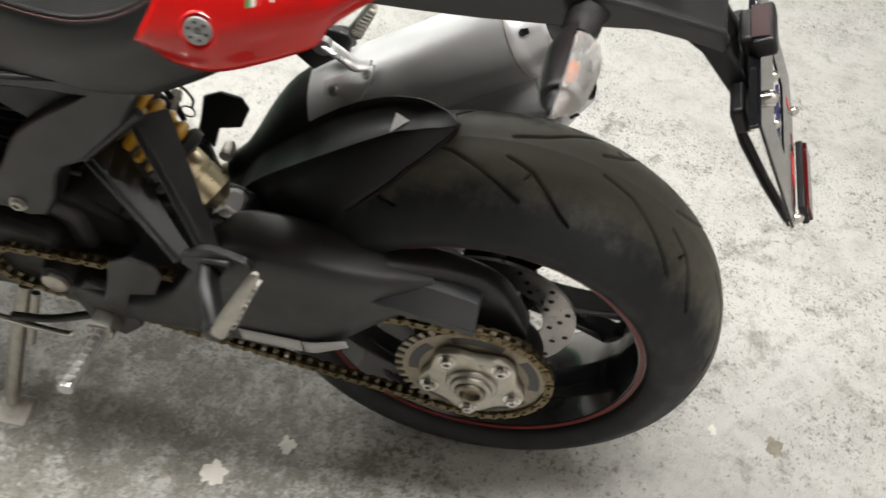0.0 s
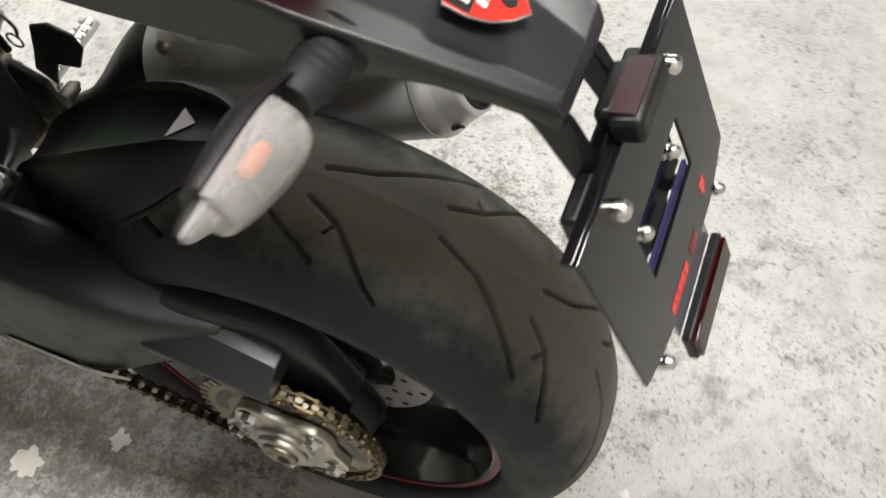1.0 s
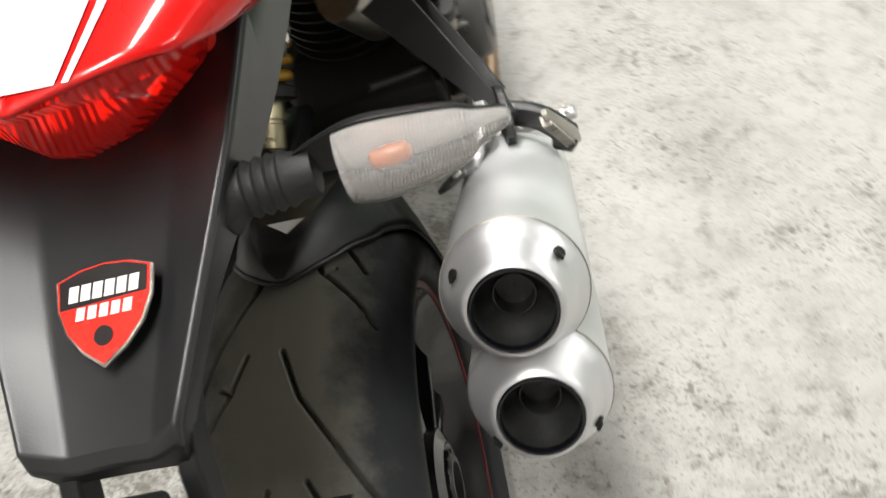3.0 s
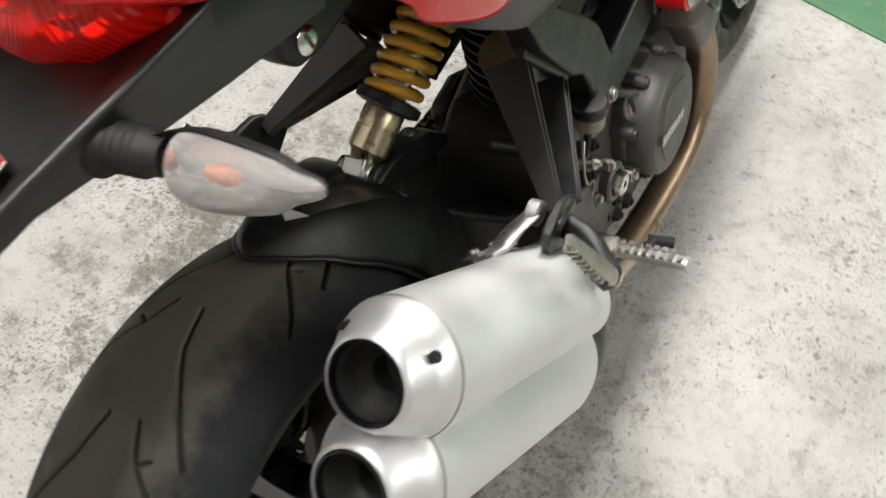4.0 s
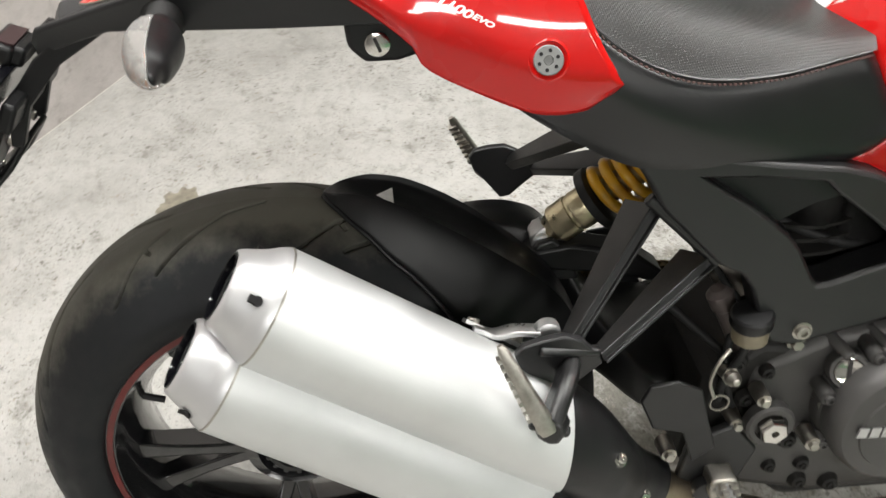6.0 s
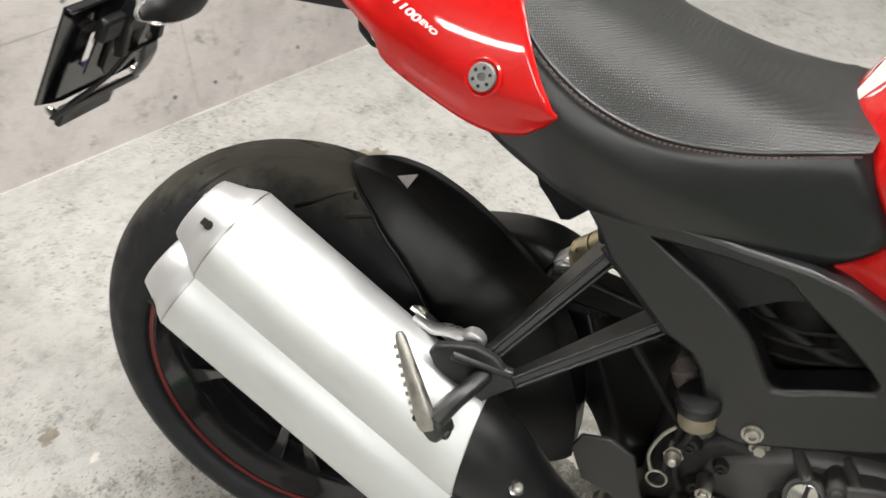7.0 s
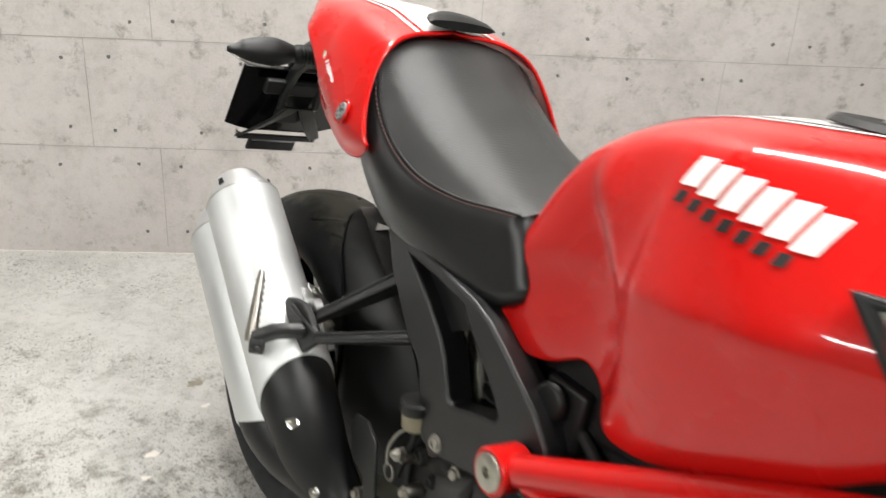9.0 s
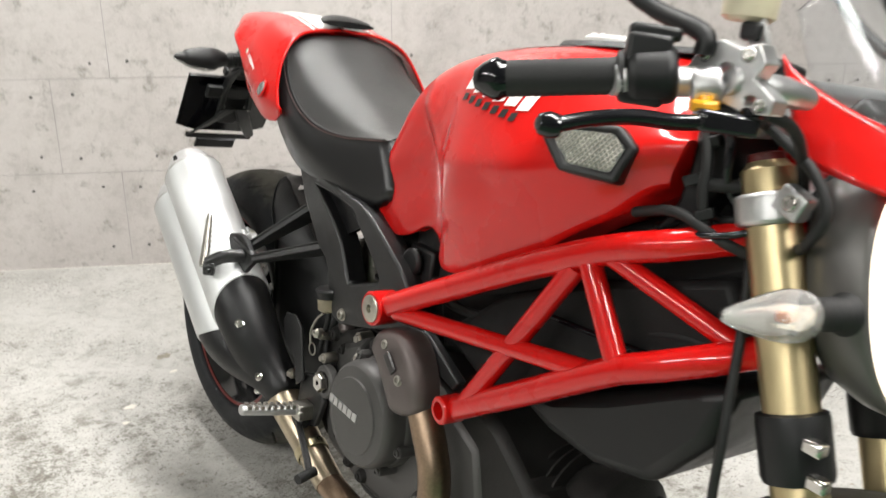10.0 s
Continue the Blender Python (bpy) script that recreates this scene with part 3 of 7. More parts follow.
for f in np.linspace(0, 1, 12):
    y = 0.215 - 0.213 * f
    top, edge, wide = 0.470 + 0.030 * math.sin(min(1, f * 1.35) * math.pi / 2) - 0.030 * f**2.2, 0.462 + 0.012 * math.sin(f * math.pi) - 0.012 * f, 0.010 + 0.040 * min(1, f * 2.4) ** 0.7
    guard_rows.append([(-0.106, y, top), (-0.106 - wide * 0.45, y, top - 0.003), (-0.106 - wide, y, edge), (-0.103 - wide, y, edge - 0.017), (-0.106, y, edge - 0.024)])
chain_guard = part("chain_guard", grid(guard_rows, True, True), GUARD, bike, "dark grey plastic chain guard", bevel=0.0015, soft=20)
for y0, y1 in ((0.295, 0.215), (0.212, 0.155)):
    n = 8
    rows2 = [[(-0.1732 + 0.02 * max(0, 0.22 - y), y, 0.375 + (0.02 if y < 0.2 else 0) * (0.2 - y) / 0.045), (-0.168 + 0.02 * max(0, 0.22 - y), y, 0.342 + (0.03 if y < 0.2 else 0) * (0.2 - y) / 0.045)] for y in np.linspace(y0, y1, n)]
    part("warning_sticker", grid(rows2), STICKER, swingarm, "pale grey warning sticker", thick=0.001)

# ---- hugger over the rear tyre ----
HUG_ANGLE = (11.5, 12.5, 14.0, 16.4, 19.0, 22.0, 26.0, 31.0, 37.0, 44.0, 50.0, 55.0, 62.0, 76.0, 94.0)
HUG = dict(
    half=(0.004, 0.014, 0.024, 0.036, 0.046, 0.055, 0.065, 0.072, 0.078, 0.083, 0.088, 0.091, 0.094, 0.098, 0.099),
    crest=(0.002, 0.007, 0.013, 0.019, 0.025, 0.028, 0.034, 0.038, 0.040, 0.039, 0.036, 0.033, 0.030, 0.028, 0.028),
    lift=(0.012, 0.015, 0.019, 0.024, 0.028, 0.031, 0.032, 0.032, 0.033, 0.036, 0.041, 0.047, 0.055, 0.062, 0.064),
    dip=(0.0, 0.0, 0.001, 0.005, 0.010, 0.012, 0.013, 0.013, 0.012, 0.011, 0.010, 0.008, 0.005, 0.0, 0.0),
)
hug_table = eased(HUG_ANGLE, HUG)


def tyre_height(x):
    """The tyre's outer radius at a distance from its middle plane."""
    return float(np.interp(abs(x), (0, 0.0296, 0.055, 0.0771, 0.0919, 0.0967, 0.101), (TYRE_R, TYRE_R - 0.003, TYRE_R - 0.0125, TYRE_R - 0.03, TYRE_R - 0.052, TYRE_R - 0.066, TYRE_R - 0.086)))


def hug_point(angle, u, lift=0.0):
    """The hugger's skin: a tongue with a sunken panel between two crests and flanks that fall to the tyre's shoulders; u runs across it from -1 to 1."""
    c = hug_table(angle)
    a, side = radians(angle), 1 if u >= 0 else -1
    mid, s = 0.006, abs(u)
    uc = 0.5
    if s <= uc:
        x = c["crest"] * s / uc
        f = 1 - (s / uc) ** 2
        r = TYRE_R + c["lift"] - c["dip"] * (0.72 * f + 0.28 * min(1.0, f * 4))
    else:
        f = (s - uc) / (1 - uc)
        x = c["crest"] + (c["half"] - c["crest"]) * f
        edge = tyre_height(c["half"] + 0.004) + 0.009
        top = TYRE_R + c["lift"]
        r = top + (edge - top) * (0.35 * f + 0.65 * f**1.9)
    x = mid + side * x
    r += lift
    return (x, r * math.sin(a), AXLE_Z + r * math.cos(a))


HUG_U = sorted({round(v, 4) for v in (*np.linspace(-1, 1, 41), -0.5, -0.44, -0.38, 0.38, 0.44, 0.5)})
HUG_A = np.r_[np.linspace(11.5, 16.5, 18), np.linspace(17.2, 94, 66)]
hugger = part("rear_hugger", grid([[hug_point(a, u) for u in HUG_U] for a in HUG_A]), PLASTIC, bike, "matt black plastic rear wheel hugger", thick=0.003, soft=32)
hugger.matrix_local = HUB_POSE
lip = [hug_point(a, -1) for a in HUG_A[::-2]] + [hug_point(a, 1) for a in HUG_A[::2]]
part("hugger_lip", tube(lip, 0.0026, 8, 1), PLASTIC, hugger)
corners = [Vector(hug_point(a, u, 0.0012)) for a, u in ((24.5, 0.24), (21.3, 0.02), (24.4, -0.30))]
part("warning_triangle", (corners + [c - Vector((0, 0, 0.0008)) for c in corners], [(0, 1, 2), (5, 4, 3), (0, 3, 4, 1), (1, 4, 5, 2), (2, 5, 3, 0)]), WHITE, hugger, "small pale triangular sticker")
part("hugger_mount", both(slab([(0.27, 0.47), (0.30, 0.505), (0.35, 0.512), (0.43, 0.492), (0.47, 0.46), (0.46, 0.445), (0.40, 0.465), (0.33, 0.475)], -0.075, -0.035)), PLASTIC, hugger, bevel=0.005)
for c in ((-0.055, 0.41, 0.499), (-0.055, 0.34, 0.512)):
    part("hugger_screw", bolt(c, (0, 0.2, 1), 0.006, 0.004), WORN, hugger)

# ---- shock absorber ----
S0, S1 = Vector((-0.088, 0.318, 0.512)), Vector((-0.035, 0.53, 0.70))
along = (S1 - S0).normalized()
shock = part("shock_absorber", turned([(0.010, 0.0), (0.020, 0.018), (0.0245, 0.022), (0.025, 0.048), (0.0235, 0.049), (0.0235, 0.053), (0.025, 0.054), (0.025, 0.072), (0.022, 0.078), (0.016, 0.082), (0.016, 0.27), (0.001, 0.27)], S0, along, 24), BRASS, bike, "rear shock with a yellow coil spring and gold body")
u, v, w = frame_of(along)
coil = [S0 + along * (0.088 + 0.165 * k / 130) + (u * math.cos(k * 2 * math.pi / 14) + v * math.sin(k * 2 * math.pi / 14)) * 0.030 for k in range(131)]
part("spring", tube([tuple(p) for p in coil], 0.0066, 10, 1), YELLOW, shock, "yellow coil spring")
for seat_line in ([(0.03, 0.074), (0.040, 0.077), (0.040, 0.088), (0.034, 0.091), (0.02, 0.091)], [(0.02, 0.252), (0.038, 0.254), (0.038, 0.27), (0.02, 0.275)]):
    part("spring_seat", turned(seat_line, S0, along, 24), PLASTIC, shock)
part("clevis", both(turned([(0.013, -0.022), (0.013, 0.022)], S0 - along * 0.006, (1, 0, 0), 20), block(tuple(S0 - along * 0.002), (0.03, 0.024, 0.03), (40, 0, 0))), ALLOY, shock, bevel=0.003)
part("shock_linkage", both(slab([(0.29, 0.485), (0.305, 0.515), (0.325, 0.52), (0.345, 0.50), (0.36, 0.46), (0.30, 0.46)], -0.118, -0.106), slab([(0.29, 0.485), (0.305, 0.515), (0.325, 0.52), (0.345, 0.50), (0.36, 0.46), (0.30, 0.46)], -0.070, -0.058)), SATIN, shock, bevel=0.004)

# ---- twin silencers on the right ----
D = Vector((0, math.cos(radians(34)), -math.sin(radians(34))))
N = Vector((0, math.sin(radians(34)), math.cos(radians(34))))
X = Vector((1, 0, 0))
TOP = Vector((0.180, -0.0195, 0.643))
LOW = TOP - N * 0.087
CAN_R = 0.0575


def eight(s, r, mid=None, n=72):
    """The outline of two joined round cans at a distance s ahead of the outlets."""
    half = 0.0435
    c = (TOP + LOW) / 2 + D * s
    out = []
    for k in np.arange(n) * 2 * math.pi / n:
        dx, dn = math.cos(k), math.sin(k)
        h = half * (1 if dn >= 0 else -1)
        b = dn * h
        reach = b + math.sqrt(max(0.0, b * b - h * h + r * r))
        out.append(c + (X * dx + N * dn) * reach)
    return out


def slanted(s, r):
    """The same outline, cut in a bow so that its middle reaches farthest."""
    mid = (TOP + LOW) / 2
    out = []
    for p in eight(s, r):
        n = (p - mid).dot(N)
        out.append(p + D * (-0.47 * n if n > 0 else max(0.5 * n, -0.03)))
    return out


silencer = part("silencer", grid([eight(s, r) for s, r in ((0.040, CAN_R - 0.002), (0.0415, CAN_R), (0.12, CAN_R), (0.20, CAN_R), (0.28, CAN_R))] + [slanted(s, r) for s, r in ((0.386, CAN_R), (0.390, CAN_R - 0.001), (0.391, CAN_R - 0.004))], True), SILENCER, bike, "twin brushed silver silencer with two stacked outlets")


def cap_geo():
    rows = []
    for s, r in ((0.042, CAN_R - 0.0006), (0.0385, CAN_R - 0.0009), (0.032, CAN_R - 0.004), (0.020, CAN_R - 0.012)):
        rows.append(eight(s, r))
    return grid(rows, True)


part("cap_seam", grid([eight(s, CAN_R + q) for s, q in ((0.0402, -0.0006), (0.0406, 0.0003), (0.0420, 0.0003), (0.0424, -0.0006))], True), WORN, silencer, "thin dark seam")
part("silencer_end_cap", cap_geo(), CAP_METAL, silencer, "satin silver end cap", soft=50)
for c in (TOP, LOW):
    part("outlet_cone", turned([(0.049, 0.026), (0.0455, 0.019), (0.039, 0.004), (0.0365, -0.001), (0.0335, -0.002), (0.0325, 0.001)], c, D, 48, False), CAP_METAL, silencer, soft=60)
    part("outlet_ring", turned([(0.0328, 0.000), (0.0322, -0.003), (0.0305, -0.003), (0.0298, 0.004), (0.0298, 0.03)], c, D, 48, False), GLOSS, silencer)
    part("baffle", turned([(0.0298, 0.004), (0.0285, 0.020), (0.017, 0.034), (0.0165, 0.030), (0.0155, 0.030), (0.015, 0.05), (0.001, 0.05)], c, D, 40, False), BAFFLE, silencer, "sooty black baffle")
    for s in (1, -1):
        up = 1 if c is TOP else -1
        o = c + X * s * 0.0395 + D * 0.0235 + N * 0.0272 * up
        n_out = (X * s * 0.83 + N * 0.56 * up - D * 0.5).normalized()
        part("cap_screw", both(turned([(0.0048, -0.002), (0.0048, 0.0018), (0.0005, 0.0018)], o, n_out, 16), strap([o, o - D * 0.008 + n_out * 0.0004], 0.0075, 0.003, n_out.cross(D), 1)), DARK, silencer)

# bracket between silencer and passenger peg plate
part("silencer_bracket", both(sheet_on([(-0.042, -0.013), (0.042, -0.015), (0.044, 0.004), (0.016, 0.012), (0.0, 0.026), (-0.016, 0.026), (-0.038, 0.006)], Vector((0.1305, 0.230, 0.5315)), D, Vector((-0.50, 0.30, 0.81)).cross(D), -0.004), strap([(0.146, 0.205, 0.552), (0.150, 0.225, 0.546), (0.156, 0.245, 0.553), (0.166, 0.270, 0.558)], 0.020, 0.006, (0.9, 0.3, 0.2), 5), turned([(0.013, -0.006), (0.013, 0.005), (0.010, 0.007)], (0.166, 0.274, 0.556), X, 24)), ALLOY, silencer, "polished alloy silencer bracket", soft=50)
for c in ((0.134, 0.205, 0.547), (0.127, 0.250, 0.516)):
    part("bracket_bolt", bolt(c, (-0.5, 0.3, 0.8), 0.0065, 0.007), WORN, silencer)

# black guard over the front of the cans, and the collector
rows = []
for s, r, k, f in ((0.31, 0.0548, 0.0, 0.0), (0.345, 0.0548, 0.0, 0.0), (0.365, 0.0548, 0.0, 0.04), (0.385, 0.0545, 0.001, 0.12), (0.405, 0.054, 0.003, 0.25), (0.425, 0.053, 0.006, 0.42), (0.445, 0.0515, 0.010, 0.60), (0.465, 0.049, 0.016, 0.78), (0.485, 0.045, 0.024, 0.92), (0.508, 0.039, 0.034, 1.0), (0.530, 0.0355, 0.0405, 1.0), (0.545, 0.0345, 0.0415, 1.0), (0.548, 0.031, 0.0415, 1.0)):
    c = D * s - X * k - N * 0.002 * f
    flat = eight(0, r)
    mid = (TOP + LOW) / 2
    ring = []
    for p in flat:
        v = p - mid
        a = math.atan2(v.dot(N) * 0.56, v.dot(X))
        ring.append(mid + c + v * (1 - f) + (X * math.cos(a) + N * math.sin(a) * 1.06) * r * f)
    rows.append(ring)
guard_can = part("silencer_guard", grid(rows, True, True), PLASTIC, bike, "black plastic guard over the silencer inlet", soft=55)
for near in ((0.205, 0.330, 0.423), (0.185, 0.374, 0.343), (0.168, 0.352, 0.292)):
    row = min(rows, key=lambda r: min((p - Vector(near)).length for p in r))
    c = min(row, key=lambda p: (p - Vector(near)).length)
    way = (c - sum(row, Vector()) / len(row)).normalized()
    part("guard_bolt", both(turned([(0.0085, -0.003), (0.0085, 0.001), (0.006, 0.002)], c, way, 18), bolt(tuple(c), tuple(way), 0.0055, 0.006)), STEEL, guard_can)


# ---- tail: red cowl over the seat's rear ----
COWL_Y = (-0.08, 0.0, 0.07, 0.12, 0.157, 0.168, 0.21, 0.26, 0.30, 0.335)
COWL = dict(
    xl=(0.05, 0.085, 0.135, 0.146, 0.152, 0.153, 0.156, 0.157, 0.156, 0.154),
    zl=(0.915, 0.912, 0.902, 0.872, 0.842, 0.823, 0.800, 0.779, 0.779, 0.792),
    xw=(0.06, 0.10, 0.140, 0.150, 0.156, 0.158, 0.164, 0.168, 0.167, 0.163),
    zw=(0.93, 0.928, 0.915, 0.892, 0.871, 0.866, 0.850, 0.832, 0.823, 0.818),
    xs=(0.05, 0.085, 0.105, 0.110, 0.114, 0.115, 0.118, 0.12, 0.1225, 0.125),
    zs=(0.948, 0.952, 0.952, 0.949, 0.946, 0.945, 0.936, 0.925, 0.912, 0.90),
    zt=(0.952, 0.962, 0.966, 0.966, 0.965, 0.964, 0.956, 0.945, 0.933, 0.92),
)


cowl_table = eased(COWL_Y, COWL)


def cowl_at(y, u, lift=0.0):
    """The right half of the cowl: u runs from its lower edge, 0, to the middle of its top, 1."""
    c = cowl_table(y)
    line = smooth_line([(c["xl"], c["zl"]), (c["xw"], c["zw"]), (c["xs"], c["zs"]), (midline(c["zt"]), c["zt"])], 16)
    i = min(len(line) - 2, int(u * (len(line) - 1)))
    f = u * (len(line) - 1) - i
    p = line[i] * (1 - f) + line[i + 1] * f
    t = line[i + 1] - line[i]
    n = np.array([-t[1], t[0]]) / (np.hypot(*t) + 1e-9)
    n = -n if n[0] < -1e-6 or (abs(n[0]) < 1e-6 and n[1] < 0) else n
    p = p + n * lift
    return (p[0], y, p[1])


def cowl_geo(y_rear, y_front, u0, u1, lift, na=22, nu=22):
    rows = []
    for a in np.linspace(0, 1, na):
        rows.append([cowl_at(y_rear(u) * (1 - a) + y_front(u) * a, u, lift) for u in np.linspace(u0, u1, nu)])
    return grid(rows)


def cowl_front(u):
    return float(np.interp(u, (0, 0.08, 0.20, 0.33, 0.45, 0.55, 0.66, 0.85, 1), (0.302, 0.323, 0.330, 0.321, 0.303, 0.288, 0.276, 0.253, 0.244)))


def cowl_rear(u):
    return float(np.interp(u, (0, 0.5, 1), (0.02, -0.04, -0.07)))


cowl_half = cowl_geo(cowl_rear, cowl_front, 0, 1, 0, 44, 36)
tail_cowl = part("tail_cowl", both(cowl_half, mirrored(cowl_half)), RED, bike, "glossy red single-seat tail cowl with a white stripe", thick=0.004, soft=60)
for s in (1, -1):
    part("cowl_stripe", sided(cowl_geo(lambda u: -0.06, lambda u: cowl_front(u) - 0.004, 0.86, 1.0, 0.0012, 16, 6), s), WHITE, tail_cowl, "broad white stripe")
    part("cowl_pinstripe", sided(cowl_geo(lambda u: -0.06, lambda u: cowl_front(u) - 0.004, 0.82, 0.84, 0.0012, 16, 3), s), WHITE, tail_cowl)
    p = Vector(cowl_at(0.265, 0.33))
    n = Vector((0.93, -0.12, 0.33))
    if s < 0:
        n = Vector(across(p + n)) - Vector(across(p))
        p = Vector(across(p))
    part("cowl_bolt", both(turned([(0.0122, 0), (0.0122, 0.0035), (0.0113, 0.0045), (0.004, 0.0045), (0.0035, 0.002), (0.0005, 0.002)], p, n, 28)), COWL_BOLT, tail_cowl, "round grey aluminium cowl bolt")
    for k in np.arange(6) * math.pi / 3:
        part("bolt_hole", turned([(0.0016, 0.0042), (0.0016, 0.0048), (0.0004, 0.0048)], p + (frame_of(n)[0] * math.cos(k) + frame_of(n)[1] * math.sin(k)) * 0.0078, n, 8), DARK, tail_cowl)
    part("bolt_recess", turned([(0.0128, 0.0005), (0.0155, 0.0030), (0.0172, 0.0010)], p, n, 28, False), RED, tail_cowl)
rows = [oval((0, 0.205 + 0.012 * k, 0.966 - 0.0028 * k + 0.004 * math.sin(k * 0.6)), (1, 0, 0), (0, 0, 1), 0.004 + 0.052 * math.sin(min(1, (k + 0.4) / 4.2) * math.pi / 2), 0.003 + 0.006 * math.sin((k + 0.5) / 5.5 * math.pi), 24) for k in range(5)]
part("cowl_vent", grid(rows, True, True), PLASTIC, tail_cowl, "black oval cowl cap")


def lettering(name, text, size, place, across, up, mat, parent, label=""):
    cu = bpy.data.curves.new(name, "FONT")
    cu.body, cu.size, cu.extrude, cu.shear, cu.offset = text, size, 0.0004, 0.25, 0.0003
    cu.align_x, cu.align_y = "CENTER", "CENTER"
    cu.materials.append(mat)
    ob = new(name, cu)
    a, b = Vector(across).normalized(), Vector(up)
    b = (b - a * b.dot(a)).normalized()
    c = a.cross(b)
    ob.parent = parent
    ob.matrix_local = Matrix.Translation(place) @ Matrix((a, b, c)).transposed().to_4x4() @ Matrix.Diagonal((1.5, 1, 1, 1))
    return tagged(ob, label) if label else ob


for s in (1, -1):
    p0, p1 = Vector(cowl_at(0.168, 0.42, 0.0056)), Vector(cowl_at(0.214, 0.385, 0.0056))
    mid = (p0 + p1) / 2
    side = (Vector(cowl_at(0.19, 0.44)) - Vector(cowl_at(0.19, 0.34))).normalized()
    spot = (lambda v: Vector(v)) if s > 0 else (lambda v: Vector(across(v)))
    flip = lambda v: spot(mid + v) - spot(mid)
    way = flip((p1 - p0).normalized()) * s
    lettering("model_number", "1100", 0.0098, spot(mid), way, flip(side), WHITE, tail_cowl, "white model lettering")
    lettering("model_lettering", "EVO", 0.0062, spot(mid + (p1 - p0).normalized() * 0.0255 * s + side * 0.001), way, flip(side), WHITE, tail_cowl)
    for k, mm in enumerate((GREEN_DECAL, WHITE, RED_DECAL)):
        q = spot(Vector(cowl_at(0.191 - s * (0.0285 - 0.0044 * k), 0.405 + 0.010 * s, 0.0042)))
        part("flag_band", sheet_on([(-0.0022, -0.004), (0.0022, -0.004), (0.0022, 0.004), (-0.0022, 0.004)], q, flip((p1 - p0)), flip(side), 0.0006 * s), mm, tail_cowl)

# ---- undertail trough, tail lamp, badge ----
def trough_edge(y):
    return float(np.interp(y, (-0.19, -0.087, -0.035, 0.06, 0.14), (0.036, 0.064, 0.076, 0.09, 0.095))), float(np.interp(y, (-0.19, -0.087, -0.035, 0.06, 0.14), (0.834, 0.868, 0.882, 0.905, 0.915)))


rows = []
for y in (0.14, 0.09, 0.04, 0.0, -0.035, -0.07, -0.105, -0.135, -0.158, -0.172, -0.178):
    xe, ze = trough_edge(y)
    zb = float(np.interp(y, (-0.186, -0.15, -0.10, 0.14), (0.806, 0.822, 0.838, 0.842)))
    zc = ze - 0.013
    if y < -0.175:
        ze, zc = ze - 0.008, zc - 0.005
    half = [(0, zc + 0.0015), (xe * 0.5, zc), (xe * 0.6, zc + 0.001), (xe * 0.92, ze - 0.0015), (xe, ze), (xe + 0.002, ze - 0.004), (xe - 0.002, (ze + zb) / 2), (xe - 0.004, zb), (xe - 0.012, zb - 0.001), (xe * 0.4, zb), (0, zb)]
    rows.append([(x, y, z) for x, z in half] + [(-x, y, z) for x, z in half[-2:0:-1]])
trough = part("undertail", grid(rows, True, True), TROUGH, bike, "matt black plastic undertail with a recessed top", soft=28, bevel=0.0015)
lens_rows = []
for y, a, z0, z1 in ((0.035, 0.088, 0.868, 0.95), (0.012, 0.084, 0.868, 0.944), (-0.012, 0.074, 0.872, 0.938), (-0.032, 0.058, 0.885, 0.932), (-0.042, 0.04, 0.898, 0.925)):
    lens_rows.append([(x, y + 0.02 * (x / a) ** 2, z) for x, z in ((0, z0), (a * 0.35, z0 + 0.004), (a * 0.75, z0 + 0.02), (a, z1 - 0.018), (a * 0.92, z1), (a * 0.4, z1 + 0.004), (0, z1 + 0.005))] + [(-x, y + 0.02 * (x / a) ** 2, z) for x, z in ((a * 0.4, z1 + 0.004), (a * 0.92, z1), (a, z1 - 0.018), (a * 0.75, z0 + 0.02), (a * 0.35, z0 + 0.004))])
tail_lamp = part("tail_lamp", grid(lens_rows, True, True), RED_LENS, bike, "red tail lamp lens, lit", soft=40)
for x in (-0.04, -0.013, 0.013, 0.04):
    part("tail_bulb", turned([(0.002, 0), (0.005, 0.003), (0.005, 0.010), (0.002, 0.014)], (x, 0.0, 0.905), (0, -1, 0), 12), TAIL_GLOW, tail_lamp)
part("reflector_bowl", block((0, 0.03, 0.905), (0.14, 0.012, 0.06)), RED_DECAL, tail_lamp, bevel=0.004)

# shield badge lying in the trough
B0 = Vector((0.006, -0.112, 0.8560))
BU, BV = Vector((1, 0, 0)), Vector((0, 0.955, 0.295))
shield_line = [(-0.027, 0.020), (-0.014, 0.0245), (0, 0.026), (0.014, 0.0245), (0.027, 0.020), (0.026, 0.004), (0.021, -0.009), (0.012, -0.020), (0, -0.029), (-0.012, -0.020), (-0.021, -0.009), (-0.026, 0.004)]


def scaled(line, k):
    return [(a * k, b * k) for a, b in line]


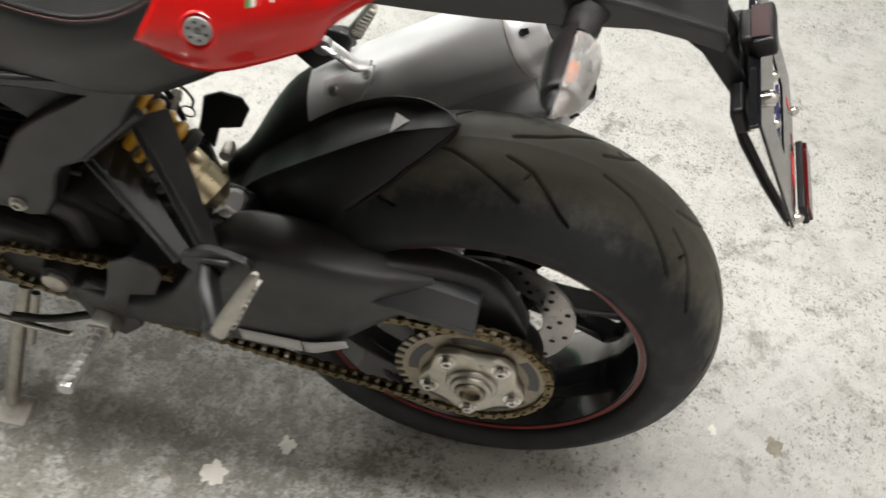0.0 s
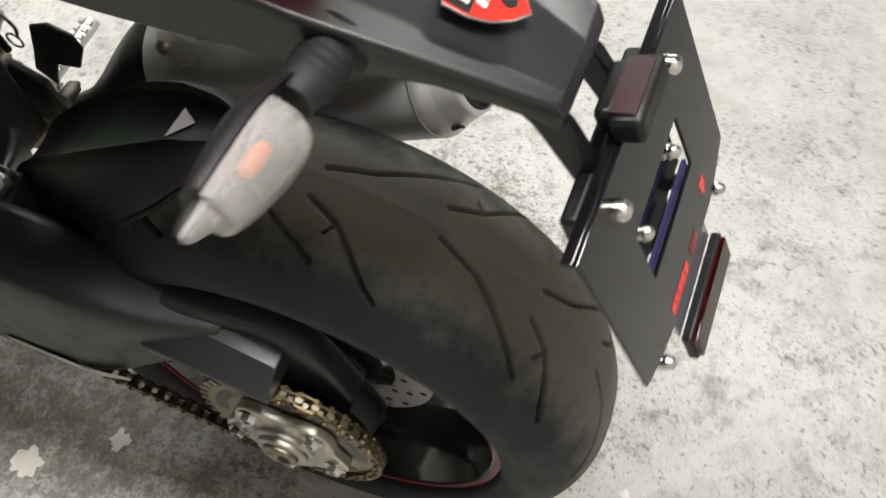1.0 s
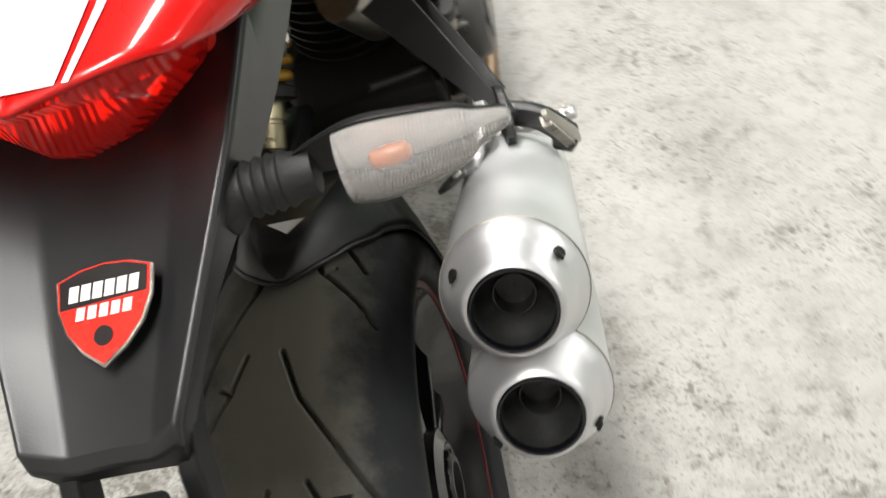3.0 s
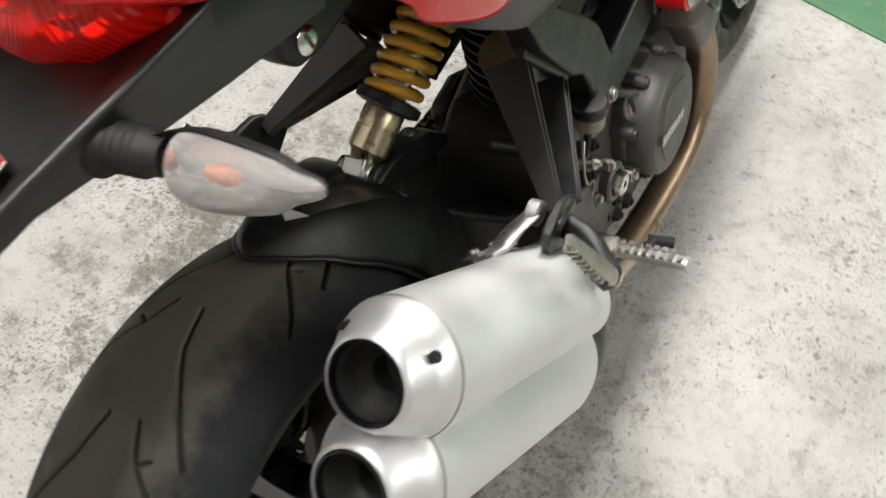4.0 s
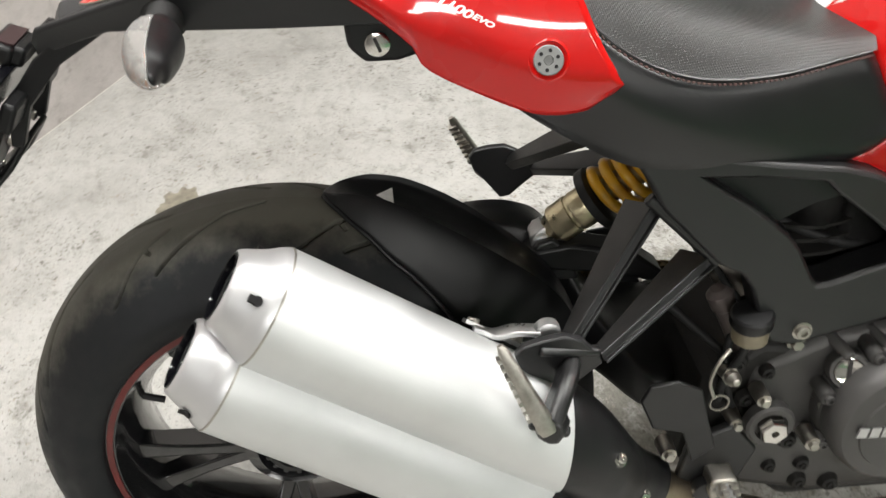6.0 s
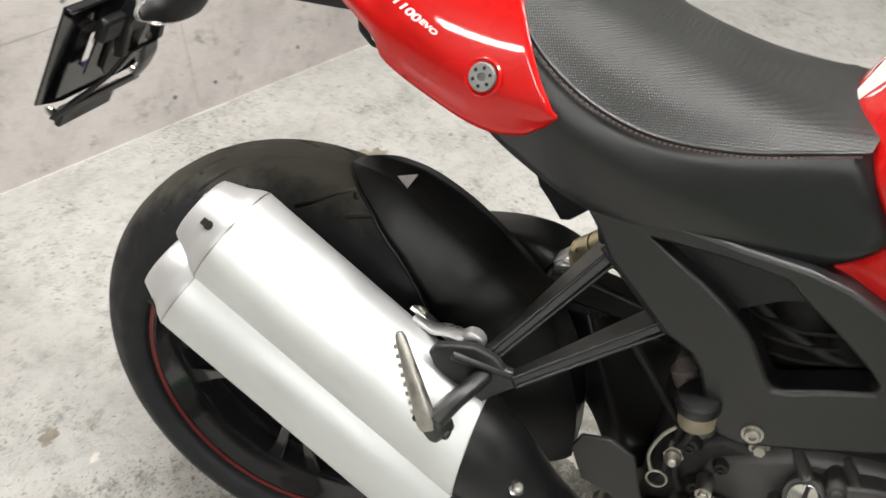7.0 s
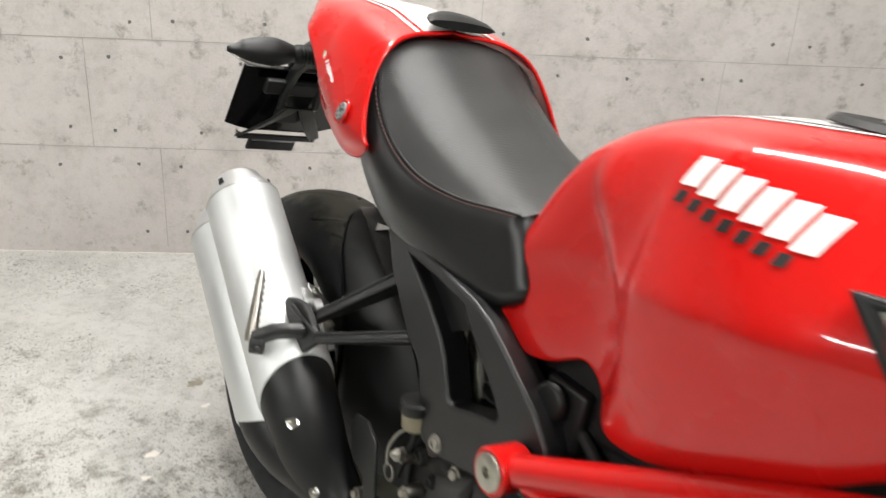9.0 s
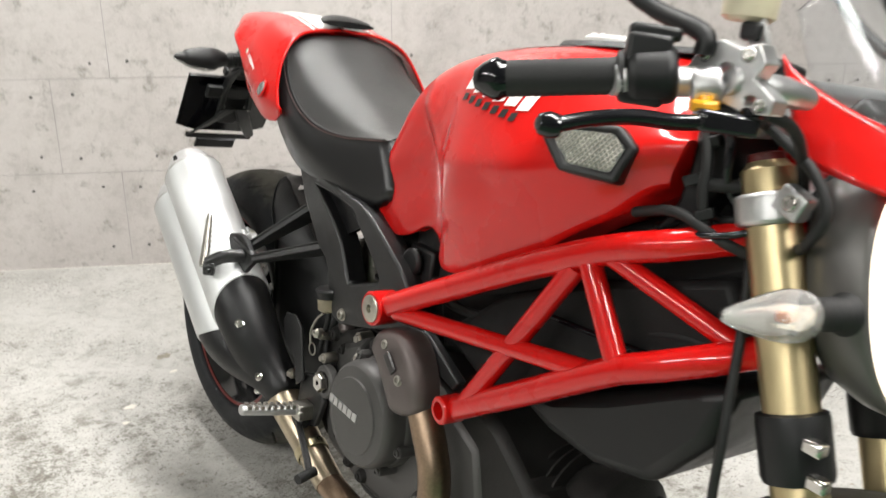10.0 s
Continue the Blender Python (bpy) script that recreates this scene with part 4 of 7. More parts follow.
badge = part("shield_badge", sheet_on(shield_line, B0, BU, BV, 0.0022), WORN, bike, "red and black shield badge with a chrome rim", bevel=0.0006)
part("badge_field", sheet_on(scaled(shield_line, 0.95), B0 + Vector((0, 0, 0.0022)), BU, BV, 0.0005), RED_DECAL, badge)
part("badge_top", sheet_on([(-0.0243, 0.0184), (-0.0125, 0.0222), (0, 0.0237), (0.0125, 0.0222), (0.0243, 0.0184), (0.0235, 0.0055), (-0.0238, 0.0035)], B0 + Vector((0, 0, 0.0026)), BU, BV, 0.0004), BLACK_DECAL, badge)
for row, z, h, w in ((0, 0.0105, 0.0085, 0.0052), (1, -0.0005, 0.0068, 0.0046)):
    for k in range(6 if row == 0 else 5):
        a = (k - (2.5 if row == 0 else 2)) * (0.0066 if row == 0 else 0.0064)
        part("badge_letter_bar", sheet_on([(a - w / 2, z - h / 2), (a + w / 2, z - h / 2), (a + w / 2 + 0.001, z + h / 2), (a - w / 2 + 0.001, z + h / 2)], B0 + Vector((0, 0, 0.0031)), BU, BV, 0.0003), WHITE, badge)
dot = [(0.0052 * math.cos(k), -0.0135 + 0.0052 * math.sin(k)) for k in np.arange(16) * math.pi / 8]
part("badge_dot", sheet_on(dot, B0 + Vector((0, 0, 0.0029)), BU, BV, 0.0003), BLACK_DECAL, badge)

# arms from the trough down to the number plate
for s in (1, -1):
    part("plate_arm", sided(slab([(-0.085, 0.84), (-0.16, 0.825), (-0.182, 0.81), (-0.214, 0.772), (-0.224, 0.725), (-0.212, 0.725), (-0.196, 0.765), (-0.160, 0.803), (-0.115, 0.83)], 0.028, 0.040), s), PLASTIC, trough, bevel=0.003)
part("plate_crossbar", block((0, -0.206, 0.768), (0.15, 0.014, 0.03), (-28, 0, 0)), PLASTIC, trough, bevel=0.004)

# ---- number plate holder ----
PO, PU, PV = Vector((0, -0.214, 0.797)), Vector((1, 0, 0)), Vector((0, -0.504, -0.864))
PN = PV.cross(PU).normalized()
PN = PN if PN.y < 0 else -PN


def on_plate(a, b, out=0.0):
    return PO + PU * a + PV * b + PN * out


outer_line = [(-0.114, -0.007), (0.0, -0.007), (0.115, -0.007), (0.111, 0.137), (0.085, 0.146), (0.060, 0.152), (-0.060, 0.152), (-0.085, 0.146), (-0.110, 0.137)]
inner_line = [(-0.050, 0.050), (0.0, 0.050), (0.050, 0.050), (0.050, 0.075), (0.050, 0.097), (0.02, 0.097), (-0.02, 0.097), (-0.050, 0.097), (-0.050, 0.075)]
plate = part("plate_holder", framed(outer_line, inner_line, PO, PU, PV, -0.003), GLOSS, bike, "gloss black number plate holder with no plate", bevel=0.001)
part("slot_back", sheet_on([(-0.056, 0.045), (-0.056, 0.102), (0.056, 0.102), (0.056, 0.045)], on_plate(0, 0, -0.009), PU, PV, 0.002), GLOSS, plate)
part("slot_edge", both(block(tuple(on_plate(0, 0.0965, -0.002)), (0.1, 0.007, 0.003), (62, 0, 0))), BLUE, plate, "blue-tinted slot edge")
part("plate_lip", both(block(tuple(on_plate(0, -0.006, -0.004)), (0.228, 0.008, 0.004), (-28, 0, 0))), GLOSS, plate, bevel=0.001)
for a, b, h, q in ((-0.06, 0.012, 0.013, 1.22), (0.06, 0.012, 0.013, 1.22), (-0.035, 0.068, 0.014, 0.95), (0.035, 0.068, 0.014, 0.95)):
    base = on_plate(a, b, 0.001 if q > 1 else -0.008)
    part("plate_bolt", both(turned([(0.0066 * q, 0), (0.0068 * q, 0.0015), (0.0064 * q, 0.002), (0.0062 * q, h * 0.45), (0.0056 * q, h * 0.7), (0.0036 * q, h * 0.92), (0.0008, h)], base, PN, 18)), STEEL, plate, "domed chrome bolt")
for s in (1, -1):
    part("lower_nut", both(turned([(0.006, -0.004), (0.006, 0.004), (0.004, 0.009), (0.001, 0.011)], on_plate(s * 0.078, 0.160, -0.002), PN, 14)), STEEL, plate)
    part("bracket_leg", grid([[on_plate(s * a + w * u, b + (0.006 if k else 0) * u, o) for u, o in ((-1, q), (1, q), (0.8, q - 0.006), (-0.8, q - 0.006))] for k, (a, b, w, q) in enumerate(((0.012, 0.055, 0.016, -0.034), (0.030, 0.085, 0.015, -0.030), (0.055, 0.125, 0.013, -0.018), (0.078, 0.160, 0.010, -0.004)))], True, True), PLASTIC, plate, bevel=0.002)
part("bracket_plate", sheet_on([(-0.034, 0.018), (0.034, 0.018), (0.030, 0.10), (0.018, 0.115), (-0.018, 0.115), (-0.030, 0.10)], on_plate(0, 0, -0.016), PU, PV, -0.006), PLASTIC, plate, bevel=0.002)
for a in (-0.034, 0.028):
    part("bracket_boss", turned([(0.008, 0), (0.008, 0.006), (0.005, 0.008), (0.001, 0.008)], on_plate(a, 0.062, -0.022), -PN, 14), WORN, plate)
part("bracket_crossbar", both(strap([on_plate(-0.080, 0.162, -0.007), on_plate(0.080, 0.162, -0.007)], 0.014, 0.005, PV, 1)), PLASTIC, plate, bevel=0.0015)
for a0, a1, c in ((-0.048, -0.005, RED_DECAL), (0.004, 0.022, material("dull_red_print", (0.2, 0.02, 0.02), 0.4))):
    n = 5 if a1 < 0 else 3
    for k in range(n):
        b0 = a0 + (a1 - a0) * k / n
        part("print_bar", sheet_on([(b0, 0.139), (b0 + (a1 - a0) / n * 0.86, 0.139), (b0 + (a1 - a0) / n * 0.86, 0.148), (b0, 0.148)], on_plate(0, -0.002, 0.0031), PU, PV, -0.0004), c, plate)
part("print_shield", sheet_on([(0.048, 0.120), (0.059, 0.120), (0.058, 0.129), (0.0535, 0.135), (0.049, 0.129)], on_plate(0, 0, 0.0031), PU, PV, -0.0004), RED_DECAL, plate)
reflector = part("rear_reflector", both(block(tuple(on_plate(0.0, 0.191, 0.004)), (0.098, 0.008, 0.028), (-30, 0, 0))), PLASTIC, plate, bevel=0.002)
part("reflector_face", block(tuple(on_plate(0.0, 0.191, 0.0095)), (0.093, 0.004, 0.024), (-30, 0, 0)), clear("reflector_red", (0.55, 0.02, 0.02), 0.15), plate, "dark red reflector", bevel=0.001)
part("reflector_bracket", both(block(tuple(on_plate(0.0, 0.169, -0.002)), (0.092, 0.002, 0.018), (-30, 0, 0))), BRACKET, plate, "shiny dark grey reflector bracket")
lamp_box = part("plate_lamp", both(block(tuple(on_plate(0.004, -0.015, 0.008)), (0.058, 0.022, 0.020), (-28, 0, 0)), block(tuple(on_plate(0.004, -0.017, -0.006)), (0.046, 0.014, 0.02), (-28, 0, 0))), PLASTIC, bike, "black plate lamp housing", bevel=0.004)
# red reflection on top of the black housing, painted as a thin coloured block
part("plate_lamp_sheen", block(tuple(on_plate(0.004, -0.0258, 0.007)), (0.046, 0.016, 0.002), (-20, 0, 0)), material("painted_red_sheen", (0.028, 0.011, 0.012), 0.4), lamp_box, "lamp top with a dull red reflection painted in")


# ---- turn signals ----
def turn_signal(base, tip, s, parent, label, r=1.0, lens_way=(0, -1, 0)):
    """A ribbed rubber stalk, a tapered housing and a clear lens with an amber bulb."""
    base, tip = Vector(base), Vector(tip)
    ax = (tip - base).normalized()
    far = (tip - base).length
    back = Vector(lens_way)
    back = (back - ax * back.dot(ax)).normalized()
    up = ax.cross(back).normalized()
    stalk = [(0.019, 0.0), (0.016, 0.004)]
    for k in range(4):
        stalk += [(0.0145, 0.006 + 0.006 * k), (0.0128, 0.0082 + 0.006 * k), (0.0128, 0.0098 + 0.006 * k), (0.0142, 0.0115 + 0.006 * k)]
    stalk += [(0.012, 0.034), (0.011, 0.044)]
    top = part("turn_signal", turned([(q * r, h * r) for q, h in stalk], base, ax, 24), RUBBER, parent, label)
    shape = smooth_line([(0.034, 0.010, 0.011, 0.0), (0.046, 0.015, 0.016, 0.002), (0.066, 0.0205, 0.0215, 0.006), (0.088, 0.0195, 0.0205, 0.008), (0.112, 0.015, 0.0155, 0.007), (far / r - 0.016, 0.0095, 0.010, 0.004), (far / r - 0.003, 0.005, 0.0055, 0.001), (far / r, 0.002, 0.002, 0.0)], 5)
    house, lens = [], []
    for h, a, b, shift in shape:
        c = base + ax * h * r + back * shift * r * 0.4
        ring = [c - back * a * r * math.sin(k) * 1.0 + up * b * r * math.cos(k) for k in np.linspace(0.45, math.pi - 0.45, 13)]
        house.append(ring)
        if h > 0.055:
            q = c + back * 0.0004
            lens.append([q + back * a * r * 0.95 * math.sin(k) + up * b * r * 0.98 * math.cos(k) for k in np.linspace(-0.43, math.pi + 0.43, 17)])
    part("housing", both(grid(house), grid([[p for p in (row[0], row[-1])] for row in house])), PLASTIC, top, soft=60, thick=0.0)
    part("lens", both(grid(lens), ([*lens[0]], [tuple(range(17))])), LENS, top, "clear ribbed lens", soft=60)
    c = base + ax * 0.080 * r + back * 0.004
    part("bulb", turned([(0.002, -0.012), (0.005, -0.010), (0.0062, 0), (0.005, 0.009), (0.001, 0.012)], c, ax, 14), AMBER, top, "amber bulb")
    part("bowl", grid([[p + back * 0.0006 for p in (row[0], row[-1])] for row in [[q[0], q[-1]] for q in lens]]), BOWL, top)
    return top


for s in (1, -1):
    ends = [(0.064, -0.050, 0.852), (0.218, -0.036, 0.849)] if s > 0 else [(-0.062, -0.050, 0.855), (-0.207, -0.036, 0.862)]
    turn_signal(*ends, s, bike, "black rear turn signal with a clear lens", 1.12, lens_way=(0, -0.95, -0.28))

# ---- seat lock under the cowl ----
lock = part("seat_lock", slab([(0.155, 0.848), (0.10, 0.85), (0.103, 0.815), (0.118, 0.800), (0.148, 0.800), (0.19, 0.812), (0.21, 0.82), (0.21, 0.838)], 0.040, 0.070), PLASTIC, bike, "black seat lock bracket", bevel=0.005)
part("lock_barrel", turned([(0.0115, 0), (0.0115, 0.004), (0.010, 0.005), (0.001, 0.005)], (0.069, 0.130, 0.818), (1, 0, 0), 24), STEEL, lock)
part("key_slot", block((0.0745, 0.130, 0.818), (0.001, 0.003, 0.014), (20, 0, 0)), BLACK_DECAL, lock)

# ---- seat ----
SEAT_Y = (0.225, 0.26, 0.30, 0.35, 0.41, 0.48, 0.54, 0.585, 0.625)
SEAT = dict(
    zt=(0.936, 0.929, 0.908, 0.880, 0.851, 0.827, 0.814, 0.810, 0.808),
    xs=(0.106, 0.126, 0.136, 0.137, 0.131, 0.121, 0.110, 0.100, 0.086),
    zs=(0.915, 0.902, 0.852, 0.813, 0.790, 0.786, 0.793, 0.798, 0.798),
    xb=(0.12, 0.141, 0.150, 0.150, 0.142, 0.130, 0.119, 0.113, 0.109),
    zb=(0.862, 0.840, 0.806, 0.774, 0.749, 0.733, 0.728, 0.732, 0.738),
    xl=(0.11, 0.124, 0.130, 0.131, 0.127, 0.119, 0.111, 0.107, 0.104),
    zl=(0.785, 0.762, 0.738, 0.712, 0.696, 0.686, 0.682, 0.690, 0.712),
)


THREAD = material("seat_thread", (0.10, 0.055, 0.05), 0.55)
seat_table = eased(SEAT_Y, SEAT)


def seat_row(y, lo, hi, n):
    c = seat_table(y)
    crown = smooth_line([(midline(c["zt"]), c["zt"]), (c["xs"] * 0.45, c["zt"] - (c["zt"] - c["zs"]) * 0.07), (c["xs"] * 0.80, c["zt"] - (c["zt"] - c["zs"]) * 0.38), (c["xs"], c["zs"])], 7)
    side = smooth_line([(c["xs"], c["zs"]), (c["xs"] + (c["xb"] - c["xs"]) * 0.62, c["zs"] - (c["zs"] - c["zb"]) * 0.30), (c["xb"], c["zb"]), (c["xl"] + 0.008, c["zl"] + 0.018), (c["xl"], c["zl"])], 6)
    return crown, side


def nose_edge(z):
    """Where the seat's skirt ends against the tank."""
    return float(np.interp(z, (0.66, 0.682, 0.70, 0.708, 0.716, 0.73, 0.75, 0.79, 0.82, 0.86), (0.56, 0.566, 0.600, 0.611, 0.616, 0.617, 0.605, 0.583, 0.567, 0.55)))


def tucked(x, y, z):
    """The skirt's front edge, rolled inward."""
    end = nose_edge(z)
    f = min(1.0, max(0.0, (y - end + 0.020) / 0.020))
    return (x - 0.016 * (1 - math.sqrt(1 - f * f)), min(y, end + 0.001), z)


top_rows, side_rows, seam = [], [], []
for y in np.r_[np.linspace(0.225, 0.53, 32), np.linspace(0.535, 0.625, 30)]:
    crown, side = seat_row(y, 0, 1, 8)
    crown = [(x, min(y, nose_edge(z) + 0.06 * max(0.0, 1 - x / crown[-1][0])), z) for x, z in crown]
    top_rows.append([across(v) for v in crown[:0:-1]] + crown)
    side_rows.append([tucked(x, y, z) for x, z in side])
    seam.append(crown[-1])
seat = part("seat", grid(top_rows), SEAT_TOP, bike, "black embossed vinyl seat with stitched seams", soft=70)
for s in (1, -1):
    part("seat_side", sided(grid(side_rows), s), SEAT_SIDE, seat, "smooth black vinyl skirt", soft=70)
    part("seam", sided(tube(seam[:45:2], 0.0022, 8, 2), s), SEAT_SIDE, seat)
    dashes = []
    pts = smooth_line([(p[0] + 0.005, p[1], p[2] - 0.0015) for p in seam[:45]], 4)
    for p, q in zip(pts[::2], pts[1::2]):
        dashes.append(tube([tuple(p), tuple(q)], 0.0010, 5, 1))
    part("stitching", sided(both(*dashes), s), THREAD, seat, "dull red stitching")
part("seat_rear_roll", tube([(-0.09, 0.235, 0.905), (-0.05, 0.228, 0.925), (0, 0.226, 0.931), (0.05, 0.228, 0.925), (0.09, 0.235, 0.905)], 0.006, 10, 5), SEAT_SIDE, seat)

# ---- black cast subframe, both sides ----
for s in (1, -1):
    cast = [(0.352, 0.720), (0.362, 0.706), (0.374, 0.688), (0.388, 0.662), (0.420, 0.628), (0.452, 0.594), (0.478, 0.580), (0.490, 0.562), (0.502, 0.524), (0.520, 0.492), (0.545, 0.486), (0.575, 0.494), (0.606, 0.502), (0.657, 0.517), (0.712, 0.538), (0.738, 0.566), (0.722, 0.602), (0.694, 0.628), (0.656, 0.650), (0.627, 0.667), (0.594, 0.684), (0.560, 0.694), (0.50, 0.702), (0.43, 0.714)]
    window = [(0.428, 0.692), (0.450, 0.676), (0.474, 0.660), (0.500, 0.640), (0.520, 0.622), (0.532, 0.606), (0.541, 0.590), (0.550, 0.573), (0.558, 0.562), (0.570, 0.563), (0.600, 0.574), (0.640, 0.586), (0.642, 0.594), (0.630, 0.607), (0.604, 0.630), (0.576, 0.652), (0.556, 0.668), (0.545, 0.680), (0.49, 0.688)]
    sub = part("subframe", sided(holed_slab(cast, [window], 0.092, 0.131), s), SATIN, bike, "matt black cast seat subframe", bevel=0.0125, soft=40)
    part("subframe_web", sided(slab([(0.415, 0.700), (0.555, 0.685), (0.572, 0.655), (0.545, 0.648), (0.508, 0.628), (0.47, 0.652)], 0.102, 0.112), s), PLASTIC, sub)
    part("subframe_fin", sided(slab([(0.69, 0.59), (0.72, 0.578), (0.755, 0.568), (0.794, 0.556), (0.832, 0.537), (0.869, 0.518), (0.858, 0.503), (0.824, 0.512), (0.777, 0.530), (0.734, 0.538), (0.69, 0.535)], 0.120, 0.136), s), SATIN, sub, bevel=0.003)
    part("pivot_bolt", sided(bolt((0.131, 0.552, 0.505), (1, 0, 0), 0.008, 0.006), s), WORN, sub)
    # passenger peg hanger
    n_v = Vector((0.874, 0.329, 0.358))
    legs = []
    for top_v, low_v, w0, w1 in ((Vector((0.106, 0.388, 0.652)), Vector((0.181, 0.293, 0.549)), 0.013, 0.010), (Vector((0.117, 0.447, 0.593)), Vector((0.186, 0.324, 0.536)), 0.012, 0.010)):
        d_v = (low_v - top_v).normalized()
        in_v = n_v.cross(d_v).normalized()
        rail = []
        for f in np.linspace(0, 1, 7):
            c, e = top_v.lerp(low_v, f), -0.012 - 0.030 * (1 - f)
            h = (w0 + (w1 - w0) * f) / 2
            rail.append([c + in_v * a + n_v * b for a, b in ((-h - 0.002, e), (-h - 0.0016, 0.0055), (-h + 0.0016, 0.0055), (-h + 0.002, 0.002), (h - 0.002, 0.002), (h - 0.0016, 0.0055), (h + 0.0016, 0.0055), (h + 0.002, e))])
        legs.append(grid(rail, True, True))
    body = [(0.303, 0.561), (0.285, 0.569), (0.264, 0.567), (0.245, 0.562), (0.238, 0.552), (0.244, 0.535), (0.258, 0.520), (0.279, 0.494), (0.292, 0.497), (0.308, 0.512), (0.326, 0.528), (0.322, 0.540), (0.312, 0.550)]
    plate_geo = [(0.1905 - 0.096 * (y - 0.305) + 0.0856 * (z - 0.56), y, z) for y, z in body]
    inner_geo = [(x - 0.010, y, z) for x, y, z in plate_geo]
    n_b = len(body)
    hanger = both(
        (plate_geo + inner_geo, [tuple(range(n_b)), tuple(range(2 * n_b - 1, n_b - 1, -1))] + [(i, i + n_b, (i + 1) % n_b + n_b, (i + 1) % n_b) for i in range(n_b)]),
        strap([(0.186, 0.292, 0.532), (0.206, 0.286, 0.530), (0.224, 0.277, 0.526), (0.244, 0.264, 0.511)], 0.026, 0.018, (0, 0.6, 0.8), 2),
        strap([(0.182, 0.322, 0.541), (0.194, 0.262, 0.556)], 0.012, 0.010, (1, 0, 0), 1),
    )
    hang2 = part("passenger_peg_hanger", sided(hanger, s), SATIN, bike, "black cast passenger footpeg hanger", bevel=0.0025)
    for leg in legs:
        part("hanger_strut", sided(leg, s), SATIN, hang2, bevel=0.001)
    part("hanger_crossbar", sided(strap([(0.108, 0.380, 0.664), (0.118, 0.455, 0.591)], 0.012, 0.014, (1, 0, 0), 1), s), SATIN, hang2, bevel=0.002)
    part("peg_clevis", sided(both(strap([(0.232, 0.272, 0.505), (0.250, 0.262, 0.505)], 0.03, 0.026, (0, 0.4, 0.9), 1), turned([(0.006, -0.02), (0.006, 0.02)], (0.246, 0.263, 0.508), (0, 1, -0.4), 12)), s), SATIN, hang2, bevel=0.003)
    peg_a, peg_b = Vector((0.250, 0.262, 0.506)), Vector((0.227, 0.219, 0.592))
    rows3 = []
    for f, w, h in ((0, 0.008, 0.006), (0.06, 0.0100, 0.007), (0.3, 0.0090, 0.006), (0.7, 0.0068, 0.0048), (0.94, 0.0052, 0.0042), (1, 0.003, 0.0026)):
        rows3.append(oval(peg_a.lerp(peg_b, f), Vector((-0.11, 0.90, 0.41)), Vector((0.96, 0.0, 0.25)), w, h, 16, 3))
    part("passenger_peg", sided(grid(rows3, True, True), s), WORN, hang2, "serrated alloy footpeg", soft=50)
    for k in range(8):
        w = 0.0096 - 0.0005 * k
        part("peg_rib", sided(sheet_on([(-w - 0.003, -0.008), (w - 0.005, -0.008), (w - 0.005, 0.002), (-w - 0.003, 0.002)], peg_a.lerp(peg_b, 0.22 + 0.095 * k), (-0.11, 0.90, 0.41), (0.96, 0.0, 0.25), 0.004), s), WORN, hang2)

# ---- engine ----
crank = both(slab([(0.50, 0.30), (0.52, 0.26), (0.62, 0.235), (0.80, 0.235), (0.90, 0.27), (0.93, 0.34), (0.90, 0.43), (0.80, 0.475), (0.70, 0.49), (0.60, 0.48), (0.52, 0.44)], -0.105, 0.112))
part("electrics_box", slab([(0.78, 0.56), (0.90, 0.655), (1.05, 0.72), (1.22, 0.775), (1.25, 0.72), (1.12, 0.62), (1.0, 0.56), (0.9, 0.51)], -0.105, 0.105), DARK, bike, "black electrics box inside the frame", bevel=0.01)
engine = part("engine", crank, ENGINE, bike, "grey air-cooled twin-cylinder engine", bevel=0.012)
CC = (0.0, 0.680, 0.390)
cover = part("clutch_cover", both(turned([(0.088, 0.09), (0.088, 0.125), (0.086, 0.130), (0.0845, 0.132), (0.084, 0.152), (0.081, 0.163), (0.076, 0.168), (0.060, 0.1715), (0.0585, 0.174), (0.001, 0.176)], (0, CC[1], CC[2]), (1, 0, 0), 64)), ENGINE, engine, "grey painted round clutch cover", soft=30)
for k in range(8):
    a = k * 2 * math.pi / 8 + 0.3
    part("cover_bolt", both(turned([(0.009, 0.10), (0.009, 0.142)], (0, CC[1] + 0.089 * math.sin(a), CC[2] + 0.089 * math.cos(a)), (1, 0, 0), 16), bolt((0.142, CC[1] + 0.089 * math.sin(a), CC[2] + 0.089 * math.cos(a)), (1, 0, 0), 0.006, 0.005)), ENGINE, cover)
for k in range(6):
    a = -0.060 + 0.0136 * k
    part("cover_letter_bar", sheet_on([(a, -0.006), (a + 0.0108, -0.006), (a + 0.0120, 0.007), (a + 0.0012, 0.007)], (0.1748, CC[1] - 0.005, CC[2] + 0.002), (0, 0.999, -0.04), (0, 0.04, 0.999), 0.0018), ALLOY, cover)
filler = part("oil_filler_cap", both(turned([(0.024, -0.04), (0.022, 0.004), (0.020, 0.007), (0.0165, 0.007), (0.016, 0.003), (0.001, 0.003)], (0.130, 0.616, 0.445), (0.9, -0.3, 0.3), 28)), ENGINE, engine, "grey oil filler boss")
part("filler_plug", turned([(0.0168, 0.0), (0.0168, 0.006), (0.0155, 0.0074), (0.0135, 0.0060), (0.001, 0.0060)], (0.130, 0.616, 0.445), (0.9, -0.3, 0.3), 28), STEEL, engine, "slotted steel filler plug")
part("cap_slot", block((0.1356, 0.6141, 0.4469), (0.003, 0.0040, 0.026), (0, -18, -18)), BLACK_DECAL, engine)
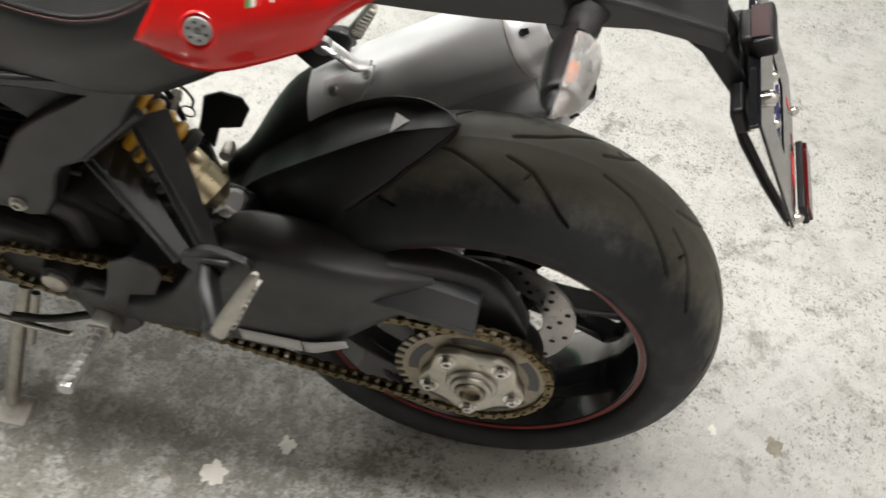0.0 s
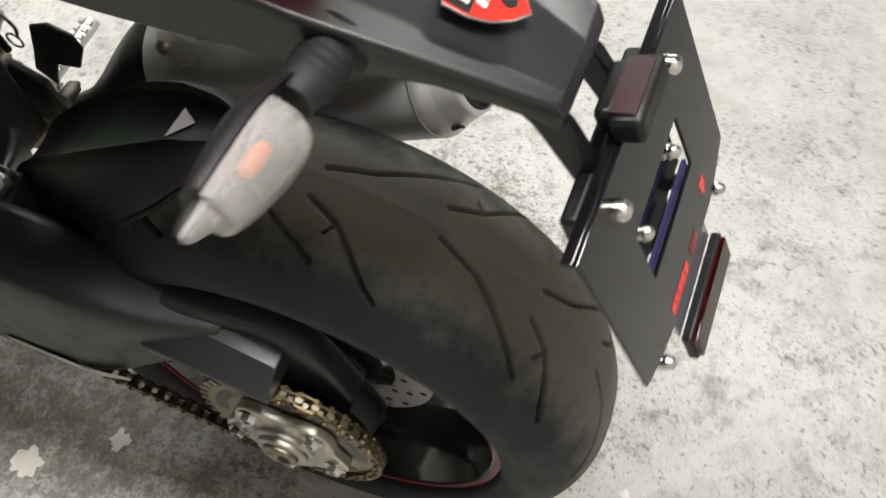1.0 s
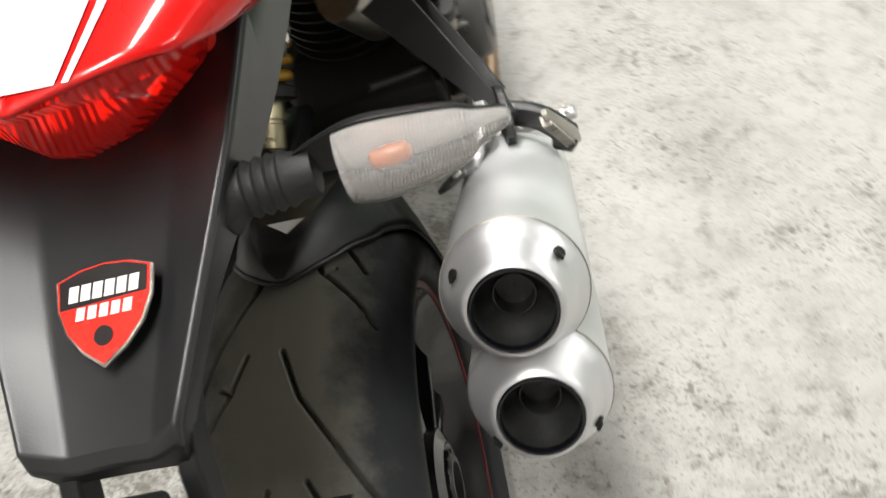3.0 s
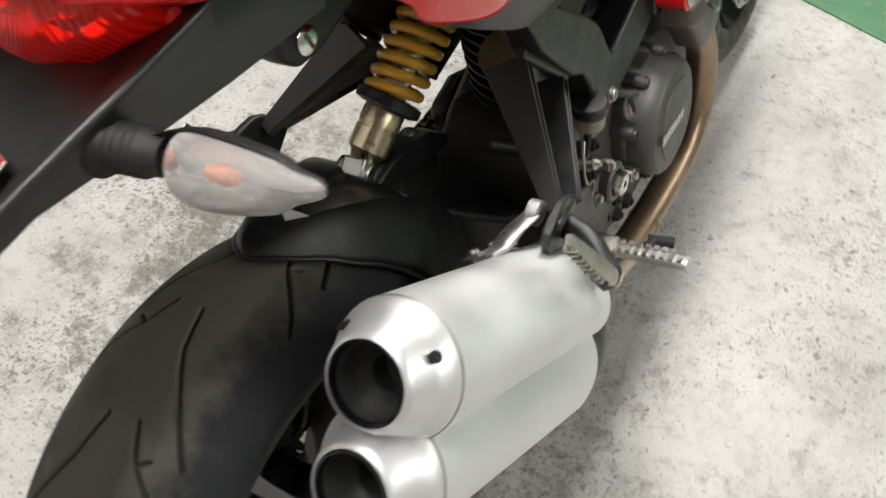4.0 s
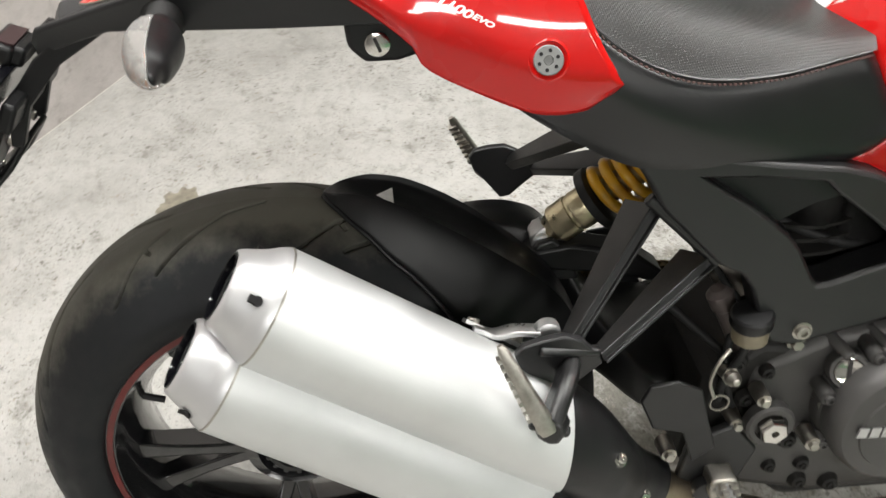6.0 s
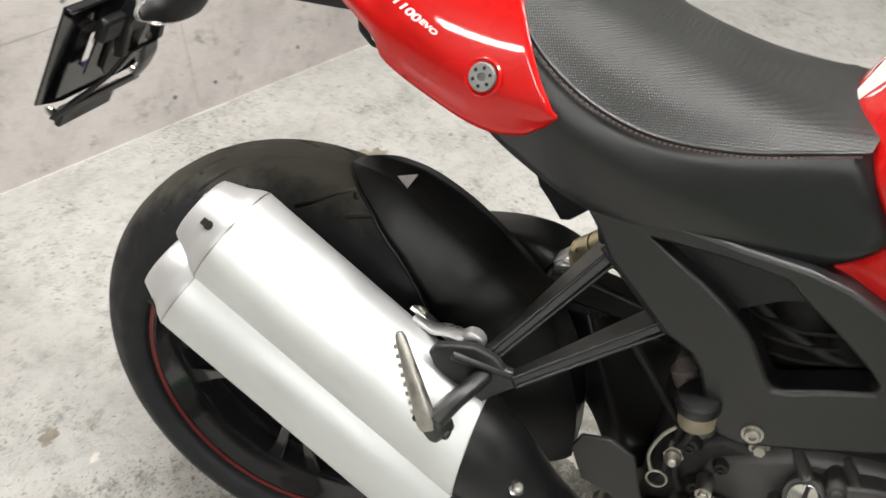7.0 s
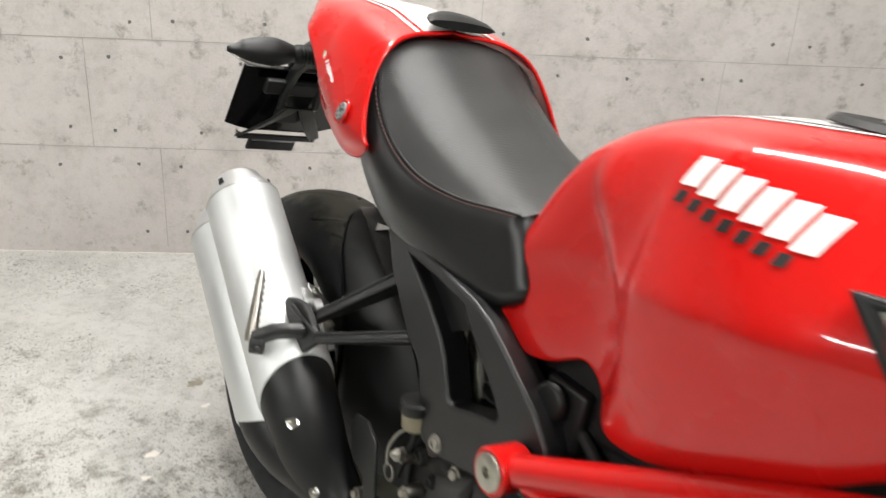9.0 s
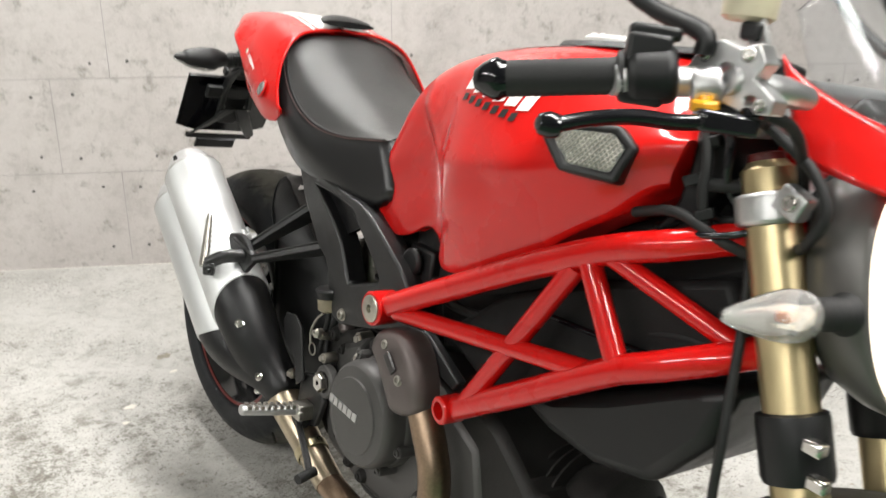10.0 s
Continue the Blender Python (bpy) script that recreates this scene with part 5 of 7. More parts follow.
part("case_rib", both(*[strap([(0.10, 0.60 + 0.045 * k, 0.475 + 0.004 * k), (0.13, 0.615 + 0.045 * k, 0.462 + 0.004 * k)], 0.014, 0.014, (0, 1, 0), 1) for k in range(3)]), ENGINE, engine, bevel=0.003)
part("rear_case", both(slab([(0.45, 0.30), (0.47, 0.43), (0.53, 0.47), (0.58, 0.46), (0.58, 0.28), (0.50, 0.26)], -0.09, 0.105)), ENGINE_DARK, engine, bevel=0.01)
for c, r in (((0.105, 0.50, 0.45), 0.012), ((0.108, 0.535, 0.435), 0.009), ((0.11, 0.515, 0.40), 0.011), ((0.11, 0.575, 0.33), 0.012), ((0.11, 0.60, 0.29), 0.010), ((0.11, 0.56, 0.29), 0.009), ((0.112, 0.60, 0.262), 0.011), ((0.112, 0.64, 0.255), 0.012)):
    part("case_boss", both(turned([(r * 1.1, 0), (r * 0.8, 0.008), (r * 0.6, 0.009)], c, (1, 0, 0), 18), bolt((c[0] + 0.008, c[1], c[2]), (1, 0, 0), r * 0.45, 0.004)), ENGINE_DARK, engine)
for c, r in (((0.098, 0.545, 0.446), 0.006), ((0.130, 0.602, 0.395), 0.006), ((0.140, 0.523, 0.418), 0.0055), ((0.131, 0.502, 0.377), 0.0055), ((0.103, 0.566, 0.465), 0.007), ((0.145, 0.588, 0.352), 0.006), ((0.134, 0.509, 0.217), 0.006), ((0.142, 0.424, 0.350), 0.006)):
    part("bright_screw", both(turned([(r * 1.7, -0.024), (r * 1.5, 0.0)], c, (1, 0, 0), 16), hexnut((c[0], c[1], c[2]), (1, 0, 0.1), r, 0.006)), WORN, engine)
part("bleed_union", both(turned([(0.009, -0.03), (0.0085, 0.0), (0.006, 0.003), (0.004, 0.008), (0.001, 0.009)], (0.136, 0.486, 0.449), (0.9, 0, 0.25), 20), turned([(0.0105, -0.012), (0.0105, -0.008)], (0.136, 0.486, 0.449), (0.9, 0, 0.25), 6)), WORN, engine, "small brass union")
ring_c = Vector((0.134, 0.475, 0.416))
part("wire_clip", both(tube([tuple(ring_c + Vector((0, math.cos(k), math.sin(k))) * 0.0105) for k in np.linspace(0, 2 * math.pi, 17)], 0.0014, 6, 1), tube([(0.134, 0.468, 0.424), (0.132, 0.462, 0.445), (0.128, 0.470, 0.468), (0.124, 0.482, 0.482)], 0.0022, 8, 5)), WORN, engine)
part("pivot_boss", turned([(0.028, 0), (0.028, 0.012), (0.025, 0.015), (0.019, 0.015), (0.018, 0.008)], (0.128, 0.536, 0.381), (1, 0, 0), 30), ENGINE, engine)
part("pivot_nut", hexnut((0.138, 0.536, 0.381), (1, 0, 0), 0.0165, 0.016, 0.005), STEEL, engine, "bright hexagonal swingarm pivot nut")
for name, base, ax, r0, n in (("rear_cylinder", (0.0, 0.60, 0.47), (0, -0.12, 1), 0.066, 8), ("front_cylinder", (0.0, 0.88, 0.36), (0, 1, 0.12), 0.066, 8)):
    prof = []
    for k in range(n):
        prof += [(r0, 0.012 + 0.017 * k), (r0 + 0.018, 0.013 + 0.017 * k), (r0 + 0.018, 0.017 + 0.017 * k), (r0, 0.018 + 0.017 * k)]
    part(name, both(turned([(r0, 0)] + prof + [(r0 + 0.014, 0.16), (r0 + 0.012, 0.21), (r0 - 0.02, 0.225)], base, ax, 28)), ENGINE_DARK, engine)
part("throttle_body", both(turned([(0.03, 0), (0.032, 0.05), (0.028, 0.09)], (0.05, 0.58, 0.60), (0.3, -0.2, 0.8), 20), block((0.0, 0.70, 0.60), (0.16, 0.2, 0.08))), DARK, engine, bevel=0.01)
part("battery_tray", block((0.0, 0.86, 0.60), (0.17, 0.24, 0.10), (18, 0, 0)), DARK, engine, bevel=0.012)
part("coil_cover", slab([(0.93, 0.545), (1.02, 0.515), (1.10, 0.508), (1.18, 0.525), (1.24, 0.60), (1.262, 0.675), (1.20, 0.655), (1.10, 0.60), (1.02, 0.565)], -0.10, 0.115), PLASTIC, engine, "black plastic cover under the frame", bevel=0.016)
part("belt_cover", slab([(0.80, 0.45), (0.86, 0.50), (0.93, 0.47), (1.00, 0.42), (1.12, 0.43), (1.13, 0.30), (0.95, 0.28), (0.86, 0.33)], -0.06, 0.105), ENGINE_DARK, engine, bevel=0.014)
part("sump", slab([(0.52, 0.27), (0.60, 0.20), (0.80, 0.20), (0.88, 0.26)], -0.08, 0.085), ENGINE_DARK, engine, bevel=0.012)
part("oil_filter", turned([(0.036, 0), (0.036, 0.05), (0.03, 0.06)], (0.06, 0.80, 0.28), (1, 0.2, 0), 28), ENGINE, engine)
part("side_plug", both(turned([(0.022, 0), (0.022, 0.016), (0.016, 0.018)], (0.10, 0.81, 0.335), (1, 0, 0), 24), turned([(0.022, 0), (0.022, 0.016), (0.016, 0.018)], (0.10, 0.80, 0.265), (1, 0, 0), 24)), ENGINE, engine)
part("master_cylinder", both(turned([(0.010, 0), (0.0135, 0.004), (0.0135, 0.062), (0.0155, 0.064), (0.0155, 0.082), (0.009, 0.088)], (0.092, 0.512, 0.455), (-0.1, -0.42, 0.9), 22), turned([(0.006, -0.03), (0.006, 0.0)], (0.092, 0.512, 0.455), (-0.1, -0.42, 0.9), 12)), SHIELD, engine, "dull brown rear brake cylinder")
part("blue_connector", block((0.06, 0.63, 0.492), (0.03, 0.02, 0.016)), material("blue_plastic", (0.02, 0.05, 0.5), 0.4), engine, bevel=0.003)
part("sprocket_cover", slab([(0.53, 0.36), (0.54, 0.44), (0.60, 0.455), (0.68, 0.43), (0.69, 0.34), (0.62, 0.31)], -0.105, -0.14), ENGINE_DARK, engine, bevel=0.012)
for path, r in (([(0.09, 0.50, 0.50), (0.105, 0.487, 0.46), (0.115, 0.49, 0.42), (0.112, 0.50, 0.39)], 0.0045), ([(0.05, 0.47, 0.56), (0.09, 0.49, 0.53), (0.10, 0.52, 0.50)], 0.004), ([(0.02, 0.50, 0.62), (0.06, 0.54, 0.60), (0.08, 0.60, 0.58), (0.07, 0.66, 0.57)], 0.006), ([(0.09, 0.72, 0.62), (0.10, 0.80, 0.60), (0.09, 0.92, 0.62), (0.09, 1.05, 0.66)], 0.007), ([(0.06, 0.95, 0.60), (0.09, 1.03, 0.64), (0.10, 1.15, 0.69), (0.10, 1.22, 0.70)], 0.006), ([(-0.09, 0.50, 0.52), (-0.10, 0.56, 0.54), (-0.08, 0.62, 0.56)], 0.005), ([(0.03, 0.42, 0.50), (0.06, 0.46, 0.47), (0.09, 0.49, 0.45)], 0.005)):
    part("hose", tube(path, r, 10, 6), RUBBER, engine)
part("glossy_cable", tube([(0.110, 0.98, 0.655), (0.114, 1.08, 0.662), (0.112, 1.18, 0.672), (0.10, 1.25, 0.70)], 0.0038, 10, 6), GLOSS, engine)
part("starter_motor", turned([(0.030, 0), (0.032, 0.01), (0.032, 0.09), (0.026, 0.1)], (0.03, 0.47, 0.60), (0.25, 0.5, -0.8), 24), WORN, engine)

# ---- exhaust pipe ----
pipe_line = [(0.146, 0.79, 0.490), (0.148, 0.830, 0.44), (0.148, 0.862, 0.38), (0.147, 0.864, 0.31), (0.145, 0.83, 0.25), (0.138, 0.76, 0.215), (0.132, 0.66, 0.203), (0.13, 0.57, 0.210)]
exhaust = part("exhaust_pipe", tube(pipe_line, 0.0235, 24, 8), PIPE, bike, "heat-tinted brown steel exhaust pipe")
part("collector", tube([(0.13, 0.575, 0.209), (0.13, 0.50, 0.238), (0.134, 0.43, 0.276), (0.142, 0.37, 0.318)], [0.025, 0.027, 0.031, 0.034], 24, 6), PIPE_PALE, exhaust, "straw-coloured steel collector")
part("pipe_clamp", turned([(0.028, -0.008), (0.030, -0.007), (0.030, 0.007), (0.028, 0.008)], (0.130, 0.505, 0.2365), (0, -0.92, 0.4), 28, False), BRASS, exhaust)
part("pipe_joint", turned([(0.0245, -0.004), (0.0255, 0), (0.0245, 0.004)], (0.132, 0.66, 0.203), (0, 1, 0), 28, False), PIPE, exhaust)
shield_line = [(0.706, 0.515), (0.710, 0.533), (0.722, 0.546), (0.752, 0.557), (0.782, 0.559), (0.804, 0.548), (0.822, 0.526), (0.834, 0.500), (0.838, 0.474), (0.826, 0.456), (0.804, 0.444), (0.778, 0.440), (0.760, 0.458), (0.742, 0.480), (0.724, 0.500)]
mid_y, mid_z = 0.785, 0.507
rows = [[(x, mid_y + (y - mid_y) * k, mid_z + (z - mid_z) * k) for y, z in smooth_line(shield_line + shield_line[:1], 3)[:-1]] for x, k in ((0.138, 1.0), (0.160, 1.0), (0.170, 0.97), (0.177, 0.90), (0.181, 0.78), (0.183, 0.5), (0.1835, 0.12))]
heat = part("heat_shield", grid(rows, True, True), SHIELD, exhaust, "brown cast exhaust heat shield with a slot", soft=50)
part("shield_slot", strap([(0.1855, 0.763, 0.5265), (0.1860, 0.775, 0.517), (0.1860, 0.787, 0.507)], 0.014, 0.006, (0, 0.6, 0.8), 2), BLACK_DECAL, exhaust, bevel=0.002)
for c in ((0.180, 0.752, 0.535), (0.1825, 0.796, 0.499)):
    part("shield_screw", bolt(c, (1, 0, 0.2), 0.0068, 0.004), WORN, exhaust)

# ---- rider footpegs, brake pedal, shift lever ----
for s in (1, -1):
    plate_line = [(0.44, 0.30), (0.45, 0.36), (0.50, 0.38), (0.53, 0.34), (0.51, 0.285), (0.47, 0.27)]
    rest = part("footrest_plate", sided(slab(plate_line, 0.122, 0.134), s), SATIN, bike, "black rider footrest plate", bevel=0.003)
    part("heel_guard", sided(slab([(0.383, 0.435), (0.392, 0.455), (0.422, 0.460), (0.450, 0.445), (0.462, 0.40), (0.475, 0.36), (0.45, 0.34), (0.435, 0.385), (0.40, 0.395)], 0.140, 0.145), s), SATIN, rest, bevel=0.002)
    part("peg_mount", sided(both(block((0.146, 0.486, 0.308), (0.03, 0.03, 0.028)), turned([(0.006, -0.018), (0.006, 0.018)], (0.158, 0.486, 0.308), (0, 1, 0), 12)), s), WORN, rest, bevel=0.003)
    part("rider_peg", sided(strap([(0.155, 0.486, 0.310), (0.21, 0.483, 0.317), (0.260, 0.480, 0.324)], 0.020, 0.016, (0, 1, 0), 3), s), ALLOY, rest, "serrated alloy rider footpeg", bevel=0.002)
    part("peg_teeth", sided(both(*[block((0.168 + 0.0115 * k, 0.486 + dy - 0.0004 * k, 0.3205 + 0.0014 * k), (0.006, 0.007, 0.006), (0, -8, 0)) for k in range(8) for dy in (-0.006, 0.006)]), s), WORN, rest)
pedal = part("brake_pedal", both(strap([(0.145, 0.47, 0.285), (0.160, 0.52, 0.270), (0.170, 0.560, 0.252), (0.180, 0.585, 0.244)], 0.010, 0.012, (1, 0, 0), 4)), SATIN, bike, "black brake pedal with a rubber tip")
part("pedal_tip", tube([(0.168, 0.582, 0.245), (0.204, 0.592, 0.242)], 0.0085, 12, 1), RUBBER, pedal)
part("pedal_pivot", both(turned([(0.02, 0), (0.02, 0.014), (0.012, 0.016)], (0.136, 0.475, 0.288), (1, 0, 0), 22)), SATIN, pedal)
lever = part("shift_lever", both(tube([(-0.158, 0.560, 0.240), (-0.160, 0.578, 0.234), (-0.160, 0.673, 0.243), (-0.160, 0.74, 0.255)], 0.005, 12, 5), tube([(-0.150, 0.735, 0.255), (-0.21, 0.737, 0.257)], 0.008, 12, 1)), STEEL, bike, "bright steel shift linkage")
part("shift_rubber", tube([(-0.15, 0.505, 0.300), (-0.162, 0.58, 0.275), (-0.168, 0.64, 0.270)], 0.006, 10, 4), SATIN, lever)
part("shift_boot", turned([(0.026, 0), (0.028, 0.01), (0.022, 0.03), (0.016, 0.034)], (-0.125, 0.545, 0.375), (-1, 0, 0), 24), RUBBER, lever)
part("shift_end", turned([(0.017, 0), (0.017, 0.006), (0.01, 0.009)], (-0.159, 0.545, 0.375), (-1, 0, 0), 20), WORN, lever)
stand = part("side_stand", tube([(-0.10, 0.665, 0.24), (-0.15, 0.685, 0.15), (-0.205, 0.70, 0.055)], 0.0115, 16, 5), WORN, bike, "dull steel side stand carrying the bike")
part("stand_foot", block((-0.215, 0.697, 0.047), (0.05, 0.06, 0.008), (0, -10, 0)), WORN, stand, bevel=0.002)
part("stand_spring", tube([(-0.11, 0.645, 0.24), (-0.15, 0.66, 0.16)], 0.007, 10, 1), WORN, stand)

# rear brake fluid reservoir
pot = part("brake_reservoir", turned([(0.015, 0), (0.019, 0.004), (0.0195, 0.026), (0.0005, 0.026)], (0.124, 0.500, 0.493), (0.1, -0.1, 1), 28), TAN_PLASTIC, bike, "small cloudy brake fluid reservoir with a black lid")
part("reservoir_lid", turned([(0.0215, 0.024), (0.0225, 0.026), (0.0225, 0.037), (0.020, 0.04), (0.001, 0.0405)], (0.124, 0.500, 0.493), (0.1, -0.1, 1), 28), PLASTIC, pot)
part("reservoir_hose", tube([(0.123, 0.50, 0.494), (0.122, 0.495, 0.468), (0.120, 0.483, 0.44), (0.122, 0.478, 0.41)], 0.0045, 10, 6), RUBBER, pot)


# ---- fuel tank ----
TANK_Y = (0.56, 0.60, 0.635, 0.675, 0.715, 0.742, 0.77, 0.80, 0.86, 0.95, 1.04, 1.10, 1.135, 1.155)
TANK = dict(
    zt=(0.800, 0.864, 0.904, 0.931, 0.948, 0.956, 0.963, 0.968, 0.976, 0.985, 0.985, 0.975, 0.955, 0.93),
    ws=(0.076, 0.092, 0.100, 0.104, 0.110, 0.115, 0.120, 0.126, 0.134, 0.124, 0.108, 0.097, 0.093, 0.088),
    wm=(0.104, 0.108, 0.111, 0.114, 0.118, 0.124, 0.134, 0.150, 0.167, 0.177, 0.168, 0.150, 0.138, 0.132),
    zm=(0.735, 0.765, 0.785, 0.797, 0.806, 0.810, 0.814, 0.818, 0.826, 0.840, 0.860, 0.875, 0.885, 0.89),
    wb=(0.103, 0.107, 0.109, 0.111, 0.112, 0.113, 0.118, 0.125, 0.138, 0.147, 0.147, 0.138, 0.12, 0.10),
    zb=(0.684, 0.668, 0.664, 0.676, 0.697, 0.691, 0.668, 0.660, 0.676, 0.719, 0.768, 0.800, 0.825, 0.845),
)


def crease(y, z):
    """The step outward from the knee recess to the tank's bulge, and the tuck under the seat's nose."""
    at = float(np.interp(z, (0.67, 0.71, 0.75, 0.77, 0.80, 0.835, 0.87), (0.768, 0.782, 0.781, 0.773, 0.749, 0.714, 0.682)))
    f = min(1.0, max(0.0, (y - at + 0.018) / 0.036))
    fade = min(1.0, max(0.0, (0.915 - z) / 0.05))
    under = nose_edge(z) - 0.002
    tuck = min(1.0, max(0.0, (under - y) / 0.014))
    return -0.022 * tuck + 0.0135 * fade * (f * f * (3 - 2 * f) - 0.2) * max(0.0, 1 - max(0.0, y - at) / 0.16)


tank_table = eased(TANK_Y, TANK)


def tank_line(y):
    c = tank_table(y)
    line = smooth_line([(midline(c["zt"]), c["zt"]), (c["ws"] * 0.55, c["zt"] - 0.006), (c["ws"], c["zt"] - 0.034), (c["wm"], c["zm"] + 0.012), (c["wm"] - 0.003, c["zm"] - 0.035), (c["wb"], c["zb"] + 0.006), (c["wb"] - 0.012, c["zb"])], 9)
    return np.array([(x + crease(y, z), z) for x, z in line])


def tank_at(y, v, lift=0.0):
    """The right half of the tank: v runs from the middle of its top, 0, to its lower edge, 1."""
    line = tank_line(y)
    i = min(len(line) - 2, int(v * (len(line) - 1)))
    f = v * (len(line) - 1) - i
    p, t = line[i] * (1 - f) + line[i + 1] * f, line[i + 1] - line[i]
    n = np.array([-t[1], t[0]]) / (np.hypot(*t) + 1e-9)
    p = p + n * lift
    return Vector((p[0], y, p[1]))


stations = np.r_[np.linspace(0.56, 0.66, 36), np.linspace(0.665, 0.84, 50), np.linspace(0.85, 1.155, 26)]
rows = []
for y in stations:
    line = tank_line(y)
    half = [(x, y - 0.34 * max(0.0, 0.90 - z) * min(1.0, max(0.0, (y - 1.0) / 0.15)), z) for x, z in line]
    rows.append([across(v) for v in half[:0:-1]] + half)
tank = part("fuel_tank", grid(rows, True, True), RED, bike, "glossy red steel fuel tank with white stripes", soft=55)


def tank_patch(y0, y1, v0, v1, lift=0.0012, n=10, m=6, slant=0.0):
    return grid([[tank_at(y + slant * (v - v0), v, lift) for v in np.linspace(v0, v1, m)] for y in np.linspace(y0, y1, n)])


for s in (1, -1):
    part("tank_stripe", sided(tank_patch(0.565, 0.985, 0.0, 0.105, n=24), s), WHITE, tank, "broad white tank stripe")
    part("tank_pinstripe", sided(tank_patch(0.56, 1.0, 0.125, 0.142, n=24, m=3), s), WHITE, tank, "thin white tank line")
    for k in range(6):
        y = 0.806 + 0.0250 * k
        part("tank_letter_bar", sided(tank_patch(y, y + 0.0215, 0.343 + 0.0075 * k, 0.386 + 0.0075 * k, 0.0013, 4, 4, -0.22), s), WHITE, tank, "white slanted letter bar")
    for k in range(7):
        y = 0.800 + 0.0195 * k
        part("tank_small_bar", sided(tank_patch(y, y + 0.012, 0.393 + 0.0058 * k, 0.407 + 0.0058 * k, 0.0013, 3, 3, -0.20), s), BLACK_DECAL, tank)
    # air scoop with its mesh
    corners = [Vector(v) for v in ((0.178, 0.985, 0.893), (0.190, 1.036, 0.847), (0.168, 1.101, 0.846), (0.156, 1.112, 0.886), (0.160, 1.089, 0.905))]
    o = sum(corners, Vector()) / 5
    ax_y = (corners[2] - corners[1]).normalized()
    ax_z = (corners[4] - (corners[1] + corners[2]) / 2)
    ax_z = (ax_z - ax_y * ax_z.dot(ax_y)).normalized()
    ring_o = [((c - o).dot(ax_y), (c - o).dot(ax_z)) for c in corners]
    ring_i = [(a * 0.72, b * 0.68) for a, b in ring_o]
    nrm = ax_y.cross(ax_z)
    ring_o = [(a * 1.0, b * 1.0) for a, b in ring_o]
    o = o - nrm * 0.004
    scoop = part("air_scoop", sided(framed(ring_o, ring_i, o - nrm * 0.024, ax_y, ax_z, 0.032), s), PLASTIC, tank, "black air scoop surround", bevel=0.006)
    wires = []
    for k in range(-12, 13):
        for d in (1, -1):
            pts = []
            for t in (-1, 1):
                pts.append(o + nrm * 0.006 + ax_y * (0.006 * k + t * 0.036 * d * 0.7) + ax_z * t * 0.033)
            wires.append((pts[0], pts[1]))
    inside = []
    for p, q in wires:
        keep = []
        for f in np.linspace(0, 1, 41):
            r = p.lerp(q, f)
            a, b = (r - o).dot(ax_y), (r - o).dot(ax_z)
            odd = False
            for (a0, b0), (a1, b1) in zip(ring_i, ring_i[1:] + ring_i[:1]):
                if (b0 > b) != (b1 > b) and a < a0 + (b - b0) / (b1 - b0) * (a1 - a0):
                    odd = not odd
            if odd:
                keep.append(r)
        if len(keep) > 1:
            inside.append(tube([tuple(keep[0]), tuple(keep[-1])], 0.0011, 5, 1))
    part("scoop_mesh", sided(both(*inside), s), WORN, scoop, "silver wire mesh")
    part("scoop_back", sided(sheet_on(ring_i, o + nrm * 0.0035, ax_y, ax_z, 0.001), s), material("scoop_backing", (0.3, 0.3, 0.29), 0.6, 0.3), scoop)
rows = [oval((0, 0.965, 0.982 + 0.004 * k), (1, 0, 0), (0, 1, 0.05), 0.068 - 0.004 * k, 0.145 - 0.004 * k, 40, 1.7) for k, q in ((0, 0), (1, 0), (2, 0))]
cap = part("tank_top_cover", grid(rows, True, True), PLASTIC, tank, "black tank top cover", bevel=0.002)
part("fuel_cap", both(turned([(0.048, 0.0), (0.048, 0.007), (0.044, 0.010), (0.03, 0.011), (0.001, 0.011)], (0, 0.925, 0.986), (0, -0.05, 1), 40), *[bolt((0.038 * math.cos(k), 0.925 + 0.038 * math.sin(k), 0.996), (0, -0.05, 1), 0.003, 0.002) for k in np.arange(6) * math.pi / 3]), WHITE, cap, "pale fuel filler cap in a black surround")
part("tank_front_panel", slab([(1.15, 0.955), (1.19, 0.935), (1.20, 0.88), (1.175, 0.83), (1.12, 0.795), (1.145, 0.84), (1.152, 0.88)], -0.118, 0.118), PLASTIC, tank, "black panel between tank and fork", bevel=0.006)
part("ignition_cover", block((0, 1.13, 0.985), (0.09, 0.06, 0.02), (-12, 0, 0)), PLASTIC, tank, bevel=0.006)

# black fairing and airbox behind the tank's lower edge
airbox = part("airbox", slab([(0.66, 0.60), (0.66, 0.70), (0.80, 0.70), (1.0, 0.76), (1.18, 0.85), (1.24, 0.85), (1.24, 0.78), (1.0, 0.66), (0.86, 0.62)], -0.085, 0.085), DARK, bike, "black airbox under the tank", bevel=0.012)
part("relay_box", both(block((0.09, 0.70, 0.625), (0.02, 0.06, 0.07)), turned([(0.022, 0), (0.022, 0.012), (0.014, 0.013)], (0.10, 0.69, 0.635), (1, 0, 0), 20)), PLASTIC, airbox, bevel=0.005)
for path in ([(0.09, 1.16, 0.84), (0.11, 1.20, 0.83), (0.10, 1.26, 0.86)], [(0.08, 1.10, 0.80), (0.11, 1.17, 0.82), (0.09, 1.25, 0.84), (0.06, 1.28, 0.90)], [(0.07, 1.14, 0.86), (0.10, 1.19, 0.86), (0.11, 1.24, 0.88)]):
    part("cable", tube(path, 0.0055, 10, 6), RUBBER, airbox)
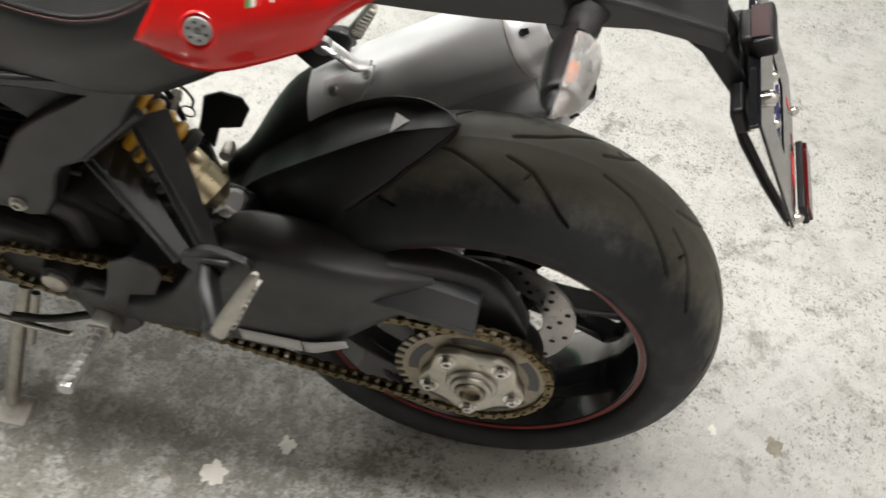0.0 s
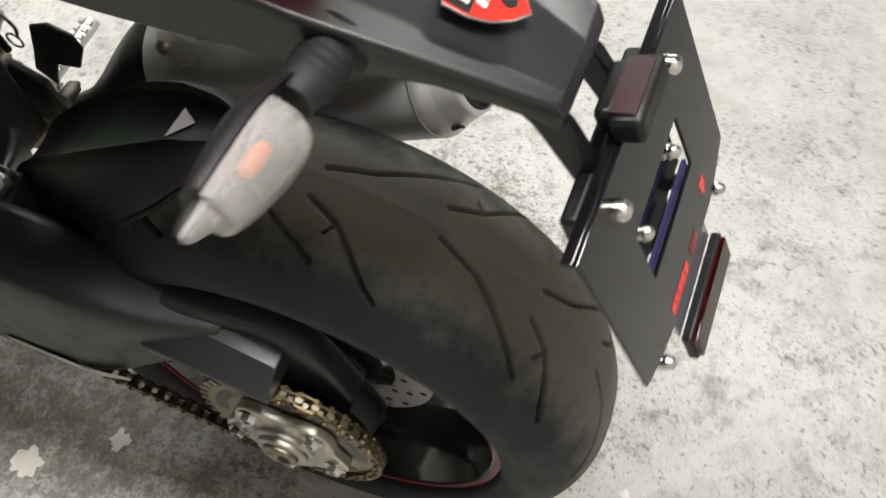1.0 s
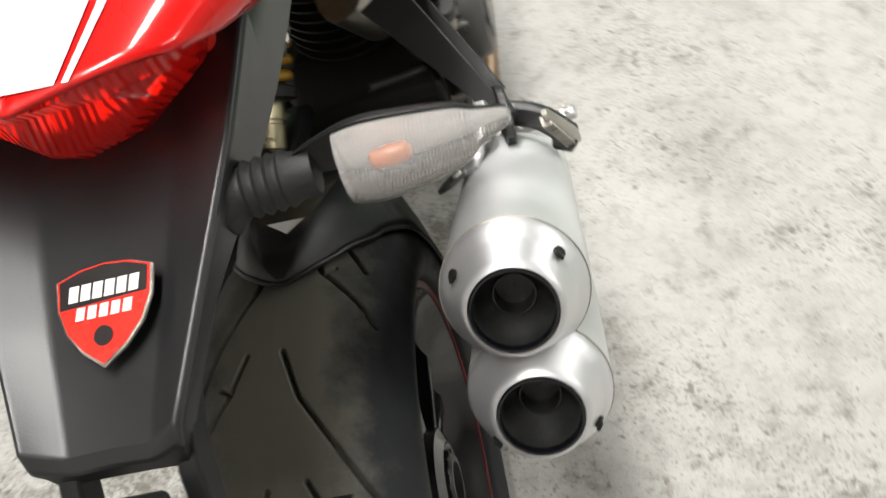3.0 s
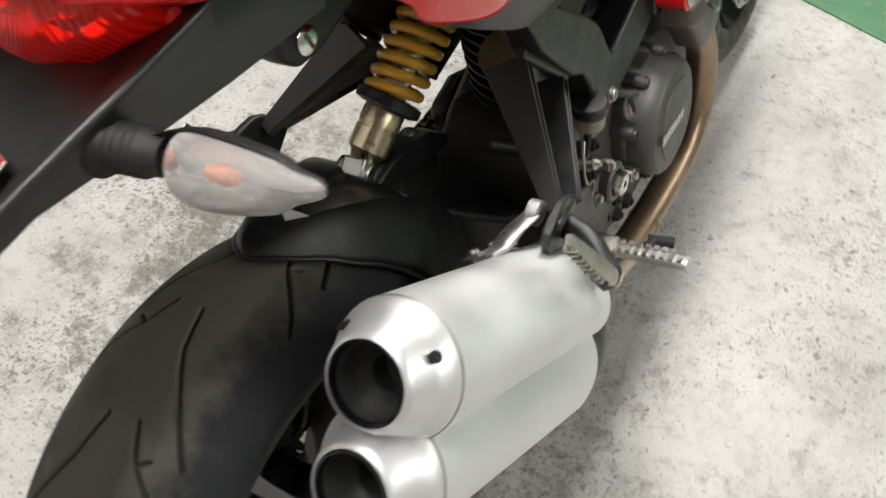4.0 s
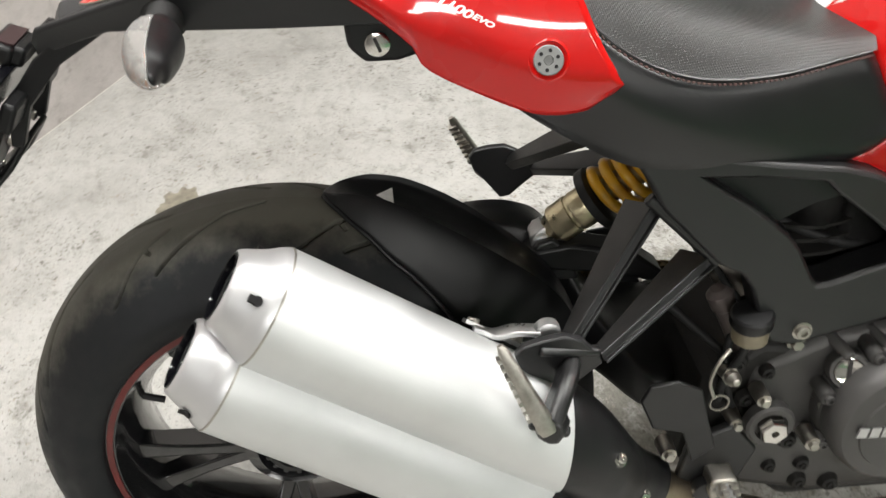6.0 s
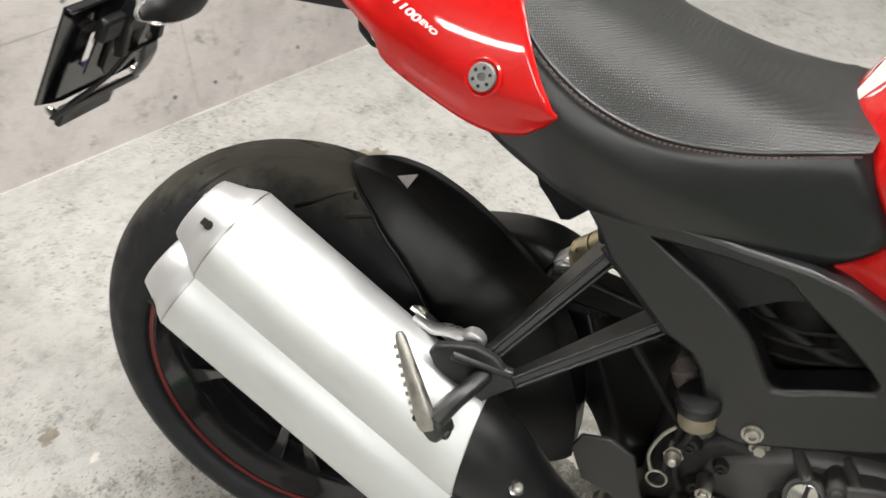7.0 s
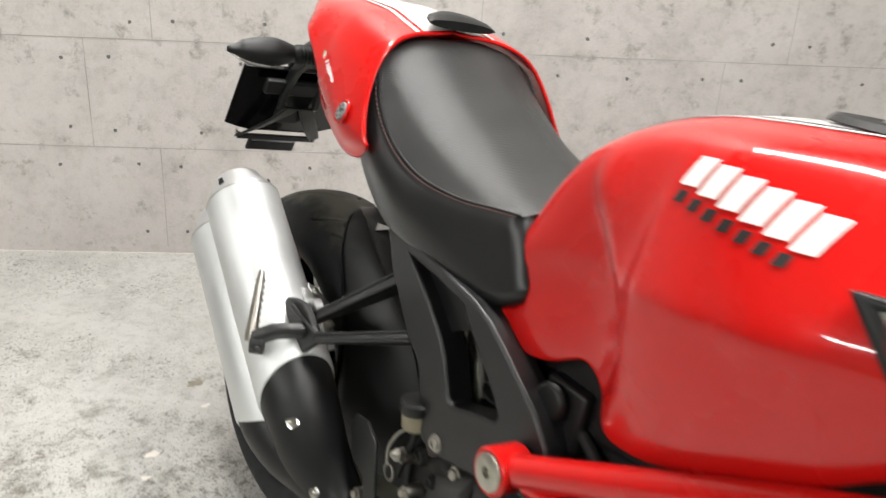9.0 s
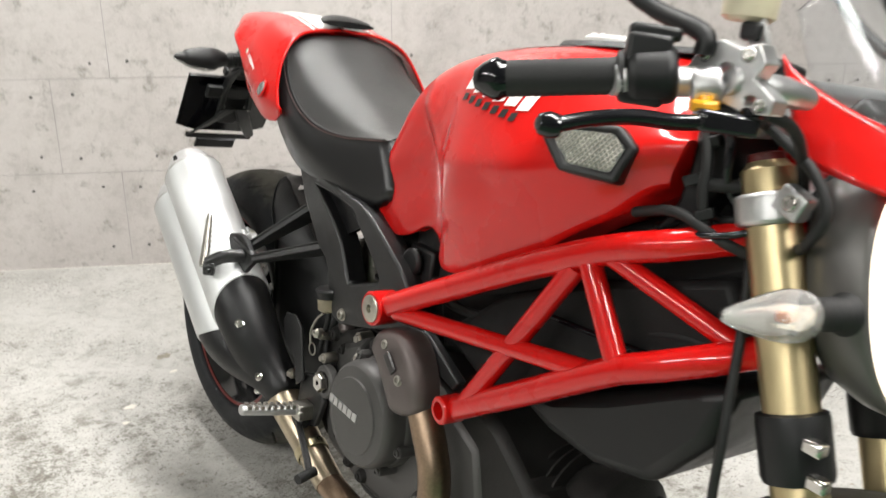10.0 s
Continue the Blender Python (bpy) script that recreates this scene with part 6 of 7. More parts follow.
for path, r in (([(0.125, 1.10, 0.815), (0.135, 1.16, 0.83), (0.128, 1.21, 0.815), (0.10, 1.25, 0.80)], 0.006), ([(0.118, 1.155, 0.93), (0.130, 1.18, 0.89), (0.132, 1.185, 0.85), (0.12, 1.20, 0.80)], 0.0055), ([(0.11, 1.165, 0.945), (0.128, 1.20, 0.91), (0.125, 1.205, 0.87), (0.10, 1.22, 0.83)], 0.0045), ([(0.125, 1.13, 0.80), (0.136, 1.18, 0.812), (0.130, 1.23, 0.825), (0.09, 1.27, 0.85)], 0.0035), ([(0.10, 1.16, 0.86), (0.126, 1.19, 0.865), (0.11, 1.23, 0.87)], 0.007)):
    part("cable", tube(path, r, 10, 6), GLOSS if r < 0.005 else RUBBER, airbox)
for c in ((0.122, 1.175, 0.905), (0.124, 1.165, 0.865), (0.128, 1.19, 0.835)):
    part("cable_clip", block(c, (0.014, 0.02, 0.012), (25, 0, 20)), PLASTIC, airbox, bevel=0.002)
part("loom_bracket", block((0.10, 1.17, 0.875), (0.01, 0.05, 0.05), (20, 0, 0)), SATIN, airbox, bevel=0.003)

# ---- red trellis frame ----
trellis = part("trellis_frame", both(tube([(-0.09, 1.24, 0.825), (0.0, 1.25, 0.835), (0.09, 1.24, 0.825)], 0.02, 16, 5), turned([(0.034, -0.10), (0.036, -0.09), (0.036, 0.08), (0.034, 0.09)], (0, 1.225, 0.85), (0, -0.4, 0.91), 28)), RED, bike, "red tubular steel trellis frame")
TUBES = (
    ([(0.158, 0.701, 0.571), (0.156, 0.86, 0.655), (0.153, 1.00, 0.728), (0.149, 1.09, 0.770), (0.136, 1.17, 0.798), (0.085, 1.245, 0.828)], 0.0172),
    ([(0.146, 0.878, 0.487), (0.150, 1.02, 0.575), (0.152, 1.13, 0.645), (0.146, 1.19, 0.675), (0.125, 1.245, 0.703), (0.075, 1.29, 0.728)], 0.0168),
    ([(0.154, 0.735, 0.575), (0.150, 1.12, 0.636)], 0.0125),
    ([(0.148, 0.905, 0.51), (0.150, 1.055, 0.742)], 0.0135),
    ([(0.150, 1.072, 0.752), (0.151, 1.137, 0.655)], 0.0135),
    ([(0.150, 1.095, 0.768), (0.112, 1.26, 0.712)], 0.0115),
    ([(0.075, 1.285, 0.728), (0.06, 1.27, 0.80), (0.045, 1.245, 0.86)], 0.016),
)
for s in (1, -1):
    for path, r in TUBES:
        part("frame_tube", sided(tube(path, r, 20, 1 if len(path) < 3 else 5), s), RED, trellis)
    boss = part("frame_boss", sided(turned([(0.0245, -0.03), (0.0255, -0.028), (0.0255, 0.008), (0.0235, 0.010), (0.0205, 0.010), (0.0205, 0.004)], (0.169, 0.701, 0.571), (1, 0, 0), 32), s), RED, trellis)
    part("boss_bolt", sided(turned([(0.020, 0.004), (0.020, 0.0115), (0.018, 0.013), (0.006, 0.013), (0.005, 0.008), (0.0005, 0.008)], (0.169, 0.701, 0.571), (1, 0, 0), 32), s), CARRIER, trellis, "bright steel frame bolt")
    part("frame_lug", sided(turned([(0.019, -0.022), (0.0195, -0.02), (0.0195, 0.009), (0.0175, 0.011), (0.0125, 0.011), (0.012, -0.01), (0.0005, -0.01)], (0.156, 0.873, 0.485), (1, -0.12, -0.06), 28), s), RED, trellis)

# ---- fork, clamps, front wheel ----
FORK = Vector((0, 0.356, -0.934))
FORK_TOP = {1: Vector((0.105, 1.218, 0.925)), -1: Vector((-0.105, 1.195, 0.925))}
for s in (1, -1):
    o = FORK_TOP[s]
    leg = part("fork_leg", turned([(0.0005, 0.030), (0.018, 0.030), (0.021, 0.034), (0.0255, 0.038), (0.0258, 0.05), (0.0268, 0.07), (0.0268, 0.42), (0.0285, 0.425), (0.0285, 0.44), (0.0215, 0.445), (0.0215, 0.60)], o, FORK, 32), GOLD, bike, "gold anodised upside-down fork leg")
    part("fork_cap", turned([(0.0005, 0.022), (0.015, 0.022), (0.0175, 0.0235), (0.0178, 0.030), (0.0178, 0.036)], o, FORK, 24), RIM_RED, leg, "red anodised cap")
    part("lower_clamp", both(turned([(0.0275, 0.060), (0.0345, 0.062), (0.0345, 0.090), (0.0275, 0.092)], o, FORK, 40, False), block(tuple(o + FORK * 0.074 + Vector((s * 0.020, 0.034, 0.012))), (0.020, 0.030, 0.026), (-22, 0, 0))), ALLOY, leg, "silver fork clamp", bevel=0.003)
    part("clamp_bolt", bolt(tuple(o + FORK * 0.074 + Vector((s * 0.031, 0.036, 0.012))), (s, 0.1, 0), 0.006, 0.004), STEEL, leg)
    part("fork_collar", turned([(0.0275, 0.268), (0.0335, 0.27), (0.0345, 0.276), (0.0345, 0.328), (0.0325, 0.334), (0.0275, 0.335)], o, FORK, 32, False), PLASTIC, leg, "black fork collar")
    part("collar_lug", both(block(tuple(o + FORK * 0.285 + Vector((s * 0.02, 0.034, 0))), (0.016, 0.02, 0.014)), block(tuple(o + FORK * 0.318 + Vector((s * 0.02, 0.034, 0))), (0.016, 0.02, 0.014))), STEEL, leg, bevel=0.003)
    part("axle_foot", both(block(tuple(o + FORK * 0.62), (0.04, 0.06, 0.09), (-20, 0, 0)), turned([(0.018, -0.025), (0.018, 0.025)], o + FORK * 0.65, (1, 0, 0), 20)), SATIN, leg, bevel=0.008)
top_yoke = part("top_yoke", both(block((0, 1.20, 0.935), (0.26, 0.06, 0.022), (-20, 0, 0)), block((0, 1.235, 0.868), (0.24, 0.055, 0.028), (-20, 0, 0))), ALLOY, bike, "silver alloy fork yokes", bevel=0.008)
FW = Vector((0.0, 1.455, 0.304))
front_wheel = part("front_wheel", moved(turned([(0.03, -0.055), (0.034, -0.05), (0.028, 0), (0.034, 0.05), (0.03, 0.055)], (0, 0, 0), (1, 0, 0), 32), FW), WHEEL, bike, "gloss black cast front wheel")
part("tyre", moved(tyre_geo(0.30, 0.062, 300, 26, True), FW), TREAD, front_wheel, "black front tyre", soft=60, flip=False)
part("rim", moved(wheel_rim(0.05, 0.212), FW), WHEEL, front_wheel)
for k in range(5):
    part("spoke", moved(spoke_geo(k * 2 * math.pi / 5, 0.3, 0.03, 0.192, 0.0, 0.0), FW), WHEEL, front_wheel)
for s in (1, -1):
    part("rim_stripe", moved(ring_plate(0.2085, 0.2155, s * 0.0495, s * 0.0512), FW), RIM_RED, front_wheel)
    disc = part("front_brake_disc", moved(ring_plate(0.118, 0.160, s * 0.064, s * 0.069, 96, 0.012, 12), FW), ROTOR, bike, "drilled steel front brake disc")
    for i in range(48):
        k, q = i * 2 * math.pi / 48, (0.127, 0.139, 0.15)[i % 3]
        part("drilled_hole", moved(turned([(0.0042, -0.0036), (0.0042, 0.0036)], (s * 0.0665, q * math.sin(k), q * math.cos(k)), (1, 0, 0), 8), FW), DARK, disc)
    part("disc_carrier", moved(both(ring_plate(0.03, 0.055, s * 0.062, s * 0.068, 48), *[strap([(s * 0.066, 0.05 * math.sin(k), 0.05 * math.cos(k)), (s * 0.066, 0.122 * math.sin(k), 0.122 * math.cos(k))], 0.006, 0.016, (1, 0, 0), 1) for k in np.arange(6) * math.pi / 3]), FW), GLOSS, disc)
    cal = part("front_caliper", moved(block((s * 0.085, -0.115, 0.075), (0.06, 0.055, 0.12), (35, 0, 0)), FW), GLOSS, bike, "black radial front brake caliper", bevel=0.008)

# ---- handlebar ----
bar = part("handlebar", both(tube([(0.315, 1.205, 0.955), (0.22, 1.245, 0.965), (0.12, 1.235, 0.965), (0.0, 1.225, 0.965), (-0.12, 1.235, 0.965), (-0.22, 1.22, 0.965), (-0.31, 1.15, 0.955), (-0.385, 1.08, 0.937)], 0.013, 18, 5)), ALLOY, bike, "tapered alloy handlebar")
E0, E1 = Vector((0.372, 1.130, 0.942)), Vector((0.312, 1.194, 0.957))
gd = (E1 - E0).normalized()
GRIPS = ((E0, gd, 0.098), (Vector((-0.40, 1.06, 0.935)), Vector((0.70, 0.68, 0.15)).normalized(), 0.118))
for o, d, long in GRIPS:
    prof = [(0.012, 0)]
    for k in range(14):
        prof += [(0.0152, 0.002 + long / 14 * k), (0.0157, 0.004 + long / 14 * k)]
    prof += [(0.016, long), (0.021, long + 0.002), (0.021, long + 0.006), (0.013, long + 0.007)]
    grip = part("grip", turned(prof, o, d, 28), RUBBER, bar, "ribbed black rubber grip", soft=25)
    part("bar_end", turned([(0.0005, -0.022), (0.008, -0.020), (0.0135, -0.013), (0.0175, -0.005), (0.0185, 0.000), (0.0165, 0.004), (0.015, 0.009)], o, d, 28), GLOSS, bar)
    sw = part("switch_housing", both(turned([(0.018, long + 0.008), (0.024, long + 0.012), (0.024, long + 0.045), (0.018, long + 0.05)], o, d, 20), block(tuple(o + d * (long + 0.028) + Vector((0, -0.008, 0.004))), (0.036, 0.040, 0.058), (0, 0, -45)), block(tuple(o + d * (long + 0.030) + Vector((0, -0.006, 0.034))), (0.042, 0.03, 0.012), (0, 0, -45))), PLASTIC, bar, "black switch housing", bevel=0.005)
perch = [(1.222, 0.972), (1.232, 0.990), (1.252, 1.000), (1.272, 0.994), (1.288, 1.000), (1.298, 0.985), (1.290, 0.972), (1.312, 0.958), (1.310, 0.946), (1.285, 0.944), (1.255, 0.952), (1.232, 0.950)]
master = part("brake_master", both(holed_slab(perch, [[(1.262 + 0.010 * math.cos(k), 0.974 + 0.008 * math.sin(k)) for k in np.arange(10) * math.pi / 5], [(1.290 + 0.006 * math.cos(k), 0.955 + 0.004 * math.sin(k)) for k in np.arange(8) * math.pi / 4]], 0.226, 0.246), tube([(0.246, 1.268, 0.968), (0.205, 1.285, 0.965), (0.165, 1.292, 0.962)], [0.012, 0.013, 0.010], 18, 4), turned([(0.0165, -0.012), (0.018, -0.01), (0.018, 0.01), (0.0165, 0.012)], (0.245, 1.245, 0.960), gd, 24)), ALLOY, bike, "silver front brake master cylinder", bevel=0.003)
for c in ((0.247, 1.240, 0.986), (0.247, 1.300, 0.952), (0.247, 1.281, 0.990)):
    part("master_screw", bolt(c, (1, 0, 0.1), 0.0045, 0.003), STEEL, master)
part("brake_lever", strap([(0.388, 1.221, 0.917), (0.355, 1.229, 0.925), (0.32, 1.240, 0.930), (0.29, 1.256, 0.930), (0.262, 1.272, 0.934), (0.236, 1.286, 0.938)], 0.018, 0.012, (0.4, 1, 0.35), 5), GLOSS, master, "gloss black brake lever", bevel=0.002)
part("lever_hub", both(block((0.252, 1.276, 0.935), (0.05, 0.030, 0.018), (0, 0, -35)), turned([(0.009, -0.012), (0.009, 0.012)], (0.240, 1.290, 0.938), (0, 0, 1), 16)), GLOSS, master, bevel=0.004)
part("lever_ball", turned([(0.002, -0.012), (0.009, -0.008), (0.0105, 0), (0.008, 0.008), (0.002, 0.011)], (0.392, 1.220, 0.917), (0.8, -0.5, 0), 18), GLOSS, master)
part("lever_adjuster", both(turned([(0.0125, -0.004), (0.013, -0.003), (0.013, 0.003), (0.0115, 0.005), (0.001, 0.006)], (0.256, 1.256, 0.945), (0.1, 0, 1), 7), turned([(0.006, 0.005), (0.005, 0.009), (0.001, 0.009)], (0.256, 1.256, 0.945), (0.1, 0, 1), 10)), ORANGE, master, "orange lever adjuster", soft=20)
cup = part("fluid_reservoir", turned([(0.018, 0), (0.023, 0.004), (0.025, 0.045), (0.0005, 0.046)], (0.195, 1.237, 1.018), (0, -0.02, 1), 28), MILKY, bike, "cloudy front brake fluid reservoir")
part("reservoir_lid", turned([(0.027, 0.043), (0.027, 0.055), (0.024, 0.058), (0.0005, 0.058)], (0.195, 1.237, 1.018), (0, -0.02, 1), 28), PLASTIC, cup)
part("reservoir_arm", strap([(0.212, 1.272, 0.975), (0.206, 1.262, 0.998), (0.198, 1.245, 1.020)], 0.022, 0.005, (0.3, 1, 0), 3), ALLOY, cup)
part("reservoir_spout", block((0.204, 1.252, 1.010), (0.018, 0.020, 0.016), (0, 0, 0)), PLASTIC, cup, bevel=0.004)
for s, base in ((1, (0.250, 1.240, 0.985)), (-1, (-0.235, 1.215, 0.985))):
    mirror = part("mirror_stem", tube([base, (base[0], base[1] - 0.006, 1.003), (base[0] + s * 0.000, base[1] - 0.075, 1.024), (base[0] + s * 0.026, base[1] - 0.16, 1.080), (base[0] + s * 0.06, base[1] - 0.19, 1.12)], [0.009, 0.0085, 0.008, 0.0075, 0.007], 14, 5), PLASTIC, bike, "black mirror stem")
    part("mirror_head", grid([oval((base[0] + s * 0.10, base[1] - 0.20 + q, 1.15), (1, 0, 0.15), (0, 0, 1), 0.065 * k, 0.036 * k, 28, 2.6) for q, k in ((-0.014, 0.97), (0.0, 1.0), (0.016, 0.8), (0.024, 0.4))], True, True), PLASTIC, mirror, bevel=0.002)
for path in ([(0.215, 1.285, 0.945), (0.13, 1.235, 0.932), (0.13, 1.287, 0.903), (0.13, 1.313, 0.868), (0.125, 1.299, 0.835), (0.10, 1.275, 0.82)], [(0.25, 1.24, 0.95), (0.18, 1.285, 0.94), (0.12, 1.275, 0.90), (0.08, 1.26, 0.86)], [(-0.25, 1.2, 0.95), (-0.18, 1.28, 0.94), (-0.1, 1.28, 0.90)]):
    part("control_cable", tube(path, 0.0055, 10, 6), RUBBER, bar)
part("brake_hose", tube([(0.105, 1.235, 0.80), (0.128, 1.258, 0.73), (0.142, 1.272, 0.64), (0.138, 1.285, 0.52), (0.125, 1.36, 0.42)], 0.005, 10, 6), RUBBER, bar)

# front turn signals
for s in (1, -1):
    turn_signal((s * 0.112, 1.342, 0.782), (s * 0.273, 1.326, 0.789), s, bike, "front turn signal with a clear lens", 1.08, lens_way=(s * 0.3, 1, 0.0))

# ---- headlamp, nose fairing, screen ----
rows = []
for y, a, b, z in ((1.272, 0.06, 0.07, 0.80), (1.280, 0.085, 0.095, 0.80), (1.295, 0.103, 0.115, 0.80), (1.325, 0.112, 0.124, 0.80), (1.352, 0.112, 0.123, 0.798), (1.358, 0.108, 0.119, 0.798)):
    rows.append(oval((0, y, z), (1, 0, 0), (0, -0.25, 0.97), a, b, 48, 2.3))
headlamp = part("headlamp", grid(rows, True, True), HOLDER, bike, "dark grey round headlamp shell, lamp lit", soft=60)
part("headlamp_lens", grid([oval((0, y, z), (1, 0, 0), (0, -0.25, 0.97), a, a * 1.09, 48, 2.3) for y, a, z in ((1.354, 0.106, 0.798), (1.372, 0.101, 0.797), (1.392, 0.085, 0.796), (1.406, 0.055, 0.795), (1.410, 0.012, 0.795))], True, True), HEAD_GLOW, headlamp, "bright lit headlamp lens", soft=60)


def nose(z, k):
    """Half of the fairing at a height: from its side edge round to the front."""
    a = float(np.interp(z, (0.885, 0.93, 1.0, 1.09), (0.125, 0.122, 0.105, 0.075)))
    y0 = float(np.interp(z, (0.885, 0.93, 1.0, 1.09), (1.292, 1.258, 1.218, 1.165)))
    far = float(np.interp(z, (0.885, 0.93, 1.0, 1.09), (0.135, 0.125, 0.105, 0.075)))
    return [(a * math.cos(t), y0 + far * math.sin(t) ** 1.15, z + 0.012 * math.sin(t)) for t in np.linspace(0, math.pi, k)]


def nose_band(f, k, low, high):
    """A row of the nose at a share f between two edges that fall away towards the front."""
    out = []
    for i, t in enumerate(np.linspace(0, math.pi, k)):
        z = low(t) + (high(t) - low(t)) * f
        out.append(nose(max(0.86, z), k)[i])
        out[-1] = (out[-1][0], out[-1][1], z)
    return out


def fairing_low(t):
    return 0.906 - 0.03 * math.sin(t)


def fairing_high(t):
    return 0.998 - 0.070 * math.sin(t) ** 0.8


def screen_high(t):
    return 1.02 + 0.075 * math.sin(t)


fairing = part("nose_fairing", grid([nose_band(f, 37, fairing_low, fairing_high) for f in np.linspace(0, 1, 12)]), RED, bike, "glossy red nose fairing", soft=60, thick=0.004)
part("windscreen", grid([nose_band(f, 37, lambda t: fairing_high(t) - 0.008, screen_high)[3:-3] for f in np.linspace(0, 1, 10)]), SCREEN, fairing, "clear smoked windscreen", soft=60, thick=0.003)
gauge = part("instrument_panel", block((0, 1.275, 0.945), (0.10, 0.03, 0.045), (-35, 0, 0)), PLASTIC, bike, "small black instrument panel", bevel=0.008)
part("gauge_face", block((0, 1.2605, 0.951), (0.08, 0.004, 0.034), (-35, 0, 0)), GLOSS, gauge)


# ---- the bay: floor, walls, ceiling ----
def concrete(name, colours, pit, pits, spot=(0.0, 0.0, 1.0, 0.0), veil=0.5, also=None, specks=0.0):
    """Worn concrete: clouds of tone, stains, fine grit and dark pits of several sizes. spot: a darker place (x, y,
    reach, weight), part dirt, part shade put into the colour.
    """
    m = bpy.data.materials.new(name)
    m.use_nodes = True
    nt = m.node_tree
    b = nt.nodes["Principled BSDF"]
    co = nt.nodes.new("ShaderNodeTexCoord").outputs["Object"]
    broad, cloud, mottled, grit = noise_of(nt, co, 0.9, 6, 0.62), noise_of(nt, co, 5.0, 8, 0.66), noise_of(nt, co, 28, 8, 0.72), noise_of(nt, co, 420, 3, 0.7)
    tone = ramp(nt, broad, [(0.33, colours[0]), (0.67, colours[1])])
    tone = mixed(nt, veil, tone, ramp(nt, cloud, [(0.34, (0.62, 0.61, 0.59)), (0.50, (0.92, 0.915, 0.905)), (0.64, (1.0, 1.0, 1.0))]), "MULTIPLY")
    tone = mixed(nt, veil, tone, ramp(nt, mottled, [(0.34, (0.64, 0.63, 0.61)), (0.52, (1.0, 1.0, 1.0))]), "MULTIPLY")
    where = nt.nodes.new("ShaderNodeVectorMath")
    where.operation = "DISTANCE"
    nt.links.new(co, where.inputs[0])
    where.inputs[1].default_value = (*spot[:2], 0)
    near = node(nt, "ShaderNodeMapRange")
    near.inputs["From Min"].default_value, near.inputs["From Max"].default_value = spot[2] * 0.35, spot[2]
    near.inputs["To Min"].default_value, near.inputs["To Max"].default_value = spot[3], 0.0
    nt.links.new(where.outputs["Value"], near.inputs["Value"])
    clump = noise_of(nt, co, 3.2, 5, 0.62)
    dirt_and_shade = near.outputs[0]
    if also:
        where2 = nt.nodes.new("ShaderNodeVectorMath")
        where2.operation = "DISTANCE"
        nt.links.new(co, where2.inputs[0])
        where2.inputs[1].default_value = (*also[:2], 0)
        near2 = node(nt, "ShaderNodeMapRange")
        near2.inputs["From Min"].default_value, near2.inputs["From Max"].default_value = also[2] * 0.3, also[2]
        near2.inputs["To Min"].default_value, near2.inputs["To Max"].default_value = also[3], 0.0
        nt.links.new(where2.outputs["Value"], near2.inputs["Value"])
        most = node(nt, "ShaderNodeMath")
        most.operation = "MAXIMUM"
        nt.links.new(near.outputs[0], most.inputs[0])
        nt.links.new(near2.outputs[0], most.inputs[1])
        dirt_and_shade = most.outputs[0]

    def added(a, b_in, k):
        n = node(nt, "ShaderNodeMath")
        n.operation = "MULTIPLY_ADD"
        nt.links.new(a, n.inputs[0])
        n.inputs[1].default_value = k
        if isinstance(b_in, float):
            n.inputs[2].default_value = b_in
        else:
            nt.links.new(b_in, n.inputs[2])
        return n.outputs[0]

    # a thin greenish film of grime, thicker at the spot, where it also paints in shade
    grime_and_shade = ramp(nt, added(dirt_and_shade, noise_of(nt, co, 13.0, 9, 0.76), 1.0), [(0.555, (0, 0, 0)), (0.70, (0.78,) * 3)])
    tone = mixed(nt, grime_and_shade, tone, (0.135, 0.128, 0.102))
    # brown specks, and pale grit that shows again through the film
    tone = mixed(nt, ramp(nt, noise_of(nt, co, 46, 5, 0.7), [(0.60, (0, 0, 0)), (0.70, (specks,) * 3)]), tone, (0.26, 0.215, 0.16))
    tone = mixed(nt, ramp(nt, noise_of(nt, co, 85, 4, 0.7), [(0.56, (0, 0, 0)), (0.70, (specks * 0.8,) * 3)]), tone, (0.50, 0.475, 0.425))
    relief = None
    for scale, limit, weight in pits:
        n = node(nt, "ShaderNodeTexNoise", Scale=scale, Detail=5.0, Roughness=0.62)
        nt.links.new(co, n.inputs["Vector"])
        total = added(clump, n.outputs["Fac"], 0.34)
        total = added(dirt_and_shade, total, 0.45)
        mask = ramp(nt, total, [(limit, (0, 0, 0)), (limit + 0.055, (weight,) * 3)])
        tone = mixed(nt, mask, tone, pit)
        relief = mask if relief is None else mixed(nt, 1.0, relief, mask, "LIGHTEN")
    tone = mixed(nt, 0.30, tone, ramp(nt, grit, [(0.3, (0.1, 0.1, 0.1)), (0.7, (0.9, 0.9, 0.9))]), "SOFT_LIGHT")
    nt.links.new(tone, b.inputs["Base Color"])
    nt.links.new(ramp(nt, mottled, [(0.3, (0.42,) * 3), (0.7, (0.72,) * 3)]), b.inputs["Roughness"])
    bp = node(nt, "ShaderNodeBump", Strength=0.3, Distance=0.002)
    bp.invert = True
    nt.links.new(mixed(nt, 0.35, relief, grit), bp.inputs["Height"])
    nt.links.new(bp.outputs[0], b.inputs["Normal"])
    return m


